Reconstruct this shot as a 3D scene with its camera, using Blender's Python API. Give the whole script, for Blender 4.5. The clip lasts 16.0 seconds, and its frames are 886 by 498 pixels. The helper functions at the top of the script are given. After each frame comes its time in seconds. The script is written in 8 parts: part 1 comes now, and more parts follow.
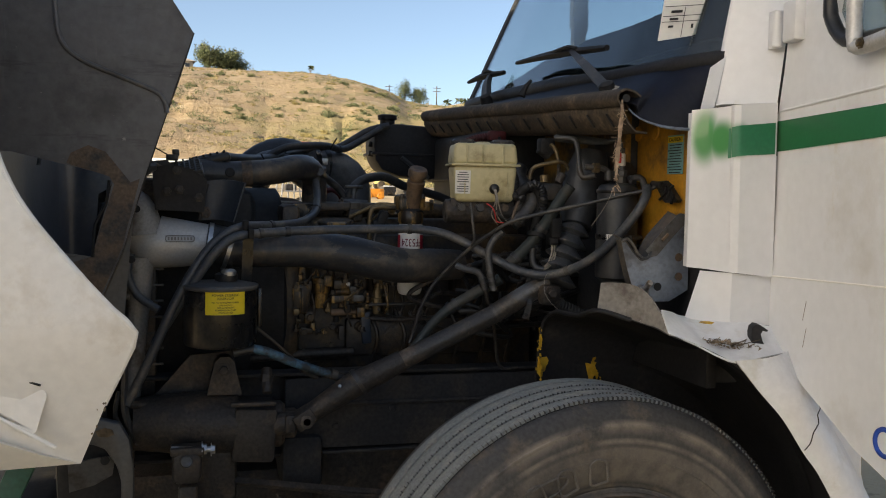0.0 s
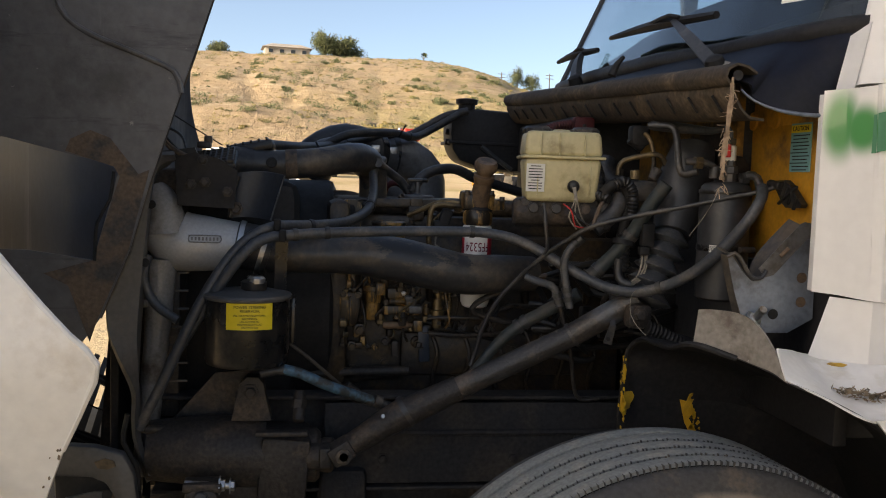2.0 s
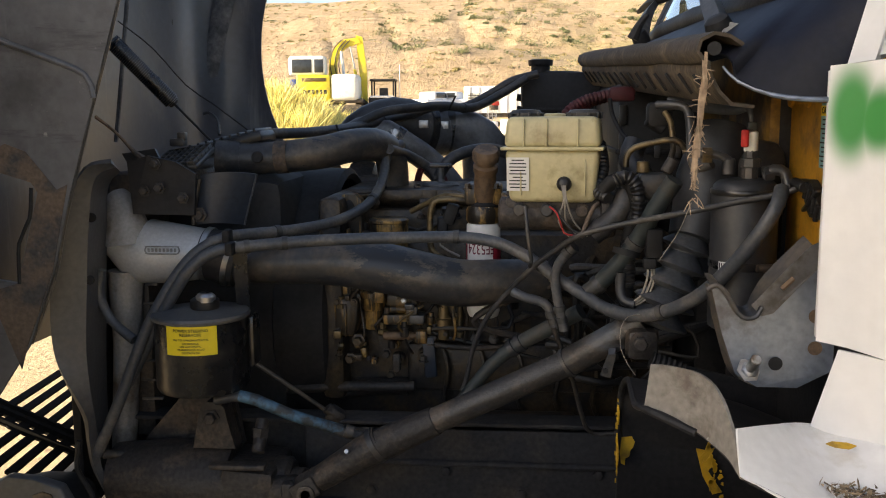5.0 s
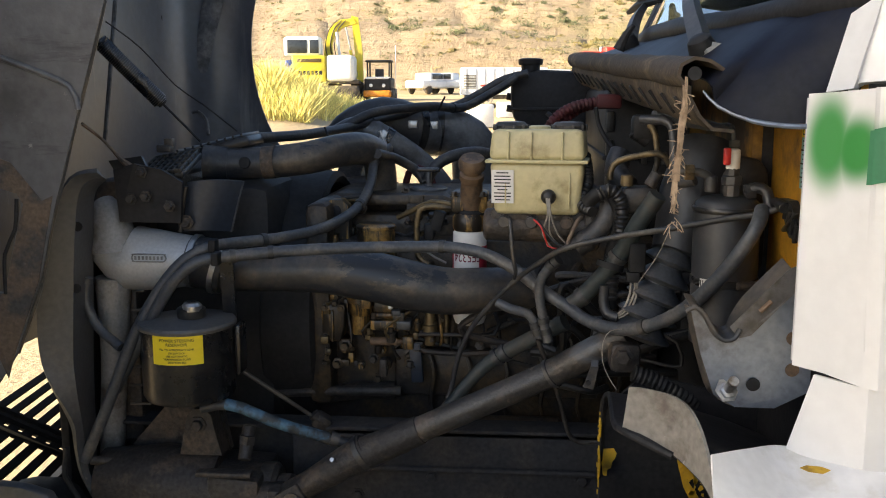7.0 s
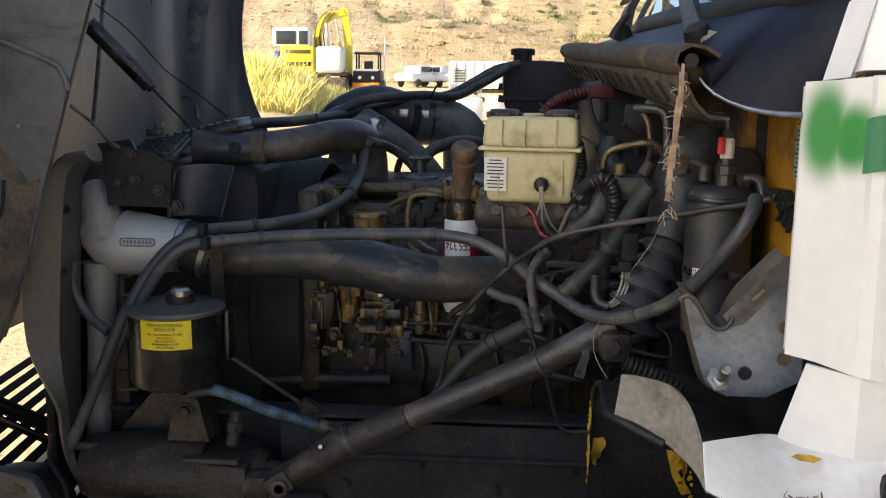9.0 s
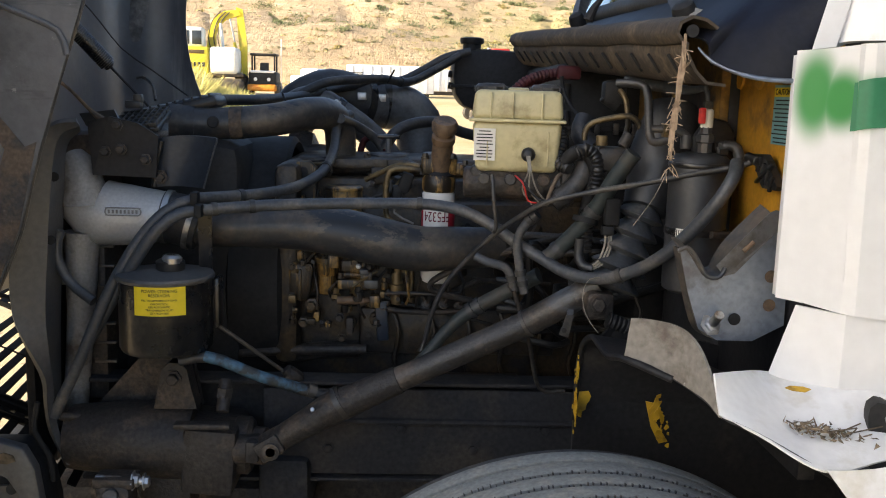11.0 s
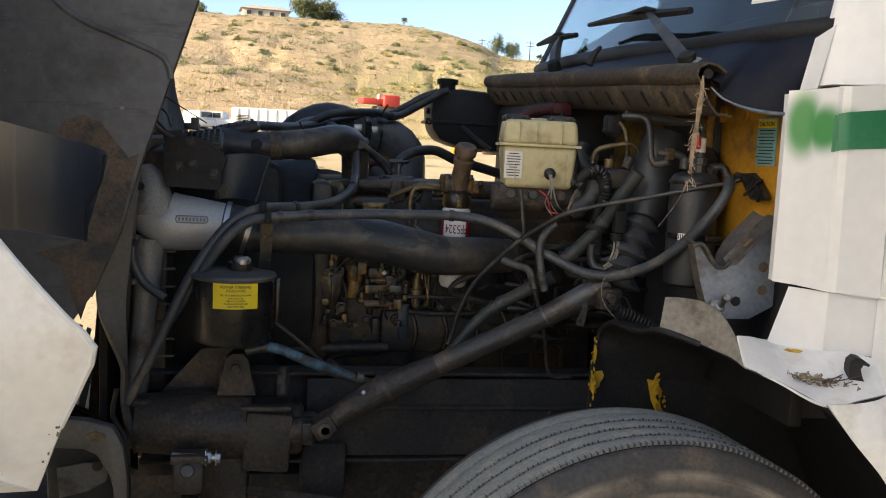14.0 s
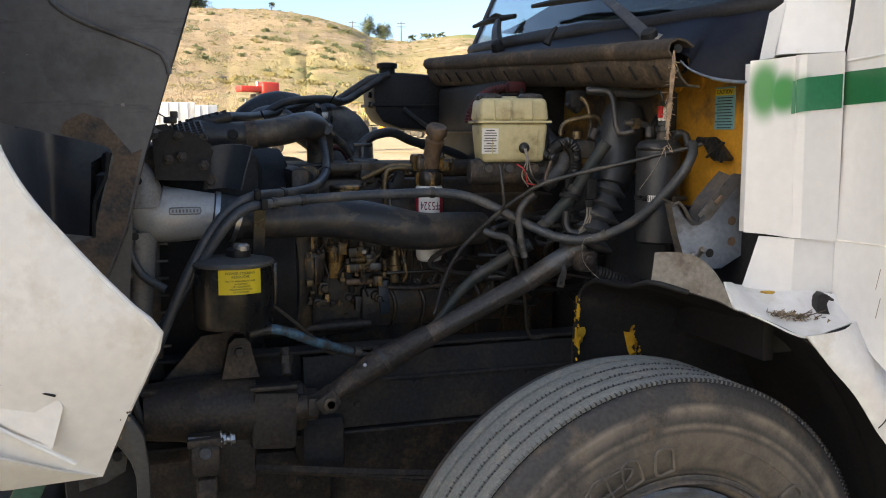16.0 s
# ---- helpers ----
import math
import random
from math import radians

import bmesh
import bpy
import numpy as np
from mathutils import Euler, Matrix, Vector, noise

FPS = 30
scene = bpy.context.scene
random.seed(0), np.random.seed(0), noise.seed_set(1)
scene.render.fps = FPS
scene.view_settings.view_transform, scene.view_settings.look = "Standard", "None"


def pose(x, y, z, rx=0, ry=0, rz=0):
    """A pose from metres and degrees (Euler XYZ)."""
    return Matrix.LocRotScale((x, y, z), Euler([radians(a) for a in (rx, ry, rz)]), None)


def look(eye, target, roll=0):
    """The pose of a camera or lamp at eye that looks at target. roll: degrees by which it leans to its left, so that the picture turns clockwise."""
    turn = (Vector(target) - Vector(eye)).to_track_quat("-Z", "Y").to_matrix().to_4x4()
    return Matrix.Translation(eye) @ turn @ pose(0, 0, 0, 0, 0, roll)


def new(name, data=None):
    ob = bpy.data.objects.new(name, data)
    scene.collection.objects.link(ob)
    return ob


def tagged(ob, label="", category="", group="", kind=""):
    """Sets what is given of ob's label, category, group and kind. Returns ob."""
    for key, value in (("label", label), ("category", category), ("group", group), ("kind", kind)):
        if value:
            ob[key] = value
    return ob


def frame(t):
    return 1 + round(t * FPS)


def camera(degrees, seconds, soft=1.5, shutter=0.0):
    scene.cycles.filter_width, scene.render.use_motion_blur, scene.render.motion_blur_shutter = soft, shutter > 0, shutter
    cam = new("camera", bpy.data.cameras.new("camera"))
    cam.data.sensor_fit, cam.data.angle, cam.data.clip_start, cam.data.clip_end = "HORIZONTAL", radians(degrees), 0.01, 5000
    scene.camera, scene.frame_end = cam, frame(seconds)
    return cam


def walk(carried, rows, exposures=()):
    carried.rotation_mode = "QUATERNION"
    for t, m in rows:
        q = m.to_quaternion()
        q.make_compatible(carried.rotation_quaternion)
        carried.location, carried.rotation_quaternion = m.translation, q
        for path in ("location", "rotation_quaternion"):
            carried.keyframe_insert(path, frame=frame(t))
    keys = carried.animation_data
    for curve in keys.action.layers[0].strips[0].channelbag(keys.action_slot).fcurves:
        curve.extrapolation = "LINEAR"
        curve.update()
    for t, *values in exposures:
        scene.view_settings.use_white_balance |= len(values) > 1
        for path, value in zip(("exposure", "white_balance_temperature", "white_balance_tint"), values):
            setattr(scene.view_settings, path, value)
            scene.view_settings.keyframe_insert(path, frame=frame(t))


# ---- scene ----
cam = camera(51.56, 16.0, soft=1.05)
PATH = [
    (0, (-0.566, -2.39, 1.493), (-0.036, -0.465, 1.373), 1.2),
    (0.5, (-0.58, -2.366, 1.491), (-0.098, -0.428, 1.386), 1.6),
    (1, (-0.591, -2.235, 1.493), (-0.121, -0.294, 1.382), 1.2),
    (1.5, (-0.541, -2.117, 1.502), (-0.102, -0.171, 1.363), 0.9),
    (2, (-0.359, -2.013, 1.518), (-0.061, -0.041, 1.365), 2.0),
    (2.5, (-0.159, -1.935, 1.521), (-0.065, 0.055, 1.346), 2.5),
    (3, (-0.082, -1.861, 1.524), (-0.062, 0.132, 1.362), 1.9),
    (3.5, (-0.009, -1.745, 1.548), (0.01, 0.25, 1.408), 1.1),
    (4, (0.098, -1.707, 1.588), (0.019, 0.281, 1.384), 0.5),
    (6.5, (0.217, -1.688, 1.697), (0.016, 0.276, 1.374), -0.6),
    (7, (0.213, -1.689, 1.709), (0.048, 0.276, 1.375), -0.1),
    (7.5, (0.217, -1.678, 1.711), (0.071, 0.287, 1.371), 0.3),
    (8, (0.213, -1.68, 1.708), (0.06, 0.283, 1.361), 0.5),
    (8.5, (0.214, -1.679, 1.703), (0.057, 0.284, 1.353), 0.6),
    (10.8, (0.038, -1.766, 1.636), (0.113, 0.206, 1.309), 1.7),
    (11, (0.011, -1.782, 1.627), (0.103, 0.188, 1.295), 1.7),
    (11.5, (-0.068, -1.821, 1.607), (0.072, 0.145, 1.268), 1.8),
    (12, (-0.082, -1.87, 1.602), (0.095, 0.098, 1.293), 2.8),
    (12.5, (-0.085, -1.938, 1.588), (0.119, 0.035, 1.333), 3.9),
    (13, (-0.201, -1.988, 1.584), (0.101, -0.021, 1.384), 3.7),
    (13.5, (-0.352, -2.045, 1.571), (-0.005, -0.087, 1.358), 2.8),
    (14, (-0.378, -2.087, 1.565), (-0.03, -0.13, 1.342), 2.9),
    (14.5, (-0.373, -2.119, 1.559), (-0.047, -0.16, 1.33), 3.6),
    (15, (-0.509, -2.118, 1.558), (-0.15, -0.166, 1.31), 2.2),
    (15.5, (-0.63, -2.133, 1.542), (-0.143, -0.214, 1.254), 0.4),
    (16, (-0.664, -2.158, 1.554), (-0.071, -0.265, 1.299), 0.0),
]
EXPOSURES = [(t, e, k, 9 if 2 < t < 5 else 5) for t, e, k in ((0.0, 1.42, 8300), (1.4, 1.4, 8400), (2.2, 1.7, 8800), (3.0, 2.22, 9000), (3.5, 2.05, 9100), (4.2, 2.0, 9000), (6.3, 2.2, 8300), (8.6, 2.17, 8000), (11.0, 2.25, 7900), (11.5, 2.36, 7900), (12.5, 2.28, 7900), (13.0, 1.95, 8100), (13.5, 1.85, 8200), (14.5, 1.93, 8000), (15.0, 1.95, 7800), (16.0, 1.95, 7700))]
walk(cam, [(t, look(eye, target, roll)) for t, eye, target, roll in PATH], EXPOSURES)

# ---- daylight ----
SUN_EL, SUN_AZ = radians(21), radians(-110)      # azimuth from +y towards +x: behind the camera, ahead of the truck
sun_dir = Vector((math.sin(SUN_AZ) * math.cos(SUN_EL), math.cos(SUN_AZ) * math.cos(SUN_EL), math.sin(SUN_EL)))
world = bpy.data.worlds.new("sky")
scene.world = world
world.use_nodes = True
wn, wl = world.node_tree.nodes, world.node_tree.links
sky = wn.new("ShaderNodeTexSky")
sky.sky_type, sky.sun_disc, sky.sun_elevation, sky.sun_rotation = "NISHITA", False, SUN_EL, SUN_AZ
sky.air_density, sky.dust_density, sky.ozone_density = 0.5, 1.5, 2.0
wl.new(sky.outputs[0], wn["Background"].inputs[0])
wn["Background"].inputs[1].default_value = 0.115
sun = new("sun", bpy.data.lights.new("sun", "SUN"))
sun.data.energy, sun.data.angle, sun.data.color = 3.7, radians(0.53), (1.0, 0.93, 0.82)
sun.matrix_world = look((0, 0, 0), -sun_dir)


# ---- materials ----
def mat(name, col, rough=0.6, metal=0.0, dirt=None, amount=0.5, scale=6.0, var=0.25, bump=0.15, grain=90.0, coat=0.0, island=0.0, streak=None):
    """A weathered surface: broad patches of dirt over the base colour, fine grain in value, fine relief."""
    m = bpy.data.materials.new(name)
    m.use_nodes = True
    n, l = m.node_tree.nodes, m.node_tree.links
    b = n["Principled BSDF"]
    co = n.new("ShaderNodeTexCoord")
    big, small = n.new("ShaderNodeTexNoise"), n.new("ShaderNodeTexNoise")
    big.inputs["Scale"].default_value, big.inputs["Detail"].default_value, big.inputs["Roughness"].default_value = scale, 9, 0.66
    small.inputs["Scale"].default_value, small.inputs["Detail"].default_value = grain, 4
    l.new(co.outputs["Object"], big.inputs["Vector"])
    if streak:
        mp = n.new("ShaderNodeMapping")
        mp.inputs["Scale"].default_value, mp.inputs["Rotation"].default_value = streak, (0, 0.35, 0)
        l.new(co.outputs["Object"], mp.inputs["Vector"]), l.new(mp.outputs["Vector"], small.inputs["Vector"])
    else:
        l.new(co.outputs["Object"], small.inputs["Vector"])
    ramp = n.new("ShaderNodeMapRange")
    ramp.inputs["From Min"].default_value, ramp.inputs["From Max"].default_value = 0.64 - 0.3 * amount, 0.77 - 0.3 * amount
    l.new(big.outputs["Fac"], ramp.inputs["Value"])
    mix = n.new("ShaderNodeMix")
    mix.data_type = "RGBA"
    mix.inputs["A"].default_value = (*col, 1)
    mix.inputs["B"].default_value = (*(dirt or [c * 0.6 for c in col]), 1)
    l.new(ramp.outputs["Result"], mix.inputs["Factor"])
    hsv = n.new("ShaderNodeHueSaturation")
    value = n.new("ShaderNodeMapRange")
    value.inputs["From Min"].default_value, value.inputs["From Max"].default_value = 0.3, 0.7
    value.inputs["To Min"].default_value, value.inputs["To Max"].default_value = 1 - var, 1 + var
    l.new(small.outputs["Fac"], value.inputs["Value"])
    last = value.outputs["Result"]
    if island:
        geo, add = n.new("ShaderNodeNewGeometry"), n.new("ShaderNodeMapRange")
        add.inputs["To Min"].default_value, add.inputs["To Max"].default_value = 1 - island, 1 + island
        l.new(geo.outputs["Random Per Island"], add.inputs["Value"])
        mul = n.new("ShaderNodeMath")
        mul.operation = "MULTIPLY"
        l.new(last, mul.inputs[0]), l.new(add.outputs["Result"], mul.inputs[1])
        last = mul.outputs[0]
    l.new(last, hsv.inputs["Value"]), l.new(mix.outputs["Result"], hsv.inputs["Color"])
    l.new(hsv.outputs["Color"], b.inputs["Base Color"])
    rr = n.new("ShaderNodeMapRange")
    rr.inputs["To Min"].default_value, rr.inputs["To Max"].default_value = max(0.05, rough - 0.12), min(1, rough + 0.15)
    l.new(big.outputs["Fac"], rr.inputs["Value"]), l.new(rr.outputs["Result"], b.inputs["Roughness"])
    b.inputs["Metallic"].default_value, b.inputs["Coat Weight"].default_value = metal, coat
    if bump:
        bp = n.new("ShaderNodeBump")
        bp.inputs["Strength"].default_value, bp.inputs["Distance"].default_value = bump, 0.004
        l.new(small.outputs["Fac"], bp.inputs["Height"]), l.new(bp.outputs["Normal"], b.inputs["Normal"])
    return m


white = mat("white_paint", (0.70, 0.705, 0.715), 0.38, dirt=(0.61, 0.60, 0.58), amount=0.24, scale=3, var=0.03, bump=0.03, grain=40, coat=0.25)
hood_white = mat("hood_white", (0.86, 0.835, 0.79), 0.36, dirt=(0.70, 0.65, 0.57), amount=0.22, scale=4, var=0.04, bump=0.04, grain=50, coat=0.25)
white_worn = mat("worn_white_paint", (0.70, 0.705, 0.715), 0.42, dirt=(0.58, 0.57, 0.54), amount=0.25, scale=9, var=0.05, bump=0.06, grain=60, coat=0.1)
green = mat("green_paint", (0.012, 0.13, 0.05), 0.4, dirt=(0.02, 0.16, 0.07), amount=0.3, scale=5, var=0.05, bump=0.02)
green_faded = mat("green_paint_faded", (0.017, 0.165, 0.080), 0.45, dirt=(0.028, 0.185, 0.095), amount=0.4, scale=9, var=0.08, bump=0.03)
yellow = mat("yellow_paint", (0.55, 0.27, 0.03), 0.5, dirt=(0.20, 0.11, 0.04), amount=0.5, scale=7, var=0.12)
# grimy yellow, darkened for the shade behind the wiring
yellow_shade = mat("shaded_grimy_yellow_paint", (0.30, 0.16, 0.03), 0.55, dirt=(0.060, 0.042, 0.026), amount=0.6, scale=6, var=0.2)
navy = mat("navy_paint", (0.006, 0.008, 0.017), 0.5, dirt=(0.014, 0.015, 0.020), amount=0.4, scale=5, var=0.15, bump=0.05)
fibre = mat("raw_fibreglass", (0.108, 0.105, 0.106), 0.42, dirt=(0.066, 0.063, 0.061), amount=0.42, scale=5, var=0.16, bump=0.2, grain=45)
fibre_rust = mat("dirty_fibreglass_rim", (0.125, 0.088, 0.060), 0.8, dirt=(0.055, 0.050, 0.048), amount=0.50, scale=11, var=0.25, bump=0.5, grain=120)
hood_in = mat("hood_inner_blue", (0.026, 0.033, 0.048), 0.34, dirt=(0.060, 0.060, 0.062), amount=0.42, scale=3, var=0.2, bump=0.08, grain=40)
# paler copy of the hood's inside; the fold's sheen is in its colour
hood_pale = mat("pale_hood_inner", (0.105, 0.106, 0.108), 0.75, dirt=(0.05, 0.052, 0.058), amount=0.55, scale=10, var=0.35, bump=0.2, grain=60)
rubber = mat("hose_rubber", (0.026, 0.027, 0.030), 0.45, dirt=(0.070, 0.063, 0.056), amount=0.5, scale=12, var=0.3, bump=0.12, grain=140)
rubber_grey = mat("greyed_rubber", (0.050, 0.055, 0.063), 0.42, dirt=(0.112, 0.104, 0.096), amount=0.48, scale=10, var=0.25, bump=0.12, grain=140)
black_pl = mat("black_plastic", (0.015, 0.015, 0.016), 0.42, dirt=(0.045, 0.039, 0.033), amount=0.45, scale=9, var=0.25, bump=0.08)
black_steel = mat("black_painted_steel", (0.013, 0.013, 0.014), 0.27, dirt=(0.060, 0.050, 0.040), amount=0.4, scale=8, var=0.2, bump=0.08, coat=0.1)
grease = mat("greasy_black_iron", (0.034, 0.030, 0.028), 0.5, dirt=(0.078, 0.058, 0.044), amount=0.5, scale=14, var=0.4, bump=0.5, grain=110)
rad_frame = mat("grey_black_side_frame", (0.060, 0.061, 0.064), 0.45, dirt=(0.082, 0.074, 0.066), amount=0.4, scale=7, var=0.2, bump=0.12)
rail_mat = mat("frame_rail_paint", (0.024, 0.025, 0.029), 0.75, dirt=(0.050, 0.044, 0.040), amount=0.45, scale=5, var=0.3, bump=0.3)
dryer_mat = mat("dusty_black_canister", (0.024, 0.026, 0.030), 0.46, dirt=(0.048, 0.046, 0.046), amount=0.42, scale=9, var=0.2, bump=0.08)
pipe_mat = mat("dusty_pipe_paint", (0.036, 0.037, 0.040), 0.40, metal=0.1, dirt=(0.105, 0.085, 0.065), amount=0.5, scale=6, var=0.2, bump=0.12)
grey_pipe = mat("greyed_charge_pipe", (0.115, 0.12, 0.128), 0.42, metal=0.35, dirt=(0.055, 0.053, 0.052), amount=0.5, scale=7, var=0.15, bump=0.08)
shroud_blue = mat("blue_black_plastic", (0.018, 0.027, 0.042), 0.42, dirt=(0.04, 0.043, 0.048), amount=0.4, scale=9, var=0.2, bump=0.06)
alu = mat("cast_aluminium", (0.48, 0.478, 0.472), 0.46, metal=0.3, dirt=(0.24, 0.20, 0.165), amount=0.34, scale=6, var=0.09, bump=0.14, grain=160)
alu_dirty = mat("grimy_cast_aluminium", (0.25, 0.24, 0.23), 0.55, metal=0.25, dirt=(0.105, 0.082, 0.062), amount=0.48, scale=8, var=0.15, bump=0.25, grain=150)
steel = mat("bare_steel", (0.50, 0.50, 0.50), 0.38, metal=0.9, dirt=(0.22, 0.18, 0.14), amount=0.4, scale=18, var=0.15)
galv = mat("galvanised_sheet", (0.21, 0.245, 0.30), 0.36, metal=0.6, dirt=(0.125, 0.128, 0.14), amount=0.42, scale=8, var=0.15, bump=0.08)
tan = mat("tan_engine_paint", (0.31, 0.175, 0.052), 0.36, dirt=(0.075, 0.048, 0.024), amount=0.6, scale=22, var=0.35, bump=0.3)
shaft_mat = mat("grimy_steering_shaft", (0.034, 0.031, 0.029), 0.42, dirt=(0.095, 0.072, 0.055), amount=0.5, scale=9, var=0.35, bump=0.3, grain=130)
# tan darkened for the deep engine parts, shade in the colour besides oil
tan_dark = mat("darkened_engine_paint", (0.060, 0.040, 0.022), 0.42, dirt=(0.022, 0.019, 0.018), amount=0.72, scale=13, var=0.4, bump=0.45)
brass = mat("brass_tube", (0.17, 0.12, 0.06), 0.42, metal=0.5, dirt=(0.05, 0.04, 0.028), amount=0.5, scale=20, var=0.2)
brownpump = mat("brown_plastic", (0.16, 0.10, 0.06), 0.6, dirt=(0.06, 0.045, 0.035), amount=0.5, scale=20, var=0.2)
cream = mat("yellowed_plastic", (0.52, 0.455, 0.26), 0.42, dirt=(0.33, 0.265, 0.14), amount=0.42, scale=13, var=0.07, bump=0.04)
red_loom = mat("red_loom", (0.065, 0.006, 0.008), 0.65, dirt=(0.05, 0.018, 0.016), amount=0.4, scale=20, var=0.2)
red_pl = mat("red_plastic", (0.55, 0.03, 0.03), 0.4, var=0.1)
blue_hose = mat("blue_hose", (0.050, 0.120, 0.180), 0.55, dirt=(0.028, 0.034, 0.037), amount=0.7, scale=25, var=0.3)
teal_hose = mat("dirty_teal_hose", (0.022, 0.030, 0.031), 0.6, dirt=(0.050, 0.044, 0.036), amount=0.5, scale=15, var=0.25)
ledge_mat = mat("weathered_ledge", (0.052, 0.039, 0.028), 0.85, dirt=(0.125, 0.092, 0.060), amount=0.45, scale=9, var=0.35, bump=0.35)
liner_mat = mat("black_liner", (0.015, 0.015, 0.017), 0.6, dirt=(0.036, 0.032, 0.029), amount=0.27, scale=6, var=0.3, bump=0.2)
flap_mat = mat("grey_flap_primer", (0.20, 0.185, 0.165), 0.8, dirt=(0.12, 0.10, 0.085), amount=0.5, scale=12, var=0.2, bump=0.2)
chip_mat = mat("yellow_chip", (0.52, 0.30, 0.02), 0.6, dirt=(0.30, 0.17, 0.02), amount=0.4, scale=30, var=0.1)
tyre_mat = mat("tread_rubber", (0.175, 0.187, 0.187), 0.85, dirt=(0.225, 0.222, 0.205), amount=0.4, scale=22, var=0.2, bump=0.3, grain=150)
side_mat = mat("sidewall_rubber", (0.038, 0.038, 0.040), 0.7, dirt=(0.085, 0.070, 0.056), amount=0.38, scale=14, var=0.25, bump=0.25, grain=120)
def dust_rings(m, centre, rings, colour):
    """Dust lying in rings round a wheel's axle: (radius, half width, amount)."""
    n, l = m.node_tree.nodes, m.node_tree.links
    co, off, flat, ln = n.new("ShaderNodeTexCoord"), n.new("ShaderNodeVectorMath"), n.new("ShaderNodeVectorMath"), n.new("ShaderNodeVectorMath")
    off.operation, flat.operation, ln.operation = "SUBTRACT", "MULTIPLY", "LENGTH"
    off.inputs[1].default_value, flat.inputs[1].default_value = centre, (1, 0, 1)
    l.new(co.outputs["Object"], off.inputs[0]), l.new(off.outputs[0], flat.inputs[0]), l.new(flat.outputs[0], ln.inputs[0])
    ramp = n.new("ShaderNodeValToRGB")
    el = ramp.color_ramp.elements
    el[0].position, el[1].position = 0.0, 1.0
    el[0].color = el[1].color = (0, 0, 0, 1)
    for r, w, a in rings:
        for p, v in ((r - w, 0), (r - w * .6, a), (r + w * .6, a), (r + w, 0)):
            e = el.new(p)
            e.color = (v, v, v, 1)
    l.new(ln.outputs["Value"], ramp.inputs["Fac"])
    nz, mul, mix = n.new("ShaderNodeTexNoise"), n.new("ShaderNodeMath"), n.new("ShaderNodeMix")
    nz.inputs["Scale"].default_value, nz.inputs["Detail"].default_value, nz.inputs["Roughness"].default_value = 10, 14, 0.68
    l.new(co.outputs["Object"], nz.inputs["Vector"])
    mul.operation = "MULTIPLY"
    gain = n.new("ShaderNodeMapRange")
    gain.inputs["From Min"].default_value, gain.inputs["From Max"].default_value = 0.34, 0.58
    l.new(nz.outputs["Fac"], gain.inputs["Value"])
    l.new(ramp.outputs["Color"], mul.inputs[0]), l.new(gain.outputs["Result"], mul.inputs[1])
    b = n["Principled BSDF"]
    mix.data_type = "RGBA"
    mix.inputs["B"].default_value = (*colour, 1)
    l.new(b.inputs["Base Color"].links[0].from_socket, mix.inputs["A"]), l.new(mul.outputs[0], mix.inputs["Factor"])
    l.new(mix.outputs["Result"], b.inputs["Base Color"])


def scratches(m, stretch, turn, colour, lo, hi, scale=6.0):
    """Sparse scuffs drawn out along one way."""
    n, l = m.node_tree.nodes, m.node_tree.links
    b = n["Principled BSDF"]
    co, mp, nz, mr, mix = (n.new("ShaderNode" + k) for k in ("TexCoord", "Mapping", "TexNoise", "MapRange", "Mix"))
    mp.inputs["Scale"].default_value, mp.inputs["Rotation"].default_value = stretch, turn
    nz.inputs["Scale"].default_value, nz.inputs["Detail"].default_value, nz.inputs["Roughness"].default_value = scale, 8, 0.7
    mr.inputs["From Min"].default_value, mr.inputs["From Max"].default_value = lo, hi
    mix.data_type = "RGBA"
    mix.inputs["B"].default_value = (*colour, 1)
    l.new(co.outputs["Object"], mp.inputs["Vector"]), l.new(mp.outputs["Vector"], nz.inputs["Vector"]), l.new(nz.outputs["Fac"], mr.inputs["Value"])
    l.new(mr.outputs["Result"], mix.inputs["Factor"]), l.new(b.inputs["Base Color"].links[0].from_socket, mix.inputs["A"])
    l.new(mix.outputs["Result"], b.inputs["Base Color"])


scratches(fibre_rust, (1.0, 1.0, 1.0), (0, 0, 0), (0.16, 0.13, 0.105), 0.64, 0.70, 26)
scratches(fibre, (1.6, 1.0, 0.16), (0, 0.5, 0), (0.17, 0.165, 0.16), 0.61, 0.72, 9)
scratches(fibre, (0.2, 1.0, 1.4), (0, 0.25, 0), (0.045, 0.042, 0.042), 0.58, 0.66, 7)
scratches(fibre, (1.0, 1.0, 1.0), (0, 0, 0), (0.24, 0.225, 0.21), 0.67, 0.71, 55)
scratches(hood_in, (1.5, 1.5, 0.10), (0, 0.0, 0), (0.13, 0.13, 0.135), 0.60, 0.74, 5)
scratches(pipe_mat, (0.6, 1.0, 1.0), (0, 0, 0), (0.105, 0.090, 0.074), 0.52, 0.60, 5)
scratches(pipe_mat, (0.5, 1.0, 1.0), (0, 0, 0), (0.022, 0.026, 0.034), 0.60, 0.62, 9)
scratches(pipe_mat, (0.25, 1.0, 1.2), (0, 0, 0), (0.17, 0.145, 0.115), 0.64, 0.72, 14)
scratches(shaft_mat, (1.0, 1.0, 1.0), (0, 0, 0), (0.20, 0.155, 0.12), 0.60, 0.70, 22)
scratches(shaft_mat, (0.4, 1.0, 1.0), (0, 0.5, 0), (0.075, 0.085, 0.098), 0.55, 0.66, 7)
scratches(black_steel, (1.0, 1.0, 1.0), (0, 0, 0), (0.12, 0.10, 0.085), 0.64, 0.74, 22)
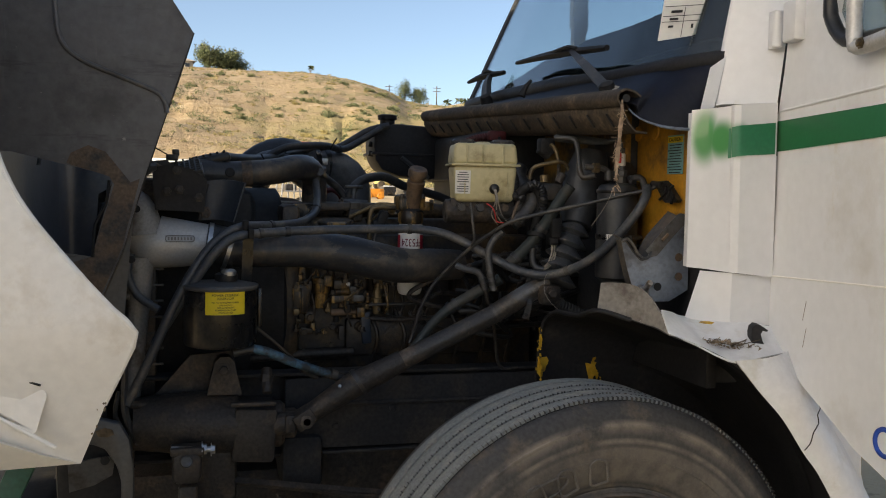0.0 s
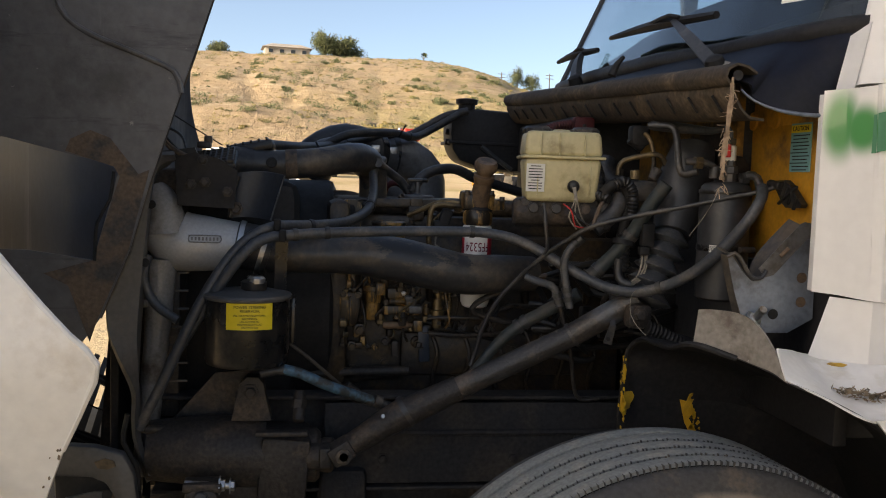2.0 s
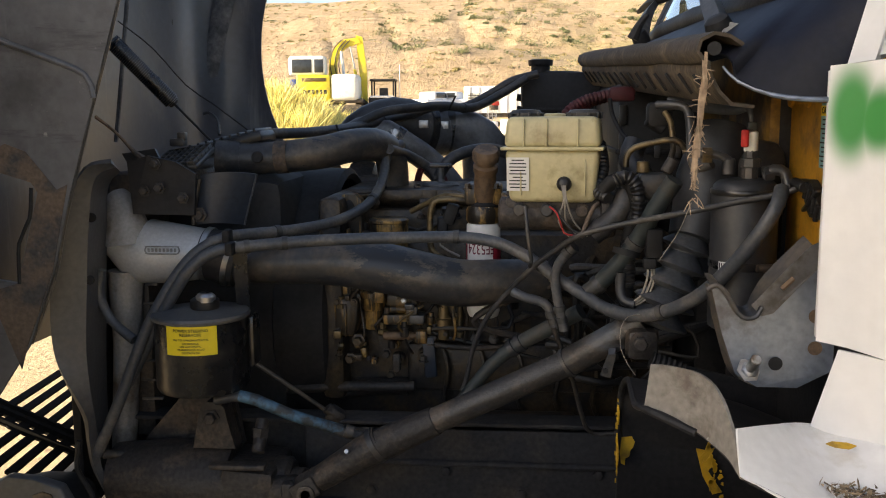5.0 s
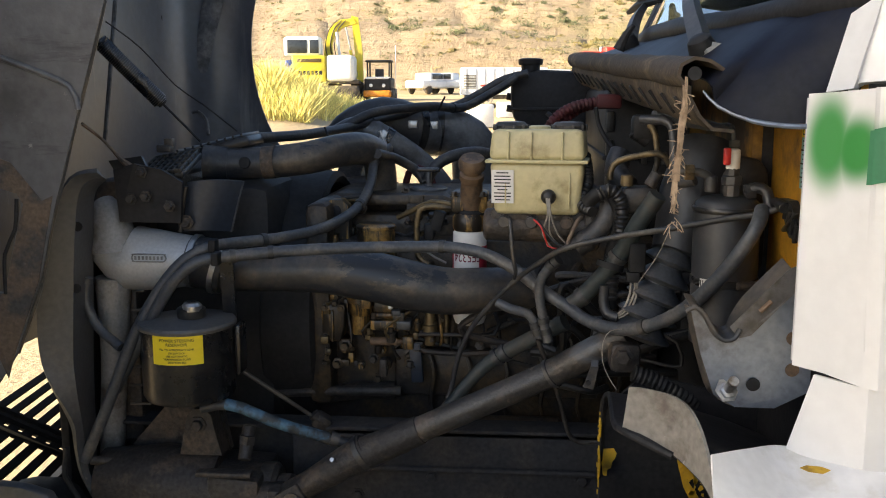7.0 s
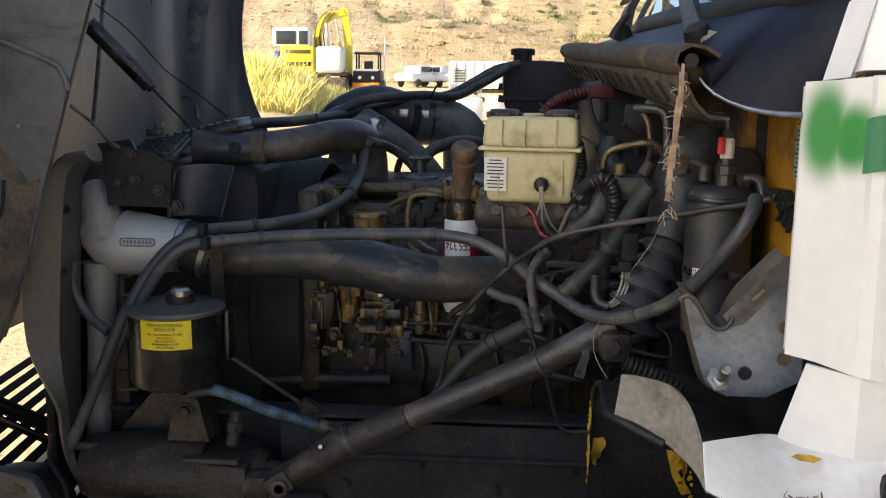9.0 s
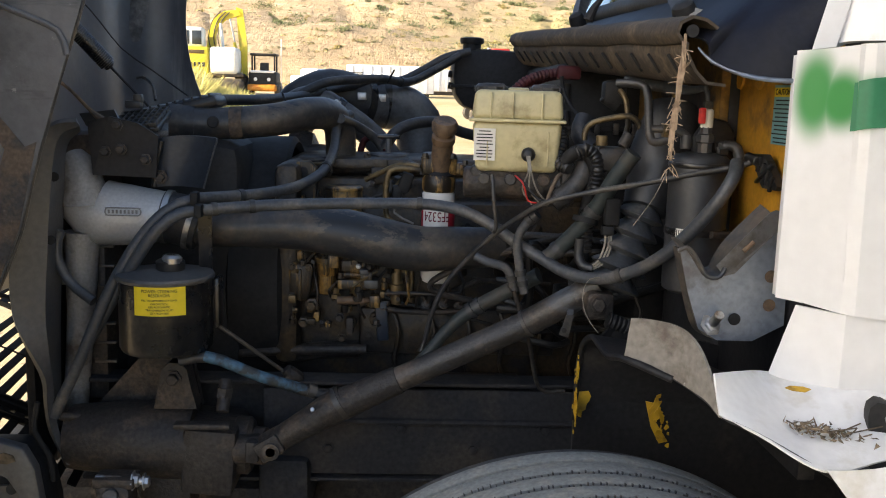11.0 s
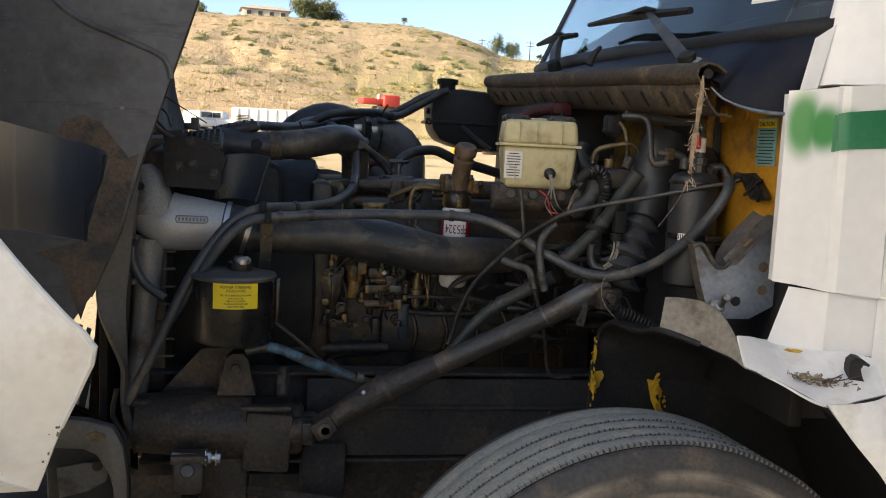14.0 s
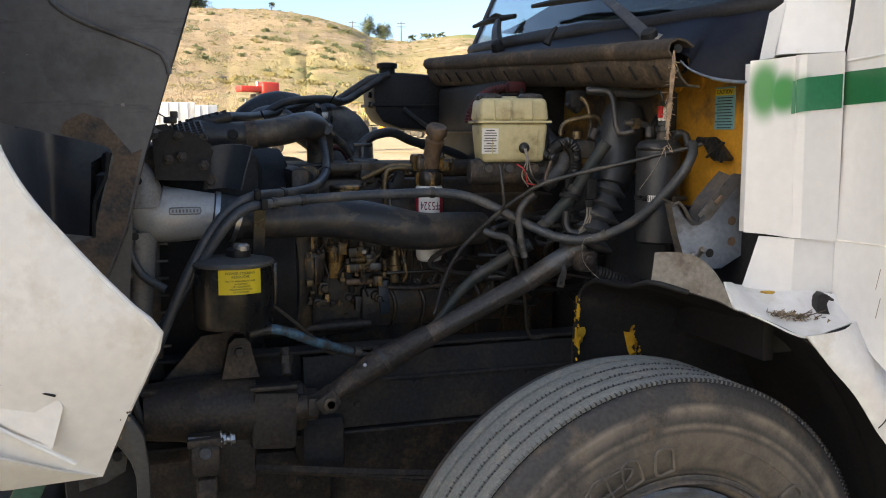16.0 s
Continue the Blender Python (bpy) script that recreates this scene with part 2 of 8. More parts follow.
scratches(flap_mat, (1.0, 1.0, 1.0), (0, 0, 0), (0.36, 0.34, 0.31), 0.66, 0.70, 55)
scratches(hood_white, (0.4, 1.0, 1.0), (0, 0.4, 0), (0.56, 0.48, 0.37), 0.67, 0.80, 6)
scratches(white_worn, (0.5, 1.0, 1.0), (0, 0, 0.6), (0.42, 0.36, 0.28), 0.67, 0.74, 22)
scratches(white, (1.0, 1.0, 0.5), (0, 0, 0), (0.58, 0.53, 0.44), 0.64, 0.76, 5)
dust_rings(side_mat, (.315, -.620, .528), ((.460, .028, .95), (.392, .058, .50), (.325, .022, .75)), (0.220, 0.188, 0.155))
scratches(tan, (3.2, 3.2, 0.3), (0, 0, 0), (0.022, 0.017, 0.013), 0.47, 0.53, 11)
groove_mat = mat("tread_groove", (0.010, 0.010, 0.010), 0.95)
for dull, level in ((fibre, 0.5), (hood_in, 0.8), (rad_frame, 0.7), (tan_dark, 0.4), (navy, 0.2), (liner_mat, 0.3), (rail_mat, 0.3), (groove_mat, 0.1), (grease, 0.35)):
    dull.node_tree.nodes["Principled BSDF"].inputs["Specular IOR Level"].default_value = level
lab_yellow = mat("yellow_label", (0.80, 0.60, 0.03), 0.45, dirt=(0.6, 0.45, 0.05), amount=0.2, var=0.03, bump=0)
lab_white = mat("white_label", (0.72, 0.70, 0.66), 0.5, dirt=(0.5, 0.47, 0.42), amount=0.3, var=0.04, bump=0)
lab_blue = mat("blue_label", (0.20, 0.42, 0.45), 0.5, dirt=(0.25, 0.40, 0.38), amount=0.3, var=0.04, bump=0)
lab_red = mat("red_label", (0.42, 0.02, 0.04), 0.45, var=0.05, bump=0)
ink = mat("black_ink", (0.020, 0.020, 0.021), 0.6, bump=0)
ink.node_tree.nodes["Principled BSDF"].inputs["Specular IOR Level"].default_value = 0.25
ink_red = mat("maroon_ink", (0.16, 0.01, 0.03), 0.6, bump=0)
ink_blue = mat("blue_ink", (0.01, 0.06, 0.35), 0.5, bump=0)
straw = mat("dry_straw", (0.40, 0.29, 0.20), 0.9, dirt=(0.27, 0.185, 0.125), var=0.35, bump=0)
litter = mat("leaf_litter", (0.10, 0.075, 0.05), 0.95, dirt=(0.2, 0.15, 0.1), var=0.4, bump=0.3, island=0.5)
wire_w = mat("pale_wire", (0.26, 0.23, 0.19), 0.6, bump=0)
dark_in = mat("cab_interior", (0.026, 0.027, 0.030), 0.8, dirt=(0.04, 0.04, 0.043), var=0.2)
mesh_in = mat("dash_grille", (0.035, 0.037, 0.042), 0.7, var=0.3, grain=300, bump=0.5)
green_steel = mat("green_steel", (0.02, 0.09, 0.06), 0.5, dirt=(0.06, 0.07, 0.05), amount=0.4, scale=12, var=0.2)

glass = bpy.data.materials.new("windshield_glass")
glass.use_nodes = True
gb = glass.node_tree.nodes["Principled BSDF"]
gb.inputs["Base Color"].default_value = (0.42, 0.52, 0.54, 1)
gb.inputs["Specular IOR Level"].default_value = 0.2
gb.inputs["Transmission Weight"].default_value, gb.inputs["Roughness"].default_value, gb.inputs["IOR"].default_value = 1.0, 0.02, 1.5


# ---- geometry helpers ----
def axes_of(d):
    d = Vector(d).normalized()
    a = d.orthogonal().normalized() if abs(d.z) > 0.95 else Vector((0, 0, 1)).cross(d).normalized()
    return a, d.cross(a), d


def spline(pts, step):
    """A smooth run of places through the given ones."""
    p = [Vector(q) for q in pts]
    if len(p) == 2:
        return p
    p = [2 * p[0] - p[1]] + p + [2 * p[-1] - p[-2]]
    out = []
    for a, b, c, d in zip(p, p[1:], p[2:], p[3:]):
        n = max(2, int((c - b).length / step))
        for k in range(n):
            t = k / n
            out.append(0.5 * (2 * b + (c - a) * t + (2 * a - 5 * b + 4 * c - d) * t * t + (3 * b - a - 3 * c + d) * t ** 3))
    return out + [p[-2]]


def along(pts, u):
    """The place at a share u of a polyline's count of steps, on a smooth run."""
    p = [Vector(q) for q in pts]
    k = u * (len(p) - 1)
    i = min(int(k), len(p) - 2)
    t = k - i
    a, b, c, d = p[max(i - 1, 0)], p[i], p[i + 1], p[min(i + 2, len(p) - 1)]
    return 0.5 * (2 * b + (c - a) * t + (2 * a - 5 * b + 4 * c - d) * t * t + (3 * b - a - 3 * c + d) * t ** 3)


class Geo:
    def __init__(self):
        self.v, self.f = [], []

    def add(self, verts, faces, m=None):
        k = len(self.v)
        self.v += [tuple(m @ Vector(q)) if m else tuple(q) for q in verts]
        self.f += [tuple(i + k for i in f) for f in faces]
        return self

    def bm(self, bm, m=None):
        bm.verts.index_update()
        self.add([v.co for v in bm.verts], [[v.index for v in f.verts] for f in bm.faces], m)
        bm.free()
        return self

    def box(self, c, s, bev=0.004, rot=(0, 0, 0), seg=2):
        bm = bmesh.new()
        bmesh.ops.create_cube(bm, size=1, matrix=Matrix.Diagonal((*s, 1)))
        if bev:
            bmesh.ops.bevel(bm, geom=bm.edges[:], offset=min(bev, min(s) * 0.45), segments=seg, affect="EDGES", profile=0.5)
        return self.bm(bm, pose(*c, *rot))

    def tube(self, pts, r, n=12, step=0.02, cap=True, ripple=0.0, pitch=0.012):
        p = spline(pts, step)
        m = len(p)
        rad = r if isinstance(r, (list, tuple)) else [r]
        a = None
        verts, run = [], 0.0
        for i, q in enumerate(p):
            d = (p[min(i + 1, m - 1)] - p[max(i - 1, 0)]).normalized()
            a = (a - d * a.dot(d)).normalized() if a else axes_of(d)[0]
            b = d.cross(a)
            if i:
                run += (q - p[i - 1]).length
            u = i / max(1, m - 1) * (len(rad) - 1)
            k = min(int(u), len(rad) - 2) if len(rad) > 1 else 0
            rr = rad[0] if len(rad) == 1 else rad[k] + (rad[k + 1] - rad[k]) * (u - k)
            if ripple:
                rr *= 1 + ripple * math.sin(2 * math.pi * run / pitch)
            verts += [q + rr * (math.cos(t) * a + math.sin(t) * b) for t in (2 * math.pi * j / n for j in range(n))]
        faces = [(i * n + j, i * n + (j + 1) % n, (i + 1) * n + (j + 1) % n, (i + 1) * n + j) for i in range(m - 1) for j in range(n)]
        if cap:
            faces += [tuple(reversed(range(n))), tuple(range((m - 1) * n, m * n))]
        return self.add(verts, faces)

    def lathe(self, profile, at=(0, 0, 0), to=(0, 0, 1), n=32, m=None):
        """Rounds (radius, height) pairs about the axis from at towards to."""
        a, b, d = axes_of(to)
        at = Vector(at)
        verts = [at + d * h + max(r, 1e-4) * (math.cos(t) * a + math.sin(t) * b) for r, h in profile for t in (2 * math.pi * j / n for j in range(n))]
        k = len(profile)
        faces = [(i * n + j, i * n + (j + 1) % n, (i + 1) * n + (j + 1) % n, (i + 1) * n + j) for i in range(k - 1) for j in range(n)]
        faces += [tuple(reversed(range(n))), tuple(range((k - 1) * n, k * n))]
        return self.add(verts, faces, m)

    def rod(self, a, b, r, n=20, bev=0.15):
        a, b = Vector(a), Vector(b)
        h, e = (b - a).length, r * bev
        return self.lathe([(r - e, 0), (r, e), (r, h - e), (r - e, h)], a, b - a, n)

    def bolt(self, at, to, r=0.012, h=0.012):
        return self.lathe([(r * 1.5, 0), (r * 1.5, h * 0.2), (r, h * 0.22), (r, h * 0.9), (r * 0.85, h)], at, to, 6)

    def sheet(self, poly, thick, bev=0.0):
        """A flat outline with a thickness (a vector)."""
        n, t = len(poly), Vector(thick)
        verts = [Vector(q) for q in poly] + [Vector(q) + t for q in poly]
        faces = [tuple(range(n)), tuple(range(2 * n - 1, n - 1, -1))] + [(i, i + n, (i + 1) % n + n, (i + 1) % n) for i in range(n)]
        return self.add(verts, faces)

    def slab(self, outline, y, depth, bev):
        """A bevelled slab over an outline in x and z."""
        bm = bmesh.new()
        a = [bm.verts.new((x, y, z)) for x, z in outline]
        b = [bm.verts.new((x, y + depth, z)) for x, z in outline]
        n = len(a)
        bm.faces.new(a), bm.faces.new(b[::-1])
        for i in range(n):
            bm.faces.new((a[i], b[i], b[(i + 1) % n], a[(i + 1) % n]))
        bmesh.ops.recalc_face_normals(bm, faces=bm.faces[:])
        bmesh.ops.bevel(bm, geom=bm.edges[:], offset=bev, segments=2, affect="EDGES", profile=0.5)
        return self.bm(bm)

    def skin(self, fn, nu, nv, thick):
        """A shell over fn(u, v) for u, v in 0..1, thickened along its normals."""
        g = [[Vector(fn(i / nu, j / nv)) for j in range(nv + 1)] for i in range(nu + 1)]
        top = []
        for i in range(nu + 1):
            for j in range(nv + 1):
                du = g[min(i + 1, nu)][j] - g[max(i - 1, 0)][j]
                dv = g[i][min(j + 1, nv)] - g[i][max(j - 1, 0)]
                nn = du.cross(dv)
                top.append(g[i][j] + (nn.normalized() * thick if nn.length > 1e-9 else Vector()))
        flat = [q for row in g for q in row]
        w, k = nv + 1, len(flat)
        faces = []
        for i in range(nu):
            for j in range(nv):
                a, b, c, d = i * w + j, (i + 1) * w + j, (i + 1) * w + j + 1, i * w + j + 1
                faces += [(a, d, c, b), (a + k, b + k, c + k, d + k)]
        rim = [(i * w, (i + 1) * w) for i in range(nu)] + [(nu * w + j, nu * w + j + 1) for j in range(nv)]
        rim += [((i + 1) * w + nv, i * w + nv) for i in range(nu)] + [(j + 1, j) for j in range(nv)]
        faces += [(a, b, b + k, a + k) for a, b in rim]
        return self.add(flat + top, faces)

    def mesh(self, name, material, angle=38, smooth=True):
        me = bpy.data.meshes.new(name)
        me.from_pydata(self.v, [], self.f)
        bm = bmesh.new()
        bm.from_mesh(me)
        bmesh.ops.recalc_face_normals(bm, faces=bm.faces[:])
        bm.to_mesh(me)
        bm.free()
        me.materials.append(material)
        if smooth:
            me.polygons.foreach_set("use_smooth", [True] * len(me.polygons))
            me.set_sharp_from_angle(angle=radians(angle))
        return me


def thing(name, base, label, category, group="", kind=""):
    ob = new(name)
    ob.empty_display_size = 0.05
    ob.location = base
    return tagged(ob, label, category, group, kind)


def part(name, geo, material, parent, label="", **kw):
    ob = new(name, geo.mesh(name, material, **kw))
    ob.parent = parent
    at = Vector(parent.location)
    if parent.parent:
        at = Vector(parent.parent.location)
    ob.matrix_parent_inverse = Matrix.Translation(-at) if not parent.parent else Matrix()
    return tagged(ob, label) if label else ob


def solid(name, geo, material, label, category, group="", kind="", **kw):
    return tagged(new(name, geo.mesh(name, material, **kw)), label, category, group, kind)


def strap(path, r, w=0.006, n=20):
    """Band round a hose at a place, along a way: (place, way)."""
    at, way = Vector(path[0]), Vector(path[1]).normalized()
    return Geo().lathe([(r, -w), (r + 0.0025, -w), (r + 0.0025, w), (r, w)], at, way, n)


def writing(name, text, size, m, material, parent, flip=False):
    """Letters as a mesh, lying in the xy plane of m."""
    cu = bpy.data.curves.new(name, "FONT")
    cu.body, cu.size, cu.align_x, cu.align_y, cu.extrude = text, size, "CENTER", "CENTER", 0.0002
    tmp = bpy.data.objects.new("tmp_text", cu)
    scene.collection.objects.link(tmp)
    me = bpy.data.meshes.new_from_object(tmp.evaluated_get(bpy.context.evaluated_depsgraph_get()))
    bpy.data.objects.remove(tmp)
    me.transform(m)
    me.materials.clear()
    me.materials.append(material)
    ob = new(name, me)
    ob.parent = parent
    at = Vector(parent.parent.location) if parent.parent else Vector(parent.location)
    ob.matrix_parent_inverse = Matrix.Translation(-at) if not parent.parent else Matrix()
    return ob


rnd = random.Random(7)

# ---- ground and hillside ----
CREST = [(-180, 3.0), (-60, 4.0), (-30, 6.2), (-11.8, 6.65), (-8.4, 6.92), (-6.2, 7.02), (-2.9, 7.12), (0, 7.2), (3.3, 7.15), (7, 7.17), (8.2, 7.05), (9.7, 6.85), (11.5, 6.4), (12.1, 6.15),
         (12.7, 5.78), (13.8, 5.52), (15.3, 5.45), (16.5, 5.6), (18.7, 5.85), (30, 5.0), (60, 4.0), (180, 3.0)]


def crest(az):
    for (a, e), (b, f) in zip(CREST, CREST[1:]):
        if a <= az <= b:
            return e + (f - e) * (az - a) / (b - a)
    return 3.0


def land(az, d):
    """Height of the ground at an azimuth in degrees and a distance from the camera's place."""
    x, y = d * math.sin(radians(az)), d * math.cos(radians(az))
    h = 0.026 * min(max(d - 9, 0), 90) if abs(az) < 75 else 0.026 * min(max(d - 9, 0), 90) * max(0, 1 - (abs(az) - 75) / 40)
    top = 1.6 + 245 * math.tan(radians(crest(az)))
    if d > 92:
        t = min((d - 92) / 153, 1)
        s = t ** 0.82
        bench = 0.055 * math.sin(t * 19 + az * 0.09) * (1 - t) * min(1, t * 6)
        h += (top - h) * min(1, max(0, s + bench))
        rough = min(1, t * 5) * (1 - 0.75 * t)
        h += rough * 2.3 * (noise.noise(Vector((x * 0.03, y * 0.03, 1))) + 0.5 * noise.noise(Vector((x * 0.08, y * 0.08, 2))))
        gully = abs(noise.noise(Vector((az * 0.22, 4.1, d * 0.006))))
        h -= max(0, 0.10 - gully) * 7 * rough
    if d > 245:
        h -= min((d - 245) * 0.06, 9)
    if az < -10 and 31 < d < 50:
        lift = min(1, (-10 - az) / 5)
        near, far = min(1, (d - 31) / 6), min(1, (50 - d) / 6)
        h += 1.25 * lift * lift * (3 - 2 * lift) * near * near * (3 - 2 * near) * far
    if d < 60:
        h += 0.02 * noise.noise(Vector((x * 0.5, y * 0.5, 0))) * min(1, d / 10)
    return h


def spot(az, d, up=0.0):
    return Vector((d * math.sin(radians(az)), -2 + d * math.cos(radians(az)), land(az, d) + up))


azs = [a * 0.4 for a in range(-75, 101)]
azs = [-180 + 5 * k for k in range(30)] + azs + [40 + 5 * k for k in range(1, 28)]
rings = [0.4, 1, 2, 3, 4.5, 6, 8, 10, 13, 16, 20, 25, 30, 36, 43, 50, 58, 66, 75, 84]
rings += [92 + 3.4 * k for k in range(46)] + [250, 262, 290, 340, 450, 700, 1200, 2000, 3500]
ground = Geo()
gv = [Vector((0, -2, 0))] + [spot(a, d) for d in rings for a in azs]
na = len(azs)
gf = [(0, 1 + j, 1 + (j + 1) % na) for j in range(na)]
gf += [(1 + i * na + j, 1 + (i + 1) * na + j, 1 + (i + 1) * na + (j + 1) % na, 1 + i * na + (j + 1) % na) for i in range(len(rings) - 1) for j in range(na)]
ground.add(gv, gf)


def earth():
    m = bpy.data.materials.new("dry_earth")
    m.use_nodes = True
    n, l = m.node_tree.nodes, m.node_tree.links
    b = n["Principled BSDF"]
    b.inputs["Roughness"].default_value = 0.95
    co = n.new("ShaderNodeTexCoord")

    def grain(scale, detail=6):
        t = n.new("ShaderNodeTexNoise")
        t.inputs["Scale"].default_value, t.inputs["Detail"].default_value, t.inputs["Roughness"].default_value = scale, detail, 0.65
        l.new(co.outputs["Object"], t.inputs["Vector"])
        return t.outputs["Fac"]

    def blend(a, b_, fac):
        x = n.new("ShaderNodeMix")
        x.data_type = "RGBA"
        for s, v in (("A", a), ("B", b_)):
            if isinstance(v, tuple):
                x.inputs[s].default_value = (*v, 1)
            else:
                l.new(v, x.inputs[s])
        l.new(fac, x.inputs["Factor"])
        return x.outputs["Result"]

    def step(v, lo, hi):
        r = n.new("ShaderNodeMapRange")
        r.inputs["From Min"].default_value, r.inputs["From Max"].default_value = lo, hi
        l.new(v, r.inputs["Value"])
        return r.outputs["Result"]

    def wide(scale, stretch, detail=8):
        """Noise drawn out along one way: rills and terraces."""
        mp = n.new("ShaderNodeMapping")
        mp.inputs["Scale"].default_value = stretch
        l.new(co.outputs["Object"], mp.inputs["Vector"])
        t = n.new("ShaderNodeTexNoise")
        t.inputs["Scale"].default_value, t.inputs["Detail"].default_value, t.inputs["Roughness"].default_value = scale, detail, 0.7
        l.new(mp.outputs["Vector"], t.inputs["Vector"])
        return t.outputs["Fac"]

    def times(a, b_):
        x = n.new("ShaderNodeMath")
        x.operation = "MULTIPLY"
        l.new(a, x.inputs[0]), l.new(b_, x.inputs[1])
        return x.outputs[0]

    c = blend((0.46, 0.36, 0.23), (0.40, 0.29, 0.17), step(grain(0.06), 0.4, 0.62))
    c = blend(c, (0.48, 0.36, 0.21), step(grain(0.35), 0.52, 0.7))
    c = blend(c, (0.25, 0.20, 0.075), step(grain(0.13, 9), 0.50, 0.66))
    c = blend(c, (0.20, 0.14, 0.09), step(grain(9, 3), 0.6, 0.75))
    # the levelled yard is pale sand, the hillside browner, with rills down it and terraces along it
    sep = n.new("ShaderNodeSeparateXYZ")
    l.new(co.outputs["Object"], sep.inputs[0])
    hill = blend((0.345, 0.255, 0.165), (0.285, 0.205, 0.130), step(grain(0.05, 10), 0.40, 0.62))
    hill = blend(hill, (0.415, 0.325, 0.225), step(wide(0.5, (0.35, 0.35, 2.2), 10), 0.52, 0.64))
    hill = blend(hill, (0.20, 0.135, 0.072), step(wide(0.55, (0.3, 0.3, 3.0), 10), 0.55, 0.66))
    hill = blend(hill, (0.19, 0.125, 0.07), step(wide(0.30, (2.2, 0.35, 0.35), 10), 0.58, 0.68))
    hill = blend(hill, (0.17, 0.125, 0.06), step(grain(1.1, 12), 0.56, 0.66))
    hill = blend(hill, (0.42, 0.32, 0.20), step(grain(2.6, 10), 0.60, 0.68))
    hill = blend(hill, (0.15, 0.105, 0.055), step(grain(3.1, 10), 0.61, 0.69))
    # grass on the lower slope
    lower, east = step(sep.outputs["Z"], 17, 9), step(sep.outputs["X"], -5, 20)
    hill = blend(hill, (0.245, 0.210, 0.092), times(times(lower, east), step(grain(0.14, 10), 0.43, 0.55)))
    hill = blend(hill, (0.215, 0.180, 0.085), times(step(sep.outputs["X"], 12, 34), step(grain(0.2, 10), 0.47, 0.58)))
    hill = blend(hill, (0.17, 0.19, 0.05), step(sep.outputs["X"], 66, 74))
    c = blend(c, hill, step(sep.outputs["Y"], 70, 96))
    l.new(c, b.inputs["Base Color"])
    bp = n.new("ShaderNodeBump")
    bp.inputs["Strength"].default_value, bp.inputs["Distance"].default_value = 0.6, 0.05
    l.new(grain(14, 8), bp.inputs["Height"])
    rill = n.new("ShaderNodeBump")
    rill.inputs["Strength"].default_value, rill.inputs["Distance"].default_value = 0.8, 0.7
    high = n.new("ShaderNodeMath")
    high.operation = "ADD"
    l.new(times(wide(0.35, (1.6, 0.4, 0.4), 10), step(sep.outputs["Y"], 80, 100)), high.inputs[0])
    l.new(times(grain(0.6, 12), step(sep.outputs["Y"], 80, 100)), high.inputs[1])
    l.new(high.outputs[0], rill.inputs["Height"]), l.new(bp.outputs["Normal"], rill.inputs["Normal"]), l.new(rill.outputs["Normal"], b.inputs["Normal"])
    return m


solid("ground", ground, earth(), "dry sandy yard and eroded scrub hillside", "ground", kind="structure", smooth=True)


def tuft(g, at, w, h, count, size, r):
    """Small leaf blades filling an uneven dome."""
    lobes = [(Vector((r.uniform(-.4, .4) * w, r.uniform(-.4, .4) * w, h * r.uniform(.2, .5))), r.uniform(.3, .5)) for _ in range(5)]
    for _ in range(count):
        c, s = r.choice(lobes)
        q = Vector((r.gauss(0, 1), r.gauss(0, 1), r.gauss(0, .8)))
        q = q.normalized() * r.uniform(.55, 1.0)
        p = Vector(at) + c + Vector((q.x * s * w, q.y * s * w, q.z * s * h))
        p.z = max(p.z, at[2])
        d = [Vector((r.gauss(0, 1), r.gauss(0, 1), r.gauss(0, 1))).normalized() * size * r.uniform(.6, 1.3) for _ in range(3)]
        g.add([p + d[0], p + d[1], p + d[2]], [(0, 1, 2)])


scrub_mat = mat("scrub_leaves", (0.105, 0.120, 0.060), 0.9, dirt=(0.140, 0.140, 0.068), amount=0.5, scale=0.12, var=0.15, bump=0, grain=3, island=0.25)
scrub_dry = mat("dry_scrub", (0.26, 0.21, 0.085), 0.9, dirt=(0.19, 0.16, 0.07), amount=0.5, scale=0.1, var=0.15, bump=0, grain=3, island=0.25)
tree_leaf = mat("tree_leaves", (0.080, 0.098, 0.045), 0.8, dirt=(0.115, 0.125, 0.06), amount=0.5, scale=0.4, var=0.2, bump=0, grain=3, island=0.5)
weed_mat = mat("yellow_weeds", (0.70, 0.60, 0.22), 0.85, dirt=(0.52, 0.50, 0.17), amount=0.5, scale=0.6, var=0.25, bump=0, grain=4, island=0.45)
bark = mat("bark", (0.10, 0.075, 0.05), 0.9, var=0.3)



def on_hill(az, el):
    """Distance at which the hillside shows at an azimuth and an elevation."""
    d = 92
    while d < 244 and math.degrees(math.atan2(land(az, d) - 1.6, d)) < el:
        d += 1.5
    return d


scrub, dry = Geo(), Geo()
for k in range(2400):
    az, t = rnd.uniform(-20, 24), rnd.random() ** 0.8
    d = (95 if az > 9 else 100) + t * 146
    w = rnd.choice((0.25, 0.3, 0.4, 0.5, 0.6, 0.8, 1.2)) * (0.75 + 0.5 * t)
    if noise.noise(Vector((az * 0.25, d * 0.02, 7))) < -0.1 and rnd.random() < 0.6:
        continue
    p = spot(az, d, -0.1)
    tuft(dry if rnd.random() < 0.6 else scrub, p, w, w * rnd.uniform(.4, .7), int(26 + 26 * w), 0.10 + 0.04 * w, rnd)
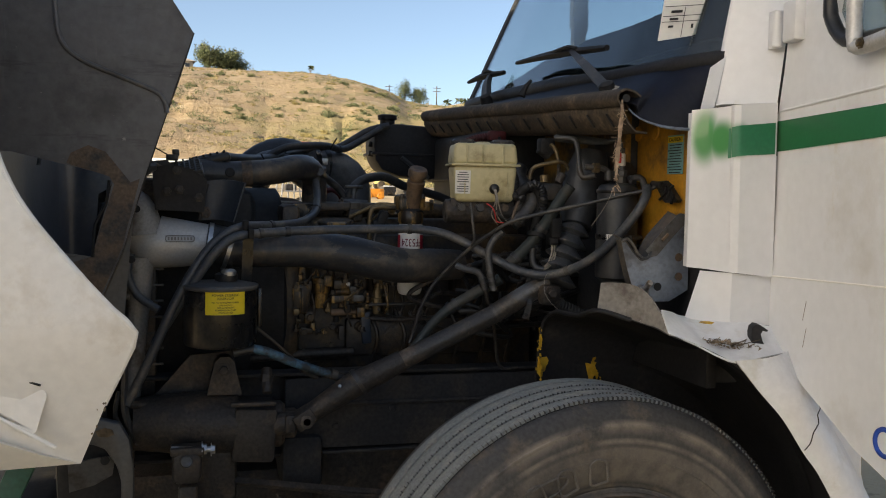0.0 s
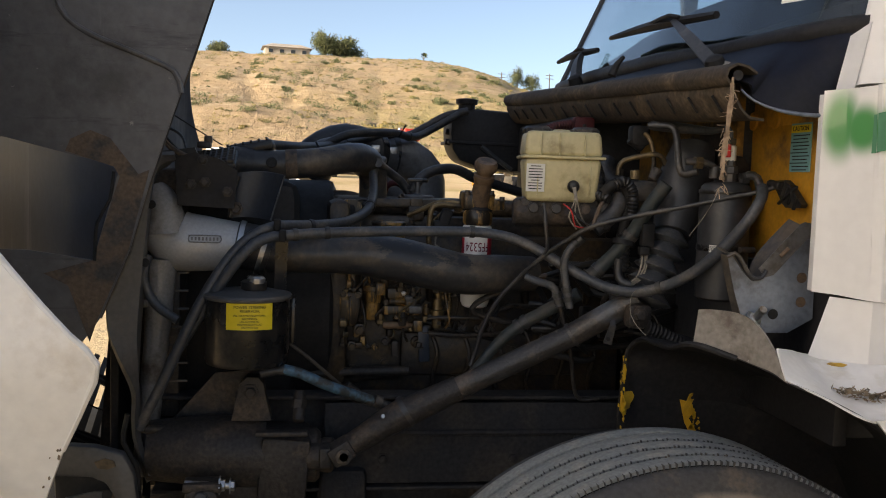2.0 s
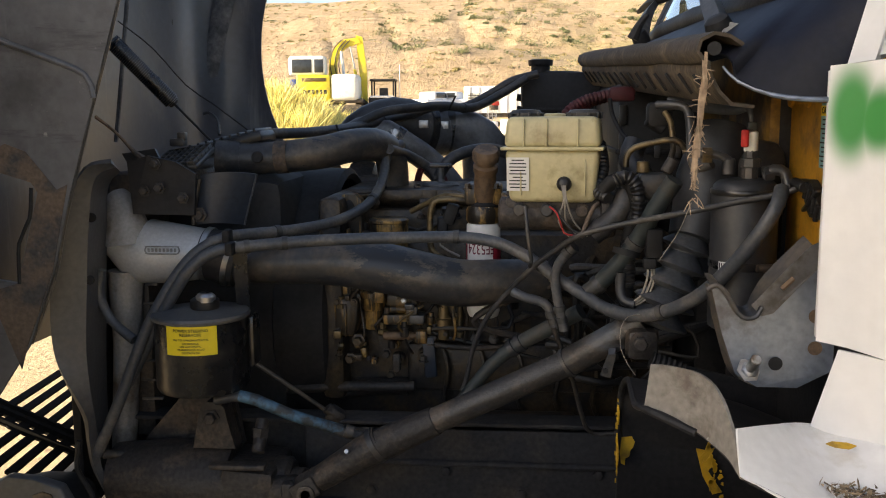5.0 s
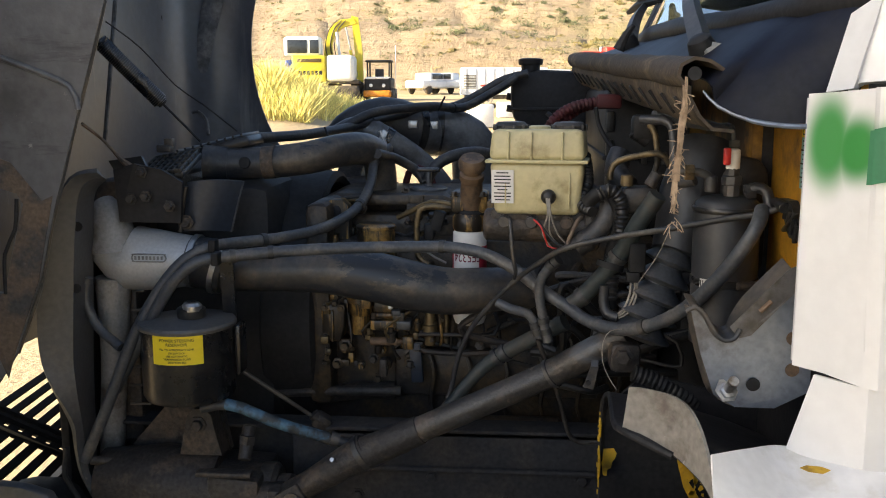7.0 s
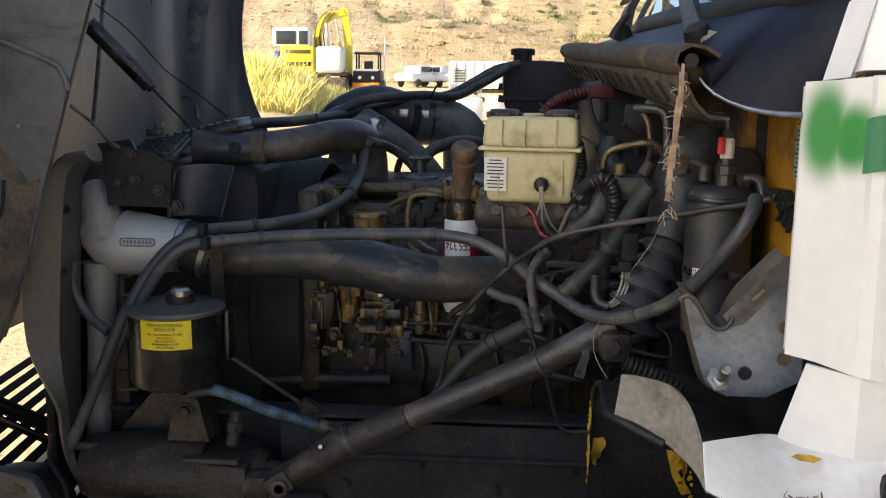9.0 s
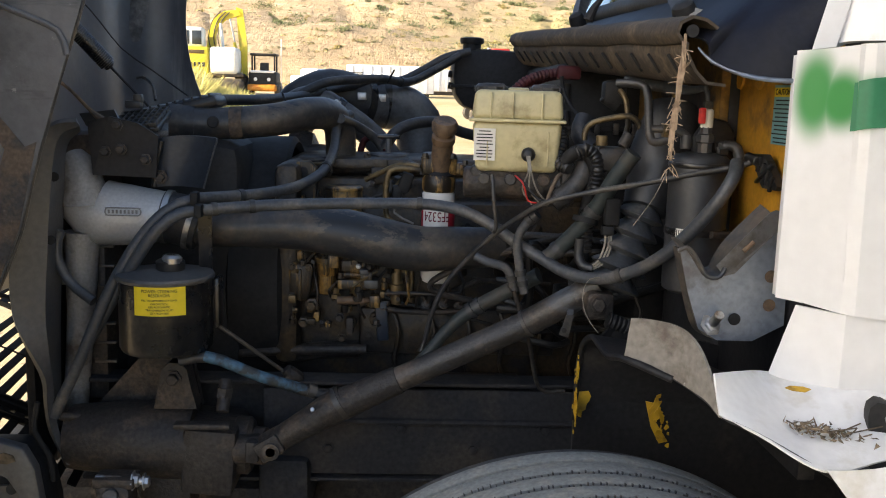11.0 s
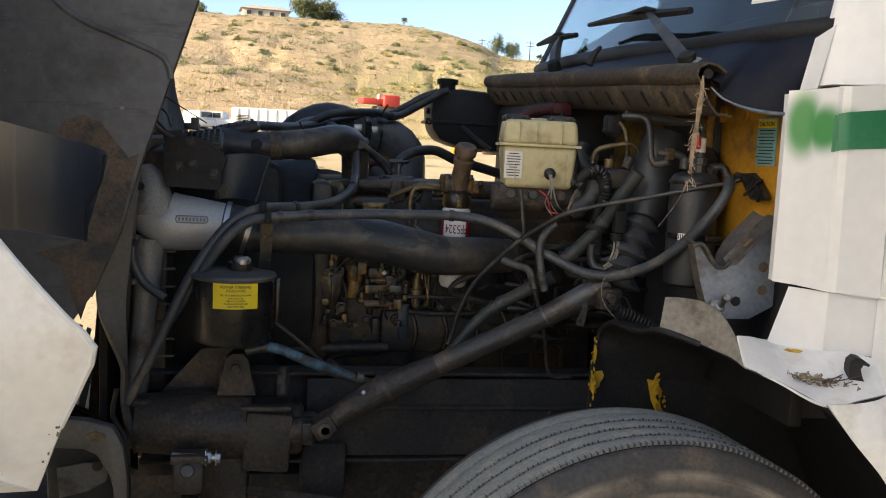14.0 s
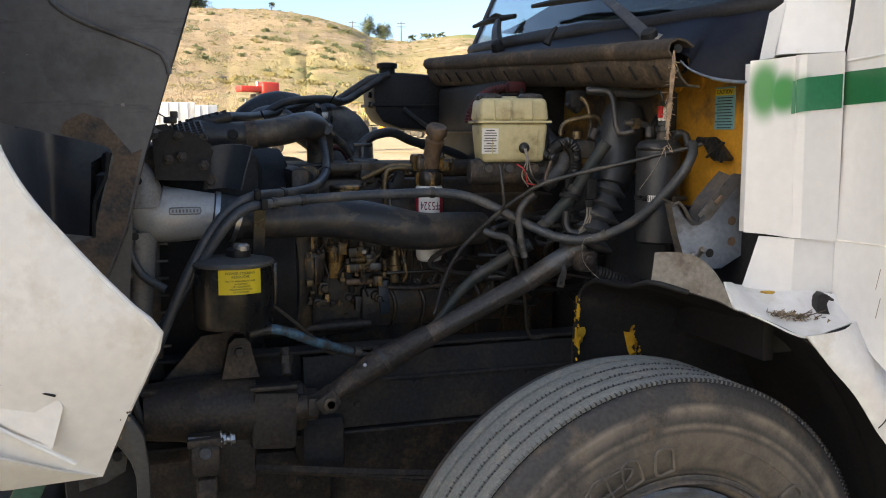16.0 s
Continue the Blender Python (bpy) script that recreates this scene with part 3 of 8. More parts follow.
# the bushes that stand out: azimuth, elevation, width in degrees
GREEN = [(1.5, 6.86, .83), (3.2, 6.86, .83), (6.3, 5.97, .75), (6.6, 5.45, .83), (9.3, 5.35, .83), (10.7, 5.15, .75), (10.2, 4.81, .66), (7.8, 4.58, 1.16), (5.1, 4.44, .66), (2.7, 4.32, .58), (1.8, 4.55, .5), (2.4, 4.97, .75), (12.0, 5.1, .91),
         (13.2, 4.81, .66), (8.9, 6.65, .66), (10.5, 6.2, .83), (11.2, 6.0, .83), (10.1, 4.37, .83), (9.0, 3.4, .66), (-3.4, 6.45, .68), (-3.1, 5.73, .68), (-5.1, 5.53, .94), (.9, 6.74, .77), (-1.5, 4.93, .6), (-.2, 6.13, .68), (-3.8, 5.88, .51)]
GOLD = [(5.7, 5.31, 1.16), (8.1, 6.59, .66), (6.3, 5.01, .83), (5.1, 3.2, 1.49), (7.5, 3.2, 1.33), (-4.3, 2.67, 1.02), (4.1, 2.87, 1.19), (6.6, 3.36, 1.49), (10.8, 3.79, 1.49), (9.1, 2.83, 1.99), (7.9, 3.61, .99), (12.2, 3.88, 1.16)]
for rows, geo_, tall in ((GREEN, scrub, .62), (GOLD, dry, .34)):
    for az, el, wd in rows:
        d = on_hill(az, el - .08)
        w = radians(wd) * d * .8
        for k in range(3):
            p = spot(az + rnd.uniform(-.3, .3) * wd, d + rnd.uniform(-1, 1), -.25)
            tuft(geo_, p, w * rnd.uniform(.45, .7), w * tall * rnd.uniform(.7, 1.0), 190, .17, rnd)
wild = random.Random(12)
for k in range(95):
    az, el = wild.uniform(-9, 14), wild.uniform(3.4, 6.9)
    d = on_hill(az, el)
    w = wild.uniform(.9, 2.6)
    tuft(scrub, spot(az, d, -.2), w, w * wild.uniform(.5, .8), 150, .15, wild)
for k in range(420):
    az, d = rnd.uniform(-8, 24), rnd.uniform(84, 112)
    if az < 2 and rnd.random() < .6:
        continue
    tuft(dry if rnd.random() < 0.75 else scrub, spot(az, d, -0.2), rnd.uniform(.8, 2.4), rnd.uniform(.4, .8), 60, 0.13, rnd)
solid("hillside_scrub", scrub, scrub_mat, "grey-green chaparral bushes dotted over the hillside", "bushes", kind="stuff", smooth=False)
solid("dry_scrub", dry, scrub_dry, "dry yellowish brush scattered over the hillside", "brush", kind="stuff", smooth=False)

weeds = Geo()
for k in range(46000):
    az, d = rnd.uniform(-24, -8.9), 31.5 + 16 * rnd.random() ** 1.3
    if az > -12.5 and d < 33 + 2 * rnd.random() + 2.2 * max(0, az + 11.5):
        continue
    if az > -10.6 and rnd.random() < (az + 10.6) / 1.6:
        continue
    p = spot(az, d)
    h = rnd.uniform(.25, .85) * (1.15 if az < -12 else 0.85) * (.7 + .6 * abs(noise.noise(Vector((az * 1.3, d * .35, 3)))) * 2)
    s = Vector((rnd.gauss(0, .5), rnd.gauss(0, .5), 1)) * h
    e = Vector((rnd.uniform(-1, 1), rnd.uniform(-1, 1), 0)).normalized() * rnd.uniform(.010, .028)
    weeds.add([p - e, p + e, p + s * .6 + e * .9, p + s], [(0, 1, 2), (0, 2, 3)])
solid("tall_weeds", weeds, weed_mat, "tall sunlit yellow-green weeds at the yard's edge", "weeds", kind="stuff", smooth=False)


def tree(name, at, w, h, count, label, palm=False):
    t = thing(name, at, label, "tree")
    tr = Geo().tube([at, at + Vector((0.1, 0, h * .3)), at + Vector((0, .1, h * .62))], [w * .05, w * .035, w * .015], 8, step=.4)
    for k in range(6):
        a = k * 1.05
        tr.tube([at + Vector((0, 0, h * .3)), at + Vector((math.cos(a) * w * .18, math.sin(a) * w * .18, h * .55)), at + Vector((math.cos(a) * w * .32, math.sin(a) * w * .3, h * .72))], [w * .02, w * .012, w * .006], 6, step=.5)
    part("trunk", tr, bark, t)
    g = Geo()
    if palm:
        for k in range(22):
            a, e = rnd.uniform(0, 6.3), rnd.uniform(-.5, .9)
            b = at + Vector((0, 0, h * .8))
            tip = b + Vector((math.cos(a) * math.cos(e), math.sin(a) * math.cos(e), math.sin(e) - .25)) * w * .5
            mid = (b + tip) / 2 + Vector((0, 0, w * .12))
            side = Vector((-math.sin(a), math.cos(a), 0)) * w * .05
            g.add([b, mid + side, tip, mid - side], [(0, 1, 2), (0, 2, 3)])
    else:
        for k in range(16):
            a, q = k * 2.4, rnd.uniform(.05, .42)
            c = at + Vector((math.cos(a) * q * w, math.sin(a) * q * w, h * rnd.uniform(.06, .55) * (1.1 - q)))
            tuft(g, c, w * rnd.uniform(.30, .46), h * rnd.uniform(.35, .5), count // 9, w * .040, rnd)
    part("crown", g, tree_leaf, t, smooth=False)
    return t


# crest trees, poles and houses
tree("tree", spot(0.85, 247, -.6), 8.2, 9.4, 2800, "dark green round-crowned tree beside a hilltop house")
tree("tree", spot(2.1, 250, -.6), 9.2, 9.8, 3000, "dark green broad tree beside a hilltop house")
tree("tree", spot(-5.45, 249, -.5), 7, 4.4, 1800, "small dark green tree on the hill crest")
tree("tree", spot(12.72, 246, -.4), 4.2, 7.4, 2400, "dark green pointed tree on the low end of the ridge")
tree("tree", spot(13.62, 247, -.4), 4.6, 6.8, 2400, "dark green tree with an open crown on the low ridge")
tree("tree", spot(6.9, 246, -.3), 2.6, 2.2, 300, "small palm on the hill crest", True)
for a, h in ((15.4, 4.4), (16.1, 4.6), (16.6, 4.2), (17.2, 4.3)):
    tree("palm_tree", spot(a, 262, 0), 3.4, h, 0, "slender palm on the far ridge", True)


def pole(az, d, h):
    at = spot(az, d)
    t = thing("utility_pole", at, "wooden utility pole with crossarms on the ridge", "utility pole", "ridge poles")
    part("post", Geo().tube([at, at + Vector((0, 0, h))], [.16, .11], 8), bark, t)
    for z in (h - .5, h - 1.4):
        part("crossarm", Geo().box(at + Vector((0, 0, z)), (2.2, .12, .14), .02), bark, t)


pole(14.7, 252, 6.4), pole(11.75, 252, 3.0)
wall_w = mat("pale_stucco", (0.40, 0.37, 0.33), 0.9, var=0.05, grain=2, scale=.4)
roof_m = mat("grey_roof", (0.34, 0.31, 0.29), 0.9, dirt=(0.25, 0.22, 0.2), var=0.1, grain=4, scale=.8)
roof_t = mat("tan_roof", (0.42, 0.33, 0.24), 0.9, var=0.1, grain=4, scale=.8)
pane_m = mat("dark_pane", (0.03, 0.035, 0.04), 0.15, var=0.1, bump=0)


def house(az, d, w, depth, h, roof, roofmat, label, turn=0):
    at = spot(az, d, -.6)
    m = Matrix.Translation(at) @ Matrix.Rotation(radians(turn), 4, "Z")
    t = thing("house", at, label, "house")
    g = Geo().box((0, 0, h / 2), (w, depth, h), .05)
    walls = Geo().add(g.v, g.f, m)
    part("wall", walls, wall_w, t)
    e, z = .7, h
    rv = [(-w / 2 - e, -depth / 2 - e, z), (w / 2 + e, -depth / 2 - e, z), (w / 2 + e, depth / 2 + e, z), (-w / 2 - e, depth / 2 + e, z),
          (-w / 2 + depth * .25, 0, z + roof), (w / 2 - depth * .25, 0, z + roof)]
    rf = [(0, 1, 5, 4), (1, 2, 5), (2, 3, 4, 5), (3, 0, 4), (3, 2, 1, 0)]
    part("roof", Geo().add(rv, rf, m), roofmat, t, smooth=False)
    for k in range(4):
        x = -w / 2 + w * (k + .5) / 4
        wd = part("window", Geo().add(*(lambda q: (q.v, q.f))(Geo().box((x, -depth / 2 - .03, h * .55), (1.3, .1, 1.1), .02)), m), wall_w, t)
        part("pane", Geo().add(*(lambda q: (q.v, q.f))(Geo().box((x, -depth / 2 - .09, h * .55), (1.1, .04, .9), 0)), m), pane_m, wd)
    return t


house(-1.47, 247, 11.4, 8, 2.2, 1.4, roof_m, "low pale stucco house with a grey hip roof on the crest", 6)
house(-9.5, 246, 9, 7, 1.7, 1.0, roof_t, "low tan-roofed house on the hill crest", -12)
house(18.1, 262, 8, 6, 2.0, 1.2, roof_t, "small tan-roofed house on the far ridge", 20)

# tall unseen box truck, added ahead towards the sun, keeps it off the truck
blocker_m = mat("sun_blocker_skin", (0.75, 0.75, 0.74), 0.6, dirt=(0.6, 0.58, 0.55), amount=0.4, scale=1.5, var=0.04, bump=0.02)
ms = Matrix.Translation((-6.45, -1.57, 0)) @ Matrix.Rotation(radians(-70), 4, "Z")
shade = thing("sun_blocker", (-6.45, -1.57, 0), "tall plain white box truck, unseen, added to shade the open truck", "truck")
g = Geo().box((1.33, -3.0, 2.97), (2.66, 6.0, 3.95), .04)
part("box", Geo().add(g.v, g.f, ms), blocker_m, shade)
g = Geo().box((1.3, -3.0, .92), (1.0, 5.8, .2), .02)
part("chassis", Geo().add(g.v, g.f, ms), blocker_m, shade)
for wx in (.35, 2.25):
    for wy in (-1.4, -5.2):
        g = Geo().rod((wx - .15, wy, .5), (wx + .15, wy, .5), .5, 28)
        part("wheel", Geo().add(g.v, g.f, ms), bark, shade)

# ---- yard machines ----
ex_y = mat("excavator_yellow", (0.62, 0.50, 0.04), 0.45, dirt=(0.45, 0.36, 0.06), amount=0.4, scale=1.2, var=0.05, grain=8, bump=0.02)
ex_w = mat("excavator_white", (0.66, 0.68, 0.66), 0.5, dirt=(0.5, 0.5, 0.48), amount=0.4, scale=1.2, var=0.05, grain=8, bump=0.02)
ex_b = mat("excavator_blue", (0.03, 0.07, 0.25), 0.5, bump=0)
iron = mat("dark_iron", (0.04, 0.035, 0.03), 0.7, dirt=(0.12, 0.09, 0.06), scale=2, var=0.2, grain=9)
orange = mat("orange_paint", (0.55, 0.20, 0.02), 0.5, bump=0)
red_paint = mat("red_machine", (0.45, 0.035, 0.025), 0.45, dirt=(0.3, 0.04, 0.03), scale=1, var=0.06, bump=0)
box_white = mat("container_white", (0.72, 0.73, 0.74), 0.5, dirt=(0.6, 0.59, 0.56), amount=0.3, scale=.7, var=0.03, grain=6, bump=0.02)


def local(at, turn):
    return Matrix.Translation(at) @ Matrix.Rotation(radians(turn), 4, "Z")


def moved(g, m):
    return Geo().add(g.v, g.f, m)


def excavator(az, d, turn):
    at = spot(az, d, 0)
    m = local(at, turn)
    t = thing("excavator", at, "yellow and white crawler excavator with a folded boom", "excavator")
    for s in (-1, 1):
        tr = part("track", moved(Geo().box((0, s * 1.05, .46), (4.1, .55, .9), .34, seg=4), m), iron, t)
        for k in range(6):
            part("roller", moved(Geo().rod((-1.5 + .6 * k, s * 1.32, .36), (-1.5 + .6 * k, s * 1.36, .36), .22), m), iron, tr)
    part("turntable", moved(Geo().rod((0, 0, .8), (0, 0, 1.15), .8, 28), m), iron, t)
    body = part("engine_house", moved(Geo().box((-1.03, 0, 1.92), (2.06, 2.7, 1.6), .10, seg=3), m), ex_y, t)
    part("grille", moved(Geo().box((-1.0, -1.36, 2.42), (1.5, .03, .22), .01), m), brass, body)
    part("counterweight", moved(Geo().box((.88, 0, 1.95), (1.74, 2.7, 1.6), .28, seg=4), m), ex_w, t, "white rounded counterweight")
    part("skirt", moved(Geo().box((.2, 0, 1.12), (3.6, 2.3, .22), .05), m), iron, t)
    part("side_door", moved(Geo().box((-2.25, -.3, 1.9), (.42, 2.0, 1.1), .06), m), ex_b, t, "blue side door")
    cabn = part("cab", moved(Geo().box((-1.45, -.55, 3.28), (2.3, 1.1, 1.2), .22, seg=4), m), ex_w, t)
    for x, w in ((-1.75, 1.2), (-.70, .55)):
        part("window", moved(Geo().box((x, -1.11, 3.26), (w, .04, .80), .10, seg=3), m), pane_m, cabn)
    part("window", moved(Geo().box((-2.6, -.55, 3.26), (.04, .85, .80), .04), m), pane_m, cabn)
    boom = part("boom", moved(Geo().sheet([(-.32, .25, 2.5), (-.22, .25, 3.7), (.15, .25, 4.55), (.75, .25, 4.95), (1.55, .25, 5.05), (1.75, .25, 4.75), (.85, .25, 4.45), (.45, .25, 4.1), (.22, .25, 3.5), (.25, .25, 2.5)], (0, .5, 0)), m), ex_y, t)
    for x in (-.05, .25, .5):
        part("hose", moved(Geo().tube([(x, .2, 2.6), (x - .12, .15, 3.4), (x + .1, .15, 4.3), (x + .6, .2, 4.9)], .035, 6), m), iron, boom)
    stick = part("stick", moved(Geo().sheet([(1.45, .3, 5.2), (1.85, .3, 5.1), (2.1, .3, 3.0), (2.12, .3, 1.1), (1.85, .3, 1.0), (1.6, .3, 3.2)], (0, .4, 0)), m), ex_y, t)
    part("cylinder", moved(Geo().rod((1.35, .22, 3.1), (1.72, .22, 1.3), .10), m), ex_y, stick)
    part("cylinder_rod", moved(Geo().rod((1.10, .22, 4.5), (1.38, .22, 3.1), .055), m), steel, stick)
    part("boom_cylinder", moved(Geo().rod((.7, .1, 2.7), (.55, .1, 4.2), .09), m), ex_w, t)
    part("bucket", moved(Geo().box((1.75, .5, .75), (.8, 1.0, .9), .25, seg=3), m), iron, t)
    bars = Geo()
    for k, w in enumerate((.20, .16, .16, .12, .16, .18)):
        bars.box((-1.55 + .25 * k, -1.36, 1.68), (w, .02, .26), 0)
    part("lettering", moved(bars, m), ink, t, "dark lettering bars")


excavator(-11.5, 59, 4)


def loader(az, d, turn):
    at = spot(az, d, 0)
    m = local(at, turn)
    t = thing("skid_loader", at, "small black and orange canopy loader seen from behind", "loader")
    part("body", moved(Geo().box((0, 0, .95), (1.7, 1.9, .9), .16, seg=3), m), ink, t)
    part("engine_cover", moved(Geo().box((0, -.6, 1.38), (1.45, .8, .14), .05), m), box_white, t, "pale engine cover edge")
    part("bumper", moved(Geo().box((0, -1.02, .42), (1.75, .3, .42), .12, seg=3), m), orange, t)
    for s in (-.4, .4):
        part("lamp", moved(Geo().rod((s, -.97, .92), (s, -1.0, .92), .11, 14), m), box_white, t)
    for s in (-.68, .68):
        for y in (-.45, .5):
            part("post", moved(Geo().box((s, y, 1.9), (.10, .10, 1.0), .03), m), ink, t)
    part("canopy", moved(Geo().box((0, .02, 2.42), (1.6, 1.25, .14), .06, seg=3), m), ink, t)
    part("seat", moved(Geo().box((0, .0, 1.65), (.55, .15, .6), .06), m), iron, t)
    for s in (-.85, .85):
        for y in (-.6, .6):
            part("wheel", moved(Geo().rod((s - .14, y, .38), (s + .14, y, .38), .38), m), iron, t)
    part("mast", moved(Geo().box((.98, .3, 1.9), (.04, .04, 3.0), .01), m), box_white, t)


loader(-8.42, 59, 0)


def forklift(az, d, turn):
    at = spot(az, d, 0)
    m = local(at, turn)
    t = thing("forklift", at, "old yellow forklift parked on the yard", "forklift")
    part("body", moved(Geo().box((-.3, 0, .75), (1.8, 1.2, .7), .12, seg=3), m), forky, t)
    part("seat", moved(Geo().box((-.3, 0, 1.25), (.5, .5, .35), .08), m), iron, t)
    for x in (-1.0, .35):
        for y in (-.5, .5):
            part("post", moved(Geo().box((x, y, 1.6), (.08, .08, 1.1), .02), m), forky, t)
    part("roof_guard", moved(Geo().box((-.3, 0, 2.15), (1.6, 1.2, .10), .03), m), forky, t)
    for y in (-.3, .3):
        part("mast", moved(Geo().box((.9, y, 1.25), (.16, .10, 2.1), .02), m), forky, t)
    for x in (-.9, .6):
        for y in (-.55, .55):
            part("wheel", moved(Geo().rod((x, y - .12, .34), (x, y + .12, .34), .34), m), iron, t)
    for y in (-.3, .3):
        part("fork", moved(Geo().box((1.5, y, .25), (1.1, .12, .06), .01), m), iron, t)


forky = mat("worn_yellow_paint", (0.52, 0.42, 0.16), 0.6, dirt=(0.3, 0.22, 0.1), amount=0.5, scale=1.5, var=0.08, grain=8, bump=0.02)
forklift(11.6, 78, 8)


def container(az, d, turn, w, dp, h, label, lift=0.25):
    at = spot(az, d, 0)
    m = local(at, turn)
    t = thing("white_trailer", at, label, "trailer")
    part("shell", moved(Geo().box((0, 0, lift + h / 2), (w, dp, h), .04), m), box_white, t)
    for k in range(int(w / .6)):
        part("rib", moved(Geo().box((-w / 2 + .3 + .6 * k, -dp / 2 - .02, lift + h / 2), (.04, .044, h * .96), .004), m), box_white, t)
    for k in range(9):
        part("louvre", moved(Geo().box((-w / 2 + .55, -dp / 2 - .05, lift + h * .25 + .1 * k), (.8, .03, .05), .005, (25, 0, 0)), m), iron, t)
    part("skid", moved(Geo().box((0, 0, lift / 2), (w * .9, dp * .9, lift), .02), m), iron, t)


container(-0.9, 62, 6, 5.6, 2.4, 1.75, "white site trailer with a louvred end on the yard")
container(1.6, 70, 10, 3.4, 2.4, 1.6, "white box trailer parked below the hillside")


def pickup(az, d, turn, colour, label):
    at = spot(az, d, 0)
    m = local(at, turn)
    t = thing("pickup", at, label, "vehicle", "parked vehicles")
    part("body", moved(Geo().box((0, 0, .75), (4.6, 1.8, .6), .15, seg=3), m), colour, t)
    c = part("cab", moved(Geo().box((-.3, 0, 1.3), (1.8, 1.6, .65), .2, seg=3), m), colour, t)
    part("window", moved(Geo().box((-.3, -.79, 1.35), (1.4, .06, .4), .05), m), pane_m, c)
    for x in (-1.5, 1.5):
        for s in (-.8, .8):
            part("wheel", moved(Geo().rod((x, s - .1, .38), (x, s + .1, .38), .38), m), iron, t)


pickup(-5.3, 73, 60, box_white, "white pickup parked far across the yard")
pickup(-4.2, 74, -15, box_white, "white flatbed parked far across the yard")


def red_machine(az, d, s, label):
    """A machine on a pale lattice frame with a red hood above."""
    at = spot(az, d, 0)
    m = local(at, 15) @ Matrix.Scale(s, 4)
    t = thing("red_machine", at, label, "machine")
    fr = part("frame", moved(Geo().box((-.1, 0, 1.0), (.5, .6, .3), .05), m), pipe_mat, t)
    for x in (-.4, 0, .4):
        for y in (-.35, .35):
            part("strut", moved(Geo().tube([(x * 1.5, y, .1), (x, y, 2.25)], .035, 6), m), steel, fr)
    for k in range(5):
        part("rung", moved(Geo().box((0, -.36, .45 + .4 * k), (1.0 - .1 * k, .04, .06), .01), m), steel, fr)
    part("hood", moved(Geo().box((-.30, 0, 2.66), (1.1, .7, .24), .05, seg=3), m), red_paint, t)
    part("engine_hood", moved(Geo().box((.42, 0, 2.70), (.75, .9, .50), .08, seg=3), m), red_paint, t)
    part("engine", moved(Geo().box((.25, 0, 2.2), (.9, .8, .55), .06), m), iron, t)
    part("stack", moved(Geo().rod((.0, 0, 2.5), (.0, 0, 2.98), .08, 12), m), steel, t)
    for x in (-.6, .6):
        for y in (-.45, .45):
            part("wheel", moved(Geo().rod((x, y - .1, .3), (x, y + .1, .3), .3), m), iron, t)


red_machine(5.1, 36, .92, "red-hooded machine on a grey lattice frame"), red_machine(-1.75, 46.5, .42, "small red machine standing on the yard")
for a, d, s in ((-2.1, 31.5, .62), (-.6, 38, .5), (11.5, 60, .5)):
    g = Geo().box((0, 0, s * .62), (s * 1.35, s * 1.2, s * 1.25), .06)
    solid("crate", moved(g, local(spot(a, d), 12)), box_white, "white crate standing on the dusty yard", "crate", "yard crates")
for k in range(7):
    a, d = 10.5 + k * .9, 52 + (k * 7) % 11
    g = Geo().box((0, 0, .35), (1.1, .5, .5), .06).rod((-.35, -.3, .2), (-.35, .3, .2), .2).rod((.35, -.3, .2), (.35, .3, .2), .2)
    solid("machine_part", moved(g, local(spot(a, d), 30 * k)), orange if k % 3 == 0 else iron, "small dusty machine part lying in the yard", "machinery", "yard clutter")

# ---- truck: hood tilted forward ----
hood = thing("truck_hood", (-1.2, 0.65, 0.5), "white truck hood tilted forward, bare dark fibreglass inside", "truck hood")
EDGE = [(-0.906, -0.590, 1.711), (-0.908, -0.590, 1.585), (-0.881, -0.590, 1.499), (-0.849, -0.590, 1.442), (-0.812, -0.590, 1.392), (-0.742, -0.590, 1.306), (-0.663, -0.590, 1.219)]
LOW = [(-0.684, -0.570, 1.159), (-0.722, -0.550, 1.077), (-0.772, -0.500, 0.951), (-0.840, -0.540, 0.983), (-0.966, -0.600, 1.051)]
arc = spline(EDGE, .04)
low = [Vector(q) for q in LOW]
top_l = arc[0] + Vector((-.02, 0, .5))
rim = [top_l] + arc + low
far_l = [Vector((-1.95, q.y - 0.03, q.z + (0.0 if i < len(rim) - 1 else 0))) for i, q in enumerate(rim)]
bulge = Geo()
nn, cols = len(rim), 8
verts = []
for a, b in zip(rim, far_l):
    for k in range(cols + 1):
        u = k / cols
        p = a.lerp(b, u)
        p.y += .14 * u * u + .10 * u * (p.z - 1.3) - .014 * math.sin(min(1, u * 5) * math.pi)
        verts.append(p)
back = [v + Vector((0, .012, 0)) for v in verts]
w_, k_ = cols + 1, len(verts)
fs = []
for i in range(nn - 1):
    for j in range(cols):
        a = i * w_ + j
        fs += [(a, a + 1, a + w_ + 1, a + w_), (a + k_, a + w_ + k_, a + w_ + 1 + k_, a + 1 + k_)]
fs += [(i * w_, (i + 1) * w_, (i + 1) * w_ + k_, i * w_ + k_) for i in range(nn - 1)]
bulge.add(verts + back, fs)
outer = part("fender_skin", bulge, hood_white, hood, angle=60)
part("edge_lip", Geo().tube([q + Vector((-.004, .006, 0)) for q in rim[1:-3]], .007, 8, step=.03), hood_white, outer)
def on_skin(x, z, off=0.0):
    """A place on the fender skin near its lower corner."""
    return Vector((x, -.572 - .04 * (x + .83) - off, z))


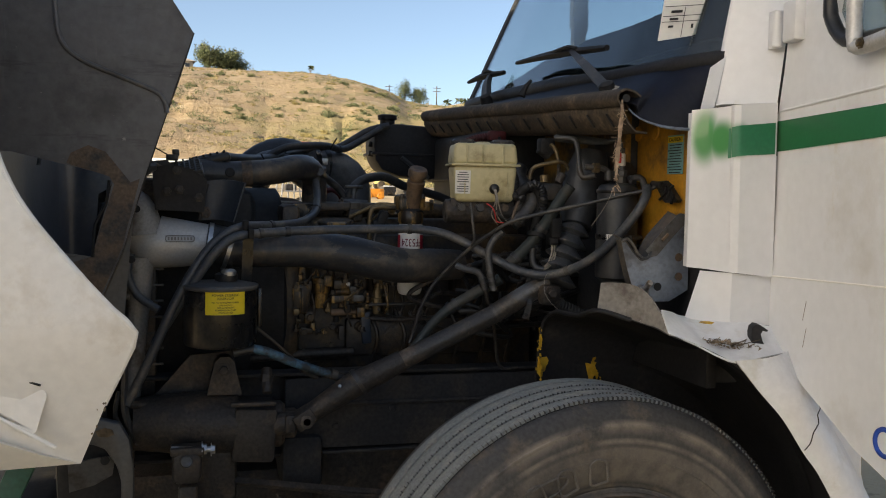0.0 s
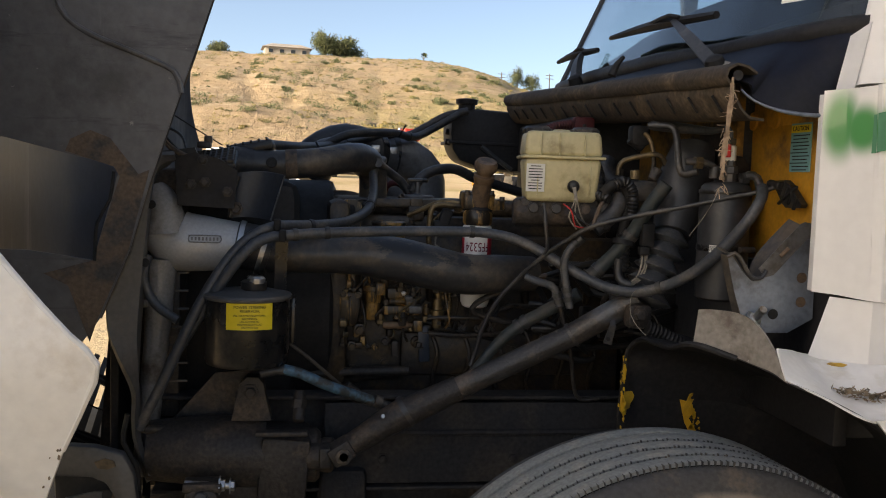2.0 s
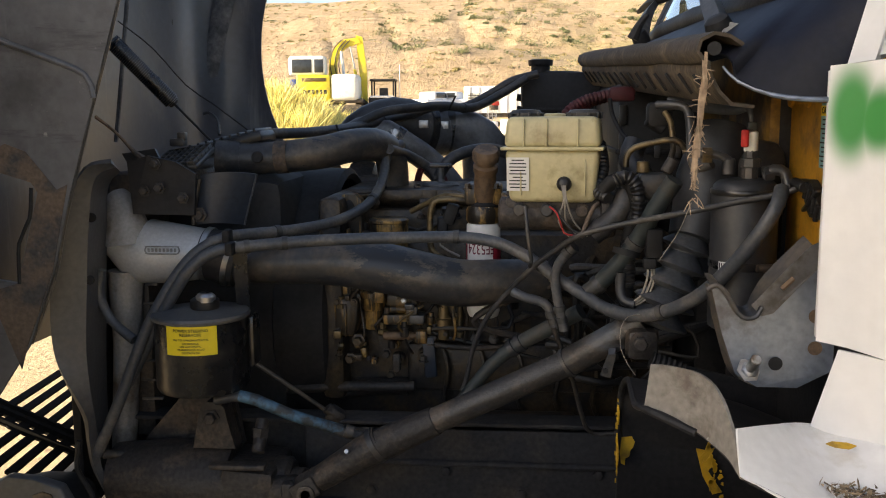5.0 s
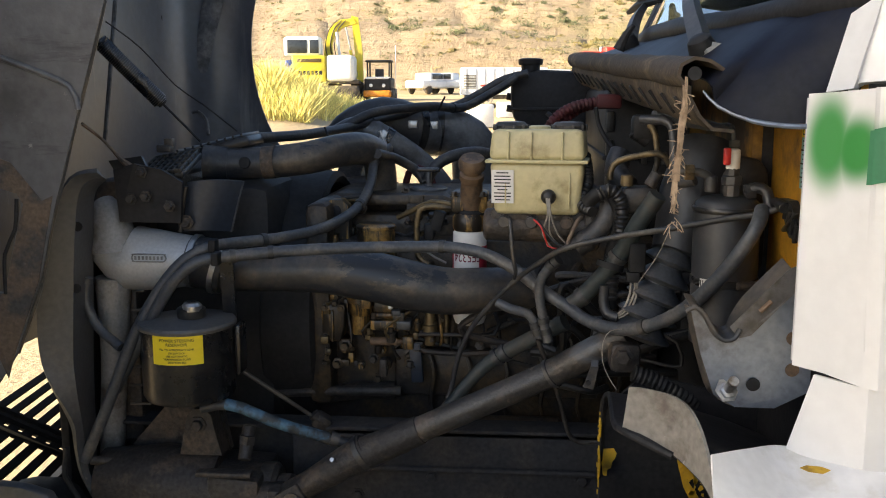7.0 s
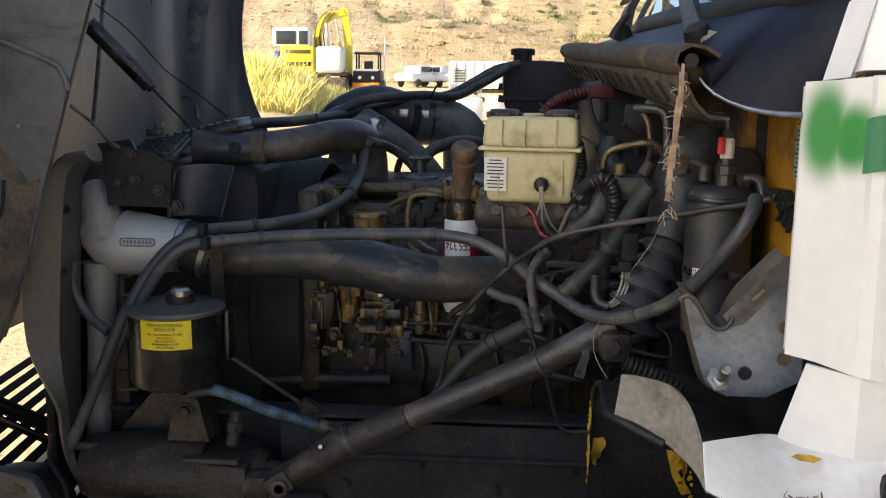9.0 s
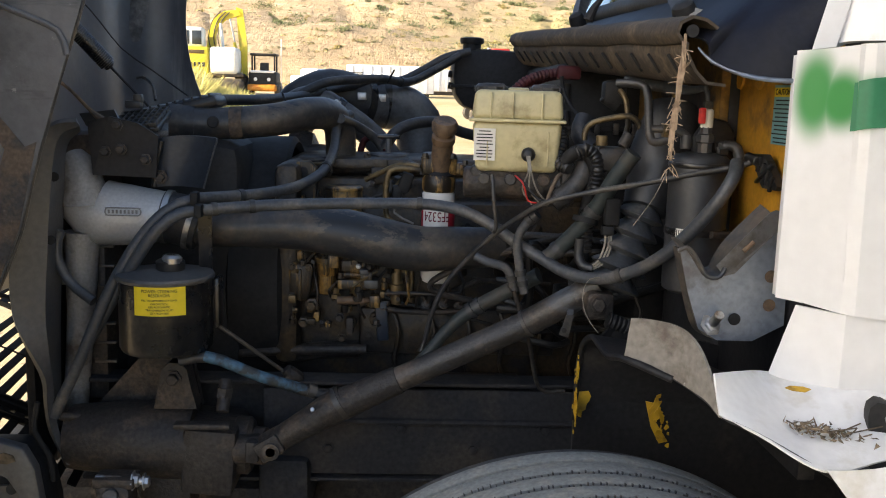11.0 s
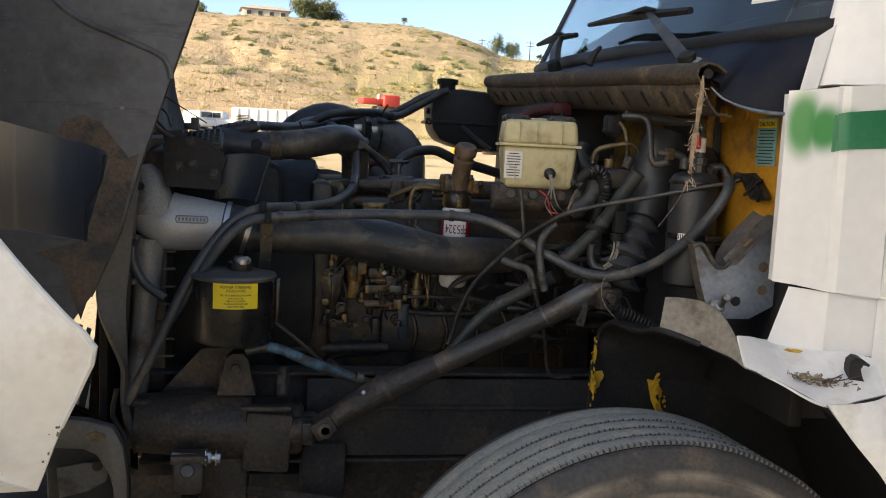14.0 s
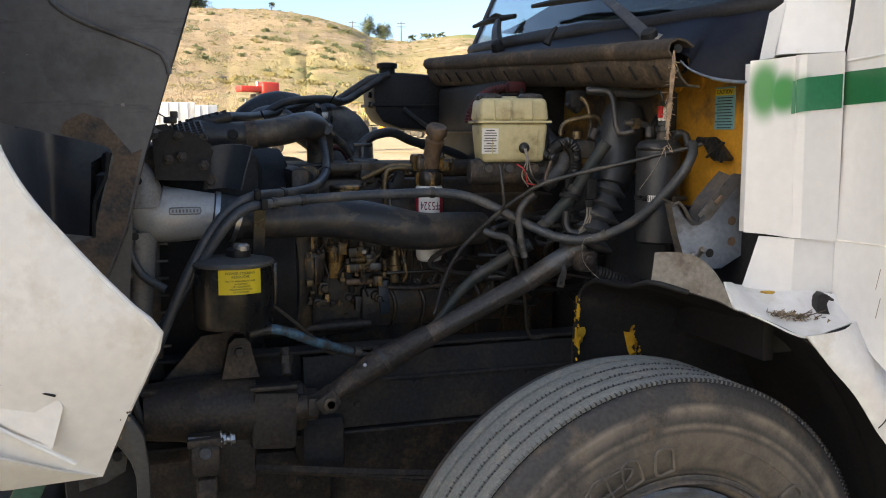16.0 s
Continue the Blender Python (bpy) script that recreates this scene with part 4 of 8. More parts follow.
part("slot", Geo().tube([on_skin(-.833, 1.124, .006), on_skin(-.875, 1.138, .006), on_skin(-1.02, 1.180, .006)], [.0022, .0036, .0048], 8), ink, outer, "dark slot in the skin")
part("pressed_panel", Geo().sheet([on_skin(x, z, .0015) for x, z in ((-1.25, 1.235), (-.838, 1.118), (-.826, 1.112), (-.823, 1.102), (-.842, 1.036), (-.850, 1.030), (-.930, 1.082), (-1.25, 1.29))], (0, .004, 0)), hood_white, outer, smooth=False)
part("fold", Geo().tube([on_skin(-.945, 1.090), on_skin(-.870, 1.042), on_skin(-.808, 1.004)], .0045, 8), hood_white, outer)
wr0 = random.Random(3)
for k in range(7):
    z = wr0.uniform(1.0, 1.12)
    x = -.700 - (1.13 - z) * .36 - abs(wr0.gauss(0, .008))
    q, s = on_skin(x, z, .001), wr0.uniform(.001, .0026)
    part("stain", Geo().sheet([q + Vector((s * wr0.uniform(.5, 1.2) * math.cos(t), 0, s * wr0.uniform(.7, 1.8) * math.sin(t))) for t in (0, 1, 2, 3, 4, 5)], (0, .0008, 0)), litter, outer, smooth=False)

# inner side panel with a rectangular opening
Yp = 0.02
pA, pB, pC, pD = (-0.620, 0.020, 1.970), (-0.562, 0.020, 1.882), (-0.686, 0.020, 1.495), (-0.788, 0.020, 1.195)
hTR, hBR, hBL, hTL = (-0.749, 0.020, 1.519), (-0.802, 0.020, 1.320), (-0.935, 0.020, 1.339), (-0.981, 0.020, 1.573)
T = (0, -.008, 0)
g = Geo()
upL, dnL = (-1.75, Yp, 2.6), (-1.75, Yp, 0.8)
hTLx = (-1.75, Yp, hTL[2] + .02)
hBLx = (-1.75, Yp, hBL[2])
g.sheet([(pA[0], Yp, 2.6), pA, pB, pC, hTR, hTL, hTLx, upL], T)
g.sheet([pC, ((pC[0] + pD[0]) / 2 + .01, Yp, (pC[2] + pD[2]) / 2), pD, hBR, hTR], T)
g.sheet([pD, (-.839, Yp, 1.122), (-.885, Yp, 1.056), (-.897, Yp, 1.011), (-.900, Yp, .921), (-.890, Yp, .88), (-1.75, Yp, .88), hBLx, hBL, hBR], T)
inner = part("inner_panel", g, fibre, hood, "dusty dark raw fibreglass inner panel", smooth=False)
dx = lambda p, x, z: (p[0] + x, Yp - .0105, p[2] + z)
mE = ((pC[0] + pD[0]) / 2 + .01, Yp, (pC[2] + pD[2]) / 2)
part("grimy_rim", Geo().sheet([dx(pC, -.003, .02), dx(mE, -.003, 0), dx(pD, -.004, 0), dx(pD, -.02, -.05), dx(hBR, -.05, -.055), dx(hBR, -.10, -.03), dx(hBR, -.04, -.012), dx(hBR, .0, .0), dx(hTR, .0, -.02), dx(hTR, -.012, 0),
     dx(hTR, -.11, .03), dx(hTR, -.10, .055), dx(hTR, -.06, .075), dx(hTR, -.02, .06), dx(pC, -.025, .01)], (0, .003, 0)), fibre_rust, inner, "brown grime-crusted rim", smooth=False)
part("bead", Geo().tube([dx((-0.885, 0.020, 1.939), 0, 0), dx((-0.871, 0.020, 1.845), 0, 0), dx((-0.818, 0.020, 1.797), 0, 0), dx((-0.713, 0.020, 1.756), 0, 0), dx((-0.640, 0.020, 1.724), 0, 0), dx((-0.625, 0.020, 1.680), 0, 0)], .006, 8), fibre, inner)
part("worn_edge", Geo().tube([pB, pC, ((pC[0] + pD[0]) / 2 + .01, Yp, (pC[2] + pD[2]) / 2), pD], [.003, .005, .003, .0045, .003, .005, .003], 6, step=.03), pipe_mat, inner, "worn scuffed edge")
part("opening_hook", Geo().tube([dx(hTR, -.012, -.01), dx(hTR, -.02, -.07), dx(hTR, -.045, -.12), dx(hTR, -.05, -.2)], .004, 6), ink, inner)


def hood_back(u, v):
    """Inside of the hood's top, turning into the far fender."""
    z = 1.02 + 2.10 * v
    edge = -.84 + .5 * (1 - math.sqrt(max(0, 1 - ((z - 1.88) / .62) ** 2))) if abs(z - 1.88) < .62 else -.34
    edge = min(edge, -.55)
    path = [(-1.55, -.62), (-1.42, -.45), (-1.26, -.1), (-1.18, .5), (-1.15, 1.1), (-1.13, 1.55), (-1.09, 1.76), (-1.0, 1.86), (edge - .08, 1.895), (edge, 1.905)]
    q = along([(a_, b_, 0) for a_, b_ in path], u)
    x, y = q.x, q.y
    return (x, y, z)


part("inner_shell", Geo().skin(hood_back, 44, 40, -.012), hood_in, hood, "dark blue inside of the hood", angle=60)
part("stiffener", Geo().tube([(-1.17, .30, 1.1), (-1.17, .30, 1.6), (-1.17, .31, 2.6)], .022, 8), hood_in, hood)
# pale strip stands in for the sheen along the fold
part("fold_sheen", Geo().skin(lambda u, v: tuple(Vector((-0.982, 1.840, 2.126)).lerp(Vector((-1.136, 1.840, 1.537)), u).lerp(Vector((-0.913, 1.860, 2.128)).lerp(Vector((-1.080, 1.860, 1.536)), u), v) + Vector((0, -.012 * math.sin(v * math.pi), 0))), 12, 6, .004), hood_pale, hood, "fold of the hood with a pale sheen put in its colour")
part("rib", Geo().tube([(-1.020, 1.100, 2.009), (-1.050, 1.100, 1.789), (-1.083, 1.100, 1.564)], .007, 8), hood_pale, hood)
part("rubber_plug", Geo().lathe([(.03, 0), (.03, .01), (.012, .014), (.012, .03)], (-1.140, 1.701, 1.987), (1, 0, 0), 16), ink, hood)
# grille bars, now lying nearly flat under the tilted hood


def slat_at(k, y):
    x = -1.175 + .036 * k - .155 * (y - .586)
    return Vector((x, y, .461 - .42 * x - .119 * y))


def slat(k, y0, y1, w=.009):
    a, b = slat_at(k, y0), slat_at(k, y1)
    s = Vector((w, 0, -.42 * w))
    return Geo().sheet([a - s, a + s, b + s, b - s], (0, 0, -.006))


grille = part("grille_frame", Geo().tube([slat_at(-8, .50), slat_at(12, .50)], .012, 6), groove_mat, hood)
for y in (.44, .545, 1.38, 1.475):
    part("grille_rail", Geo().tube([slat_at(-8, y), slat_at(12, y)], .010, 6), groove_mat, grille)
for k in range(12):
    part("grille_bar", slat(k, .54, 1.385), groove_mat, grille, smooth=False)
for k in range(-8, 12):
    for y0, y1 in ((.44, .55), (1.375, 1.48)):
        part("grille_tooth", slat(k, y0, y1, .011), groove_mat, grille, smooth=False)
    part("grille_bar", slat(k, 1.47, 1.95), groove_mat, grille, smooth=False)
for k in range(2, 12):
    part("grille_bar", slat(k, .20, .445), groove_mat, grille, smooth=False)
for k in range(-8, 3):
    part("grille_scallop", Geo().lathe([(.011, 0), (.011, .005)], slat_at(k + .5, .432) + Vector((0, 0, -.004)), (.4, 0, 1), 10), groove_mat, grille)
part("grille_tie", Geo().tube([slat_at(0, .93), slat_at(11, .93)], .003, 5), groove_mat, grille)

spring = thing("hood_spring", (-0.848, 1.000, 1.678), "black coil spring with a steel cable to the hood", "spring")
sp0, sp1 = Vector((-1.011, 0.950, 1.862)), Vector((-0.860, 1.030, 1.678))
a, b, d = axes_of(sp1 - sp0)
L = (sp1 - sp0).length
coil = [sp0 + d * L * t / 700 + .021 * (math.cos(t * .36) * a + math.sin(t * .36) * b) * (1 if t < 660 else (700 - t) / 40) for t in range(0, 700, 2)]
part("coil", Geo().tube([coil[i] for i in range(0, len(coil), 1)], .0042, 5, step=.02), black_steel, spring)
part("core", Geo().rod(sp0, sp1, .016, 10), ink, spring)
part("cable", Geo().tube([sp1, (-0.758, 1.050, 1.567)], .004, 6), ink, spring)
solid("loose_wire", Geo().tube([(-0.965, 0.900, 1.913), (-0.908, 1.000, 1.843), (-0.848, 1.100, 1.737), (-0.762, 1.100, 1.677), (-0.627, 1.000, 1.600)], .0022, 5, step=.04), ink, "thin black wire hanging inside the open hood", "wire")
solid("grommet_wire", Geo().tube([(-0.835, 1.200, 1.649), (-0.813, 1.200, 1.653), (-0.771, 1.150, 1.629), (-0.750, 1.100, 1.585)], .005, 6), rubber, "short black cable looping from the hood grommet", "cable")
solid("brown_wire", Geo().tube([(-0.762, 0.300, 1.643), (-0.728, 0.320, 1.610), (-0.689, 0.330, 1.565), (-0.662, 0.340, 1.539)], .0035, 6), brownpump, "thin brown wire beside the radiator", "wire")

# ---- radiator group ----
rad = thing("radiator", (-.72, .65, .5), "dirty black truck radiator with side frame and top tank", "radiator")
part("core", Geo().box((-.755, .80, 1.1), (.08, .84, .8), .01), grease, rad)
RL = [(-0.653, 0.130, 1.550), (-0.707, 0.110, 1.532), (-0.762, 0.100, 1.407), (-0.788, 0.100, 1.275), (-0.789, 0.100, 1.163), (-0.768, 0.100, 1.099), (-0.732, 0.110, 1.016), (-0.733, 0.120, 0.953), (-0.730, 0.130, 0.890), (-0.704, 0.140, 0.808)]
RM = [(-0.653, 0.150, 1.541), (-0.692, 0.130, 1.515), (-0.712, 0.130, 1.403), (-0.724, 0.130, 1.269), (-0.732, 0.130, 1.156), (-0.730, 0.130, 1.083), (-0.725, 0.135, 1.007), (-0.724, 0.140, 0.945), (-0.720, 0.145, 0.884), (-0.689, 0.150, 0.803)]
RR = [(-0.684, 0.240, 1.525), (-0.714, 0.240, 1.491), (-0.724, 0.240, 1.385), (-0.733, 0.240, 1.244), (-0.741, 0.240, 1.123), (-0.744, 0.240, 1.046), (-0.746, 0.240, 0.968), (-0.748, 0.240, 0.904), (-0.747, 0.240, 0.842), (-0.720, 0.240, 0.760)]
part("side_frame", Geo().skin(lambda u, v: tuple(along(RL, u).lerp(along(RM, u), v)), 40, 3, -.010), rad_frame, rad, angle=60)
part("side_plate", Geo().skin(lambda u, v: tuple(along(RM, u).lerp(along(RR, u), v)), 40, 2, -.006), rad_frame, rad, angle=60)
part("seal_strip", Geo().box((-.79, .28, 1.12), (.02, .20, .66), .004), liner_mat, rad)
part("inner_frame", Geo().sheet([(-0.788, 0.420, 1.492), (-0.821, 0.400, 1.473), (-0.875, 0.400, 0.708), (-0.831, 0.420, 0.701)], (0, .03, 0)), grease, rad, smooth=False)
for q in ((-0.704, 0.165, 1.437), (-0.716, 0.165, 1.305)):
    part("frame_hole", Geo().lathe([(.010, 0), (.010, .004)], tuple(Vector(q) + Vector((0, -.03, 0))), (0, -1, 0), 12), ink, rad)
part("fin_block", Geo().box((-.69, .55, 1.18), (.06, .5, .55), .006), grease, rad)
for k in range(12):
    part("fin", Geo().box((-.665, .305, .95 + .045 * k), (.05, .012, .006), .001), pipe_mat, rad)
part("top_tank", Geo().box((-.665, .66, 1.475), (.15, .74, .09), .015), grease, rad)
cq = Vector((-0.590, 0.360, 1.541))
tk = part("tank_cover", moved(Geo().box((0, 0, 0), (.115, .15, .014), .004), Matrix.Translation(cq) @ Matrix.Rotation(radians(-9), 4, "Y") @ Matrix.Rotation(radians(14), 4, "X")), black_pl, rad, "dusty black ribbed cover")
for k in range(8):
    part("rib", moved(Geo().box((-.052 + .0148 * k, 0, .010), (.004, .15, .012), .001), Matrix.Translation(cq) @ Matrix.Rotation(radians(-9), 4, "Y") @ Matrix.Rotation(radians(14), 4, "X")), black_pl, tk)
for k in range(6):
    part("cross_rib", moved(Geo().box((0, -.07 + .028 * k, .010), (.11, .004, .012), .001), Matrix.Translation(cq) @ Matrix.Rotation(radians(-9), 4, "Y") @ Matrix.Rotation(radians(14), 4, "X")), black_pl, tk)
cv = Vector((-0.545, 0.600, 1.573))
rc = part("duct_cover", moved(Geo().box((0, 0, 0), (.20, .16, .03), .012), Matrix.Translation(cv) @ Matrix.Rotation(radians(-14), 4, "Y")), black_pl, rad)
for k in range(9):
    part("rib", moved(Geo().box((-.085 + .021 * k, 0, .017), (.006, .15, .008), .001), Matrix.Translation(cv) @ Matrix.Rotation(radians(-14), 4, "Y")), black_pl, rc)
part("top_clip", Geo().box((-0.620, 0.420, 1.583), (.035, .03, .018), .004).box((-0.610, 0.420, 1.597), (.02, .02, .02), .003), pipe_mat, rad)
part("side_wing", Geo().sheet([(-0.706, 0.300, 1.562), (-0.630, 0.300, 1.573), (-0.616, 0.300, 1.543), (-0.691, 0.300, 1.535)], (0, .01, 0)), black_pl, rad, smooth=False)
part("mount_bracket", Geo().sheet([(-0.669, 0.240, 1.547), (-0.623, 0.240, 1.560), (-0.566, 0.250, 1.547), (-0.524, 0.260, 1.519), (-0.531, 0.260, 1.428), (-0.661, 0.240, 1.433)], (0, .012, 0)), liner_mat, rad, smooth=False)
for q in ((-0.604, 0.235, 1.542), (-0.597, 0.235, 1.490), (-0.630, 0.235, 1.484), (-0.545, 0.235, 1.469)):
    part("bolt", Geo().bolt(q, (0, -1, 0), .009, .012), grease, rad)
part("bracket_arm", Geo().tube([(-0.771, 0.320, 1.645), (-0.723, 0.310, 1.611), (-0.676, 0.300, 1.565), (-0.630, 0.280, 1.537), (-0.617, 0.270, 1.530)], [.003, .003, .004, .012, .012], 8), fibre_rust, rad)
shroud = thing("fan_shroud", (-.5, .7, .8), "black moulded fan shroud behind the radiator", "fan shroud")
part("shell", Geo().box((-.55, .84, 1.145), (.35, .80, .71), .05), ink, shroud)
part("rim_ring", Geo().lathe([(.35, 0), (.37, .01), (.37, .13), (.355, .14), (.34, .13), (.34, .01)], (-.42, .80, 1.13), (1, 0, 0), 48), ink, shroud)
part("side_flange", Geo().skin(lambda u, v: tuple(Vector((-0.527, 0.300, 1.515)).lerp(Vector((-0.540, 0.300, 1.403)), v).lerp(Vector((-0.414, 0.350, 1.513)).lerp(Vector((-0.447, 0.350, 1.397)), v), u) + Vector((0, -.020 * math.sin(u * math.pi), .006 * math.sin(u * math.pi)))), 12, 4, .008), shroud_blue, shroud, "dull blue-black flange", angle=50)
part("flange_edge", Geo().tube([(-0.413, 0.348, 1.513), (-0.430, 0.348, 1.455), (-0.446, 0.348, 1.397)], .0025, 6), rubber_grey, shroud)
part("ring", Geo().tube([(-0.524, 0.285, 1.507), (-0.537, 0.285, 1.456), (-0.542, 0.285, 1.405)], .006, 8), black_pl, shroud)
part("flange_bolt", Geo().bolt((-0.528, 0.285, 1.427), (0, -1, 0), .012, .014), grease, shroud)
solid("cooling_fan", Geo().lathe([(.30, 0), (.31, .01), (.31, .05), (.05, .06), (.05, .12)], (-.37, .78, 1.14), (1, 0, 0), 36), ink, "large black engine cooling fan", "fan")

cac = thing("charge_air_tank", (-.68, .26, .8), "cast aluminium charge-air side tank with an outlet elbow", "charge-air tank")
part("column", Geo().tube([(-0.703, 0.280, 1.301), (-0.710, 0.280, 1.128), (-0.726, 0.280, 0.937), (-0.740, 0.280, 0.768)], [.040, .030, .028, .028], 18), alu_dirty, cac)
part("outlet", Geo().tube([(-0.713, 0.300, 1.455), (-0.712, 0.300, 1.395), (-0.680, 0.300, 1.349), (-0.604, 0.300, 1.339), (-0.518, 0.300, 1.337)], [.030, .052, .074, .066, .056], 26), alu, cac)
part("neck", Geo().tube([(-0.718, 0.300, 1.459), (-0.700, 0.280, 1.432), (-0.693, 0.280, 1.366)], [.033, .042, .060], 20), alu_dirty, cac)
part("stub", Geo().rod((-0.749, 0.260, 1.368), (-0.709, 0.260, 1.369), .010), alu_dirty, cac)
part("stub", Geo().rod((-0.767, 0.260, 1.192), (-0.728, 0.260, 1.193), .010), alu_dirty, cac)
oval = [(-0.595 + (.030 if math.cos(a) > 0 else -.030) + .0085 * math.cos(a), .2285, 1.355 + .0085 * math.sin(a)) for a in (k * math.pi / 6 - math.pi / 2 + .26 for k in range(12))]
pl = part("maker_badge", Geo().tube(oval + oval[:1], .0016, 6, step=.004), alu_dirty, cac, "raised oval badge outline")
for k in range(8):
    part("badge_bar", Geo().box((-0.625 + .0085 * k, .2275, 1.355), (.0042, .002, .008), 0), alu_dirty, pl)
part("tie_hose", Geo().tube([(-0.720, 0.200, 1.316), (-0.731, 0.200, 1.266), (-0.705, 0.200, 1.203), (-0.648, 0.180, 1.165)], .011, 10), rubber_grey, cac)

pipe = thing("charge_air_pipe", (-.1, .3, 1.2), "dusty dark charge-air pipe with rubber couplings", "pipe")
part("tube", Geo().tube([(-0.453, 0.300, 1.316), (-0.356, 0.300, 1.318), (-0.226, 0.300, 1.319), (-0.124, 0.300, 1.309), (-0.035, 0.300, 1.290), (0.052, 0.310, 1.274), (0.153, 0.330, 1.275), (0.241, 0.360, 1.273)], [.046, .047, .05, .056, .056, .053, .050, .046], 28), pipe_mat, pipe)
part("coupling", Geo().tube([(-0.527, 0.300, 1.338), (-0.488, 0.300, 1.331), (-0.444, 0.300, 1.318)], .058, 24), rubber, pipe)
for q, q2 in (((-0.517, 0.300, 1.337), (-0.504, 0.300, 1.335)), ((-0.462, 0.300, 1.322), (-0.452, 0.300, 1.319))):
    part("clamp", strap((q, Vector(q2) - Vector(q)), .0585, .006, 24), steel, pipe)

upper = thing("air_intake_pipe", (-.3, .5, 1.5), "dusty black intake pipe running over the engine", "pipe")
part("tube", Geo().tube([(-0.519, 0.525, 1.539), (-0.412, 0.535, 1.542), (-0.310, 0.560, 1.553), (-0.245, 0.610, 1.567), (-0.196, 0.680, 1.568), (-0.168, 0.735, 1.545), (-0.160, 0.760, 1.495), (-0.160, 0.765, 1.410)], [.039, .039, .040, .041, .042, .042, .042, .041], 24), pipe_mat, upper)
part("end_sleeve", Geo().tube([(-0.563, 0.520, 1.542), (-0.505, 0.530, 1.539)], .044, 24), rubber, upper)
part("tape_patch", Geo().tube([(-0.415, 0.530, 1.542), (-0.384, 0.530, 1.544)], .0402, 24, cap=False), fibre_rust, upper, "tan worn patch")
part("dark_spot", Geo().lathe([(.015, 0), (.013, .002)], (-0.452, 0.489, 1.545), (0, -1, 0.1), 14), ink, upper, "dark oil spot")

outlet = thing("turbo_outlet_pipe", (-.10, 1.12, 1.45), "shiny grey turbo outlet pipe with a black band clamp", "pipe")
part("tube", Geo().tube([(-0.345, 1.08, 1.570), (-0.300, 1.08, 1.598), (-0.255, 1.09, 1.602), (-0.196, 1.10, 1.570), (-0.112, 1.12, 1.512), (-0.060, 1.13, 1.462), (-0.020, 1.14, 1.410)], .040, 24), grey_pipe, outlet)
cl_ = part("clamp", strap(((-0.196, 1.10, 1.570), (.09, .015, -.06)), .0405, .012, 24), black_steel, outlet)
part("clamp_screw", Geo().box((-0.196, 1.045, 1.580), (.020, .02, .045), .003, (0, 25, 0)).rod((-0.205, 1.04, 1.60), (-0.188, 1.04, 1.56), .006), steel, cl_)

cross = thing("turbo_crossover_pipe", (-.05, 1.3, 1.4), "grey-black crossover pipe with steel clamps", "pipe")
part("tube", Geo().tube([(-0.126, 1.280, 1.590), (-0.056, 1.320, 1.588), (0.011, 1.340, 1.573), (0.059, 1.350, 1.532), (0.069, 1.350, 1.461), (0.069, 1.350, 1.30)], .080, 28, step=.03), grey_pipe, cross)
part("rubber_arch", Geo().tube([(-0.365, 1.200, 1.500), (-0.318, 1.215, 1.580), (-0.225, 1.250, 1.622), (-0.113, 1.280, 1.594)], .078, 24, step=.03), rubber, cross)
for q, q2 in (((-0.123, 1.280, 1.594), (-0.105, 1.290, 1.591)), ((-0.062, 1.320, 1.590), (-0.044, 1.325, 1.588))):
    part("clamp", strap((q, Vector(q2) - Vector(q)), .0815, .012, 28), black_steel, cross)
    part("clamp_screw", Geo().box(tuple(Vector(q) + Vector((0, -.085, .02))), (.03, .02, .025), .003), steel, cross)

# ---- hoses over the engine ----
def hose(name, pts, r, material, label, straps=(), category="hose", **kw):
    t = thing(name, pts[0], label, category)
    body = part("hose", Geo().tube(pts, r, kw.pop("n", 14), **kw), material, t)
    s = spline(pts, .02)
    for u in straps:
        i = min(int(u * (len(s) - 1)), len(s) - 2)
        rr = r if not isinstance(r, list) else max(r)
        part("clamp", strap((s[i], s[i + 1] - s[i]), rr, .006, 16), rubber, body)
    return t


hose("wiring_hose", [(0.236, 1.420, 1.775), (0.152, 1.420, 1.753), (0.078, 1.400, 1.710), (-0.002, 1.330, 1.669), (-0.095, 1.250, 1.661), (-0.190, 1.150, 1.638), (-0.287, 1.000, 1.612), (-0.375, 0.800, 1.599), (-0.480, 0.620, 1.595), (-0.560, 0.550, 1.576)], .014, rubber, "black coolant hose running from the surge tank", (.32, .5))
hose("wiring_hose", [(0.199, 1.400, 1.760), (0.116, 1.380, 1.710), (0.028, 1.300, 1.665), (-0.054, 1.200, 1.670), (-0.133, 1.120, 1.665), (-0.227, 1.050, 1.652), (-0.303, 1.000, 1.612), (-0.317, 0.980, 1.588)], .014, rubber, "black vent hose beside the coolant hose", (.4,))
solid("cable_tie", Geo().tube([(-0.044, 1.200, 1.658), (-0.021, 1.180, 1.700)], .003, 5), ink, "black cable tie standing up from a hose", "cable tie", "cable ties")
solid("cable_tie", Geo().tube([(-0.332, 0.860, 1.617), (-0.316, 0.840, 1.585)], .003, 5), ink, "black cable tie standing up from a hose", "cable tie", "cable ties")
